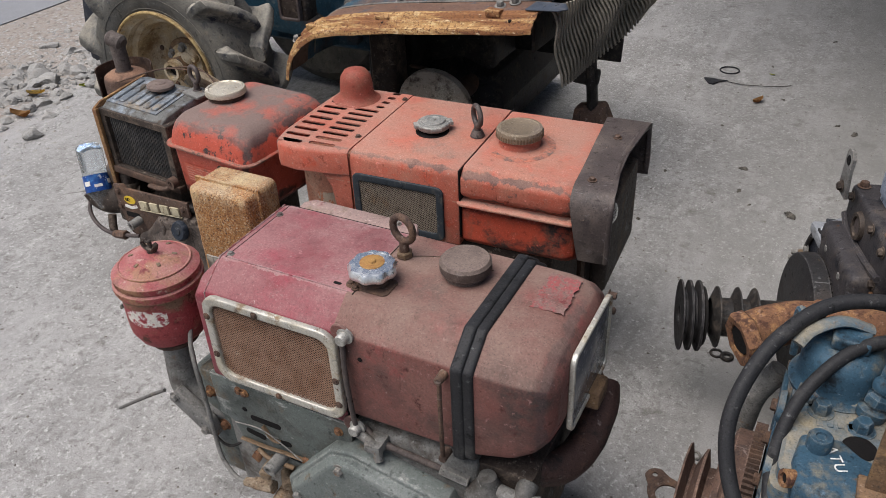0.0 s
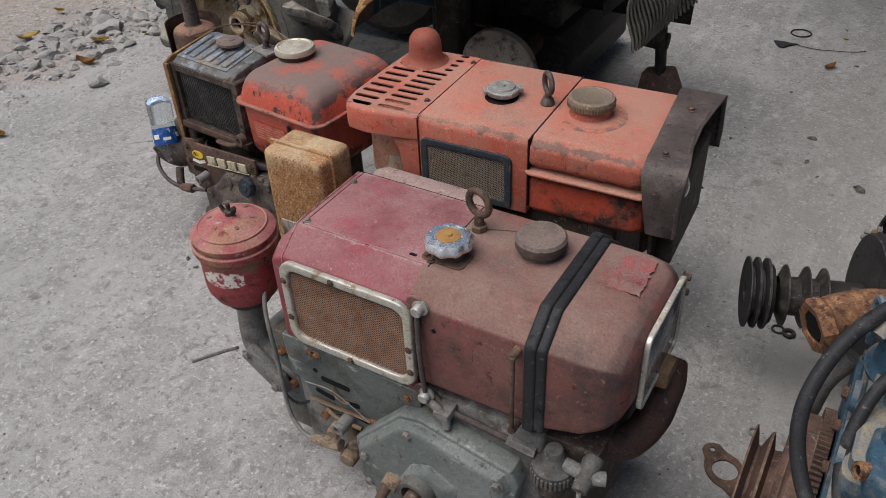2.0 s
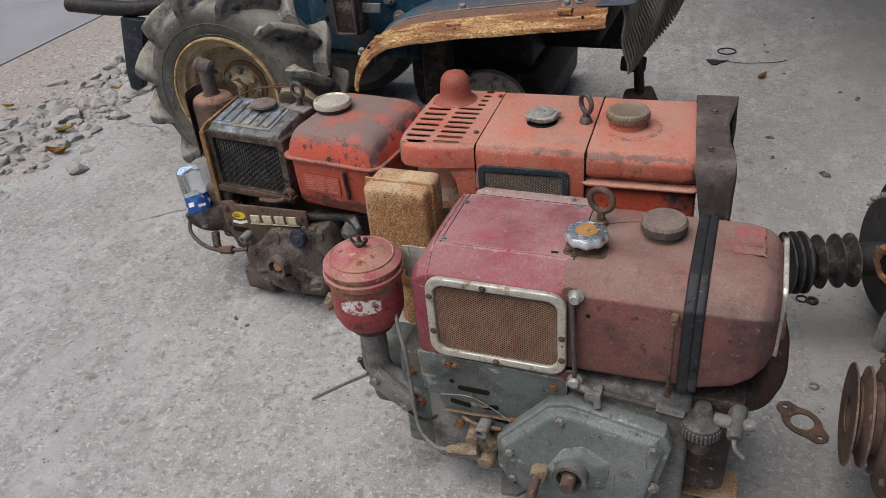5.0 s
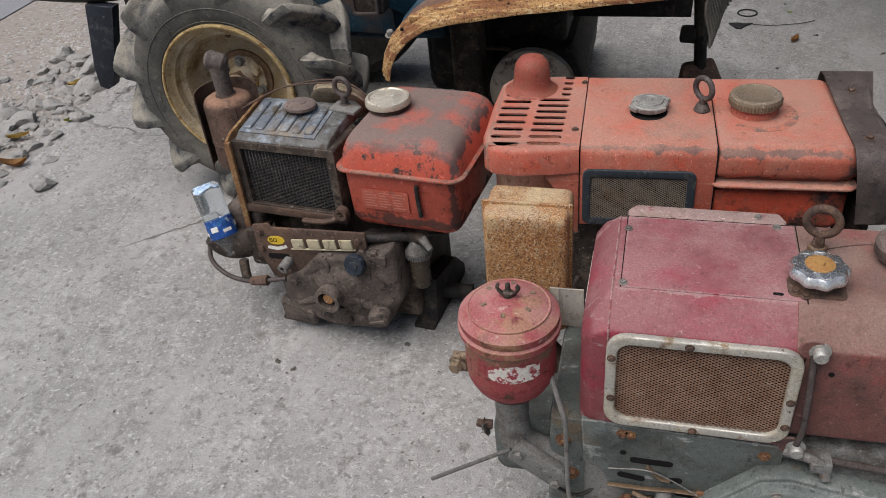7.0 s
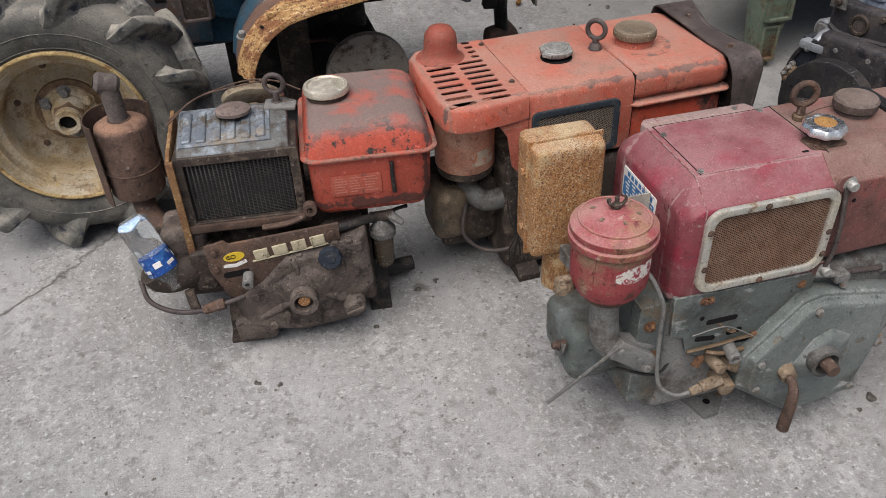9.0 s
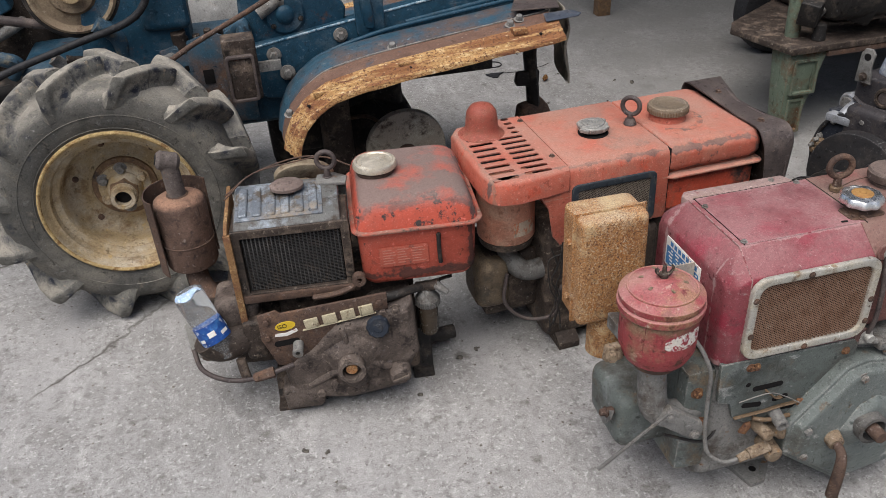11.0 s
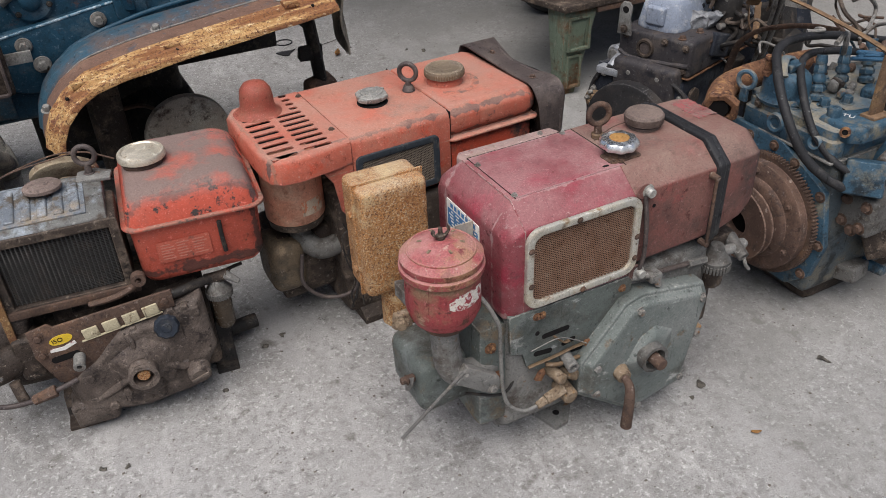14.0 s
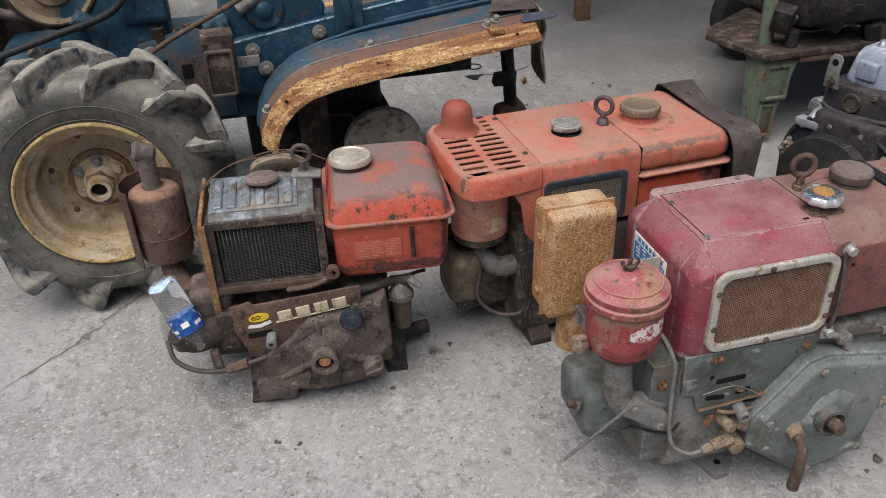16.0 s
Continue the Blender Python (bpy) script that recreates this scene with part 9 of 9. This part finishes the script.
for k in range(400):
    u = rnd.random()
    cx, cy = -2.46 - 0.05 * u, 0.88 + 1.25 * u
    x, y = rnd.gauss(cx, 0.13), rnd.gauss(cy, 0.13)
    if x < -3.35 or x > -1.95:
        continue
    s = min(0.1, max(0.01, rnd.lognormvariate(-3.9, 0.6)))
    ob = new("rubble_stone", rnd.choice(stones))
    ob.matrix_world = pose(x, y, s * 0.1, rnd.uniform(-15, 15), rnd.uniform(-15, 15), rnd.uniform(0, 360)) @ Matrix.Diagonal((s, s, s, 1))
    tagged(ob, "broken grey concrete lump lying on the dirt", "stone", "rubble by the road")
# gravel and crumbs
bm = B()
vs, fs = [], []
def crumb(x, y, s, z=0.0):
    k = len(vs)
    for i in range(5):
        a = 2 * math.pi * i / 5 + x * 7
        vs.append((x + s * math.cos(a) * rnd.uniform(0.6, 1.2), y + s * math.sin(a) * rnd.uniform(0.6, 1.2), z))
    vs.append((x + s * 0.2, y, z + s * rnd.uniform(0.3, 0.5)))
    for i in range(5):
        fs.append((k + i, k + (i + 1) % 5, k + 5))
for k in range(9000):
    u = rnd.random()
    x, y = rnd.gauss(-2.65 + 0.6 * (u - 0.5), 0.32), rnd.uniform(0.2, 4.2)
    if -3.4 < x < -1.8:
        crumb(x, y, rnd.uniform(0.003, 0.014))
me = bpy.data.meshes.new("gravel")
me.from_pydata(vs, [], fs)
me.materials.append(m_stone)
tagged(new("gravel", me), "loose grey gravel and crumbs beside the road", "gravel", kind="stuff")
vs, fs = [], []
for k in range(2600):
    x, y = rnd.uniform(-2.2, 2.2), rnd.uniform(-0.9, 3.2)
    crumb(x, y, rnd.uniform(0.0015, 0.0045))
me = bpy.data.meshes.new("grit")
me.from_pydata(vs, [], fs)
me.materials.append(surface("dark_grit", (0.12, 0.105, 0.09), 0.95, grain=0.3))
tagged(new("grit", me), "dark grit scattered over the concrete floor", "grit", kind="stuff")


def leaf_mesh(length, width, curl, material):
    bm = B()
    rows = []
    for i in range(9):
        u = i / 8
        w = width * math.sin(math.pi * min(1, u * 0.92 + 0.05)) ** 0.8
        x = length * (u - 0.5)
        rows.append([bm.verts.new((x, s * w, 0.002 + curl * ((u - 0.5) ** 2 * 2 + abs(s) * 0.5) * length + 0.006 * noise.noise(Vector((x * 40, s * 3, length * 50))))) for s in (-1, -0.5, 0, 0.5, 1)])
    for a, b in zip(rows, rows[1:]):
        for k in range(4):
            bm.faces.new((a[k], a[k + 1], b[k + 1], b[k]))
    bmesh.ops.solidify(bm, geom=list(bm.faces), thickness=0.0006)
    return mesh_of("leaf", bm, material)


kinds = [leaf_mesh(0.1, 0.026, 0.25, m_leaf), leaf_mesh(0.08, 0.02, 0.35, m_leafred), leaf_mesh(0.08, 0.024, 0.2, m_leafgreen)]
for x, y, k, rz, s, lab in ((-2.02, 0.57, 0, 20, 1.15, "curled dry yellow leaf on the concrete"), (-2.69, 1.233, 0, 70, 1.2, "curled dry yellow leaf among rubble"), (-2.35, 1.352, 0, 30, 1.0, "dry yellow leaf among rubble"), (-2.236, 1.533, 2, 50, 1.0, "greenish yellow leaf beside rubble"), (-2.85, 1.525, 0, 10, 0.8, "small dry yellow leaf on dirt"), (-2.42, 1.83, 0, 60, 0.9, "dry yellow leaf beside rubble"), (-2.23, 1.17, 1, 15, 1.5, "brown dry leaf beside rubble"), (0.55, 2.433, 1, 60, 0.95, "tan dry leaf on the concrete floor"), (0.482, -0.267, 1, -30, 0.35, "small red leaf scrap on concrete"), (0.56, 2.75, 2, 0, 0.36, "tiny dry leaf on concrete")):
    ob = new("leaf", kinds[k])
    ob.matrix_world = pose(x, y, 0.014 if x < -2.3 else 0.001, 0, 0, rz) @ Matrix.Diagonal((s * 0.82, s * 0.7, s * 0.82, 1))
    tagged(ob, lab, "leaf", "fallen leaves")
# dark lumps standing for pits and dark spots in the floor
m_spot = surface("dark_floor_spot", (0.05, 0.045, 0.04), 0.95, layers=[((0.11, 0.1, 0.085), 60, 0.5, 0.62, 0.95)], grain=0.2, wear=0)
rnd = random.Random(19)
for x, y, r in ((0.784, 1.587, 0.026), (0.612, 1.681, 0.014), (0.6, 1.842, 0.018), (0.358, 1.382, 0.011), (0.858, 2.317, 0.015), (0.918, 2.259, 0.02), (0.767, 3.263, 0.016), (0.357, 1.726, 0.011), (0.637, 2.494, 0.012), (0.464, 2.166, 0.012), (0.548, 2.847, 0.01), (0.657, 1.603, 0.008), (0.804, -0.173, 0.022), (0.482, -0.09, 0.016), (0.436, -0.112, 0.01), (-0.39, 0.579, 0.012), (-0.525, 0.466, 0.01), (-0.337, 0.6, 0.014), (-0.83, 0.36, 0.013), (-0.78, 0.34, 0.01)):
    bm = B()
    bmesh.ops.create_icosphere(bm, subdivisions=3, radius=1)
    bm.transform(Matrix.Diagonal((r, r * rnd.uniform(0.4, 0.9), r * 0.3, 1)))
    rough_up(rough_up(bm, r * 0.5, 0.9 / r, x * 9), r * 0.2, 3 / r)
    bm.transform(Matrix.Diagonal((0.75, 0.75, 0.8, 1)))
    solo("dirt_clod", bm, m_spot, pose(x, y, r * 0.12, 0, 0, rnd.uniform(0, 180)), "small dark floor spot on the concrete", "dirt", "clods on the floor")
solo("thin_wire", tube(B(), [(0, 0, 0.004), (0.07, -0.012, 0.005), (0.13, -0.004, 0.006), (0.2, 0.02, 0.004), (0.25, 0.05, 0.004)], 0.0016, 6), m_black, pose(0.4, 2.6, 0), "thin black wire lying on the concrete", "wire")
bm = B()
torus(bm, (0, 0, 0.004), (0, 0, 1), 0.04, 0.0028, 32, 8)
solo("rubber_ring", bm, m_rubber, pose(0.385, 2.735, 0), "black rubber ring lying on the concrete", "ring")
bm = B()
plate(bm, [(-0.042, 0.03), (-0.01, 0.026), (0.026, 0.012), (0.055, 0.008), (0.02, -0.006), (-0.008, -0.034), (-0.026, -0.022)], "z", 0, 0.006, 0.001)
solo("rubber_scrap", rough_up(bm, 0.004, 20), m_rubber, pose(0.35, 2.585, 0.003, 0, 0, 15), "torn black rubber scrap on the concrete", "scrap")
bm = B()
out = [(0.058 * math.cos(a) * (1.25 if abs(math.cos(a)) > 0.8 else 0.86), 0.04 * math.sin(a)) for a in [2 * math.pi * i / 36 for i in range(36)]]
t = [[(u, v) for u, v in out], [(0.026 * math.cos(a), 0.026 * math.sin(a)) for a in [2 * math.pi * i / 24 for i in range(24)]], [(0.056 + 0.006 * math.cos(a), 0.006 * math.sin(a)) for a in [2 * math.pi * i / 12 for i in range(12)]], [(-0.056 + 0.006 * math.cos(a), 0.006 * math.sin(a)) for a in [2 * math.pi * i / 12 for i in range(12)]]]
pierced(bm, t[0], t[1:], 0.0, 0.003)
solo("gasket", bm, m_brownrust, pose(0.708, 0.352, 0.001, 0, 0, -48), "rusty steel flange gasket lying on concrete", "gasket")
for x, y, r, a, lab in ((0.734, 0.482, 0.0105, 0.003, "small steel washer on the concrete"), (0.708, 0.835, 0.014, 0.003, "small dark ring below the pulley"), (0.734, 0.83, 0.012, 0.005, "dark washer below the pulley")):
    solo("washer", torus(B(), (0, 0, a), (0, 0, 1), r, a, 24, 8), m_castgrey if r < 0.011 else m_black, pose(x, y, 0), lab, "washer", "loose washers")
bm = B()
ring(bm, [(0, 0), (0.085, 0), (0.085, 0.003), (0.078, 0.004), (0, 0.004)], (0, 0, 0.0065), (0, 0, 1), 32)
solo("drain_cover", bm, m_castgrey, pose(-3.62, 1.66, 0), "small round steel cover set in the road", "cover")
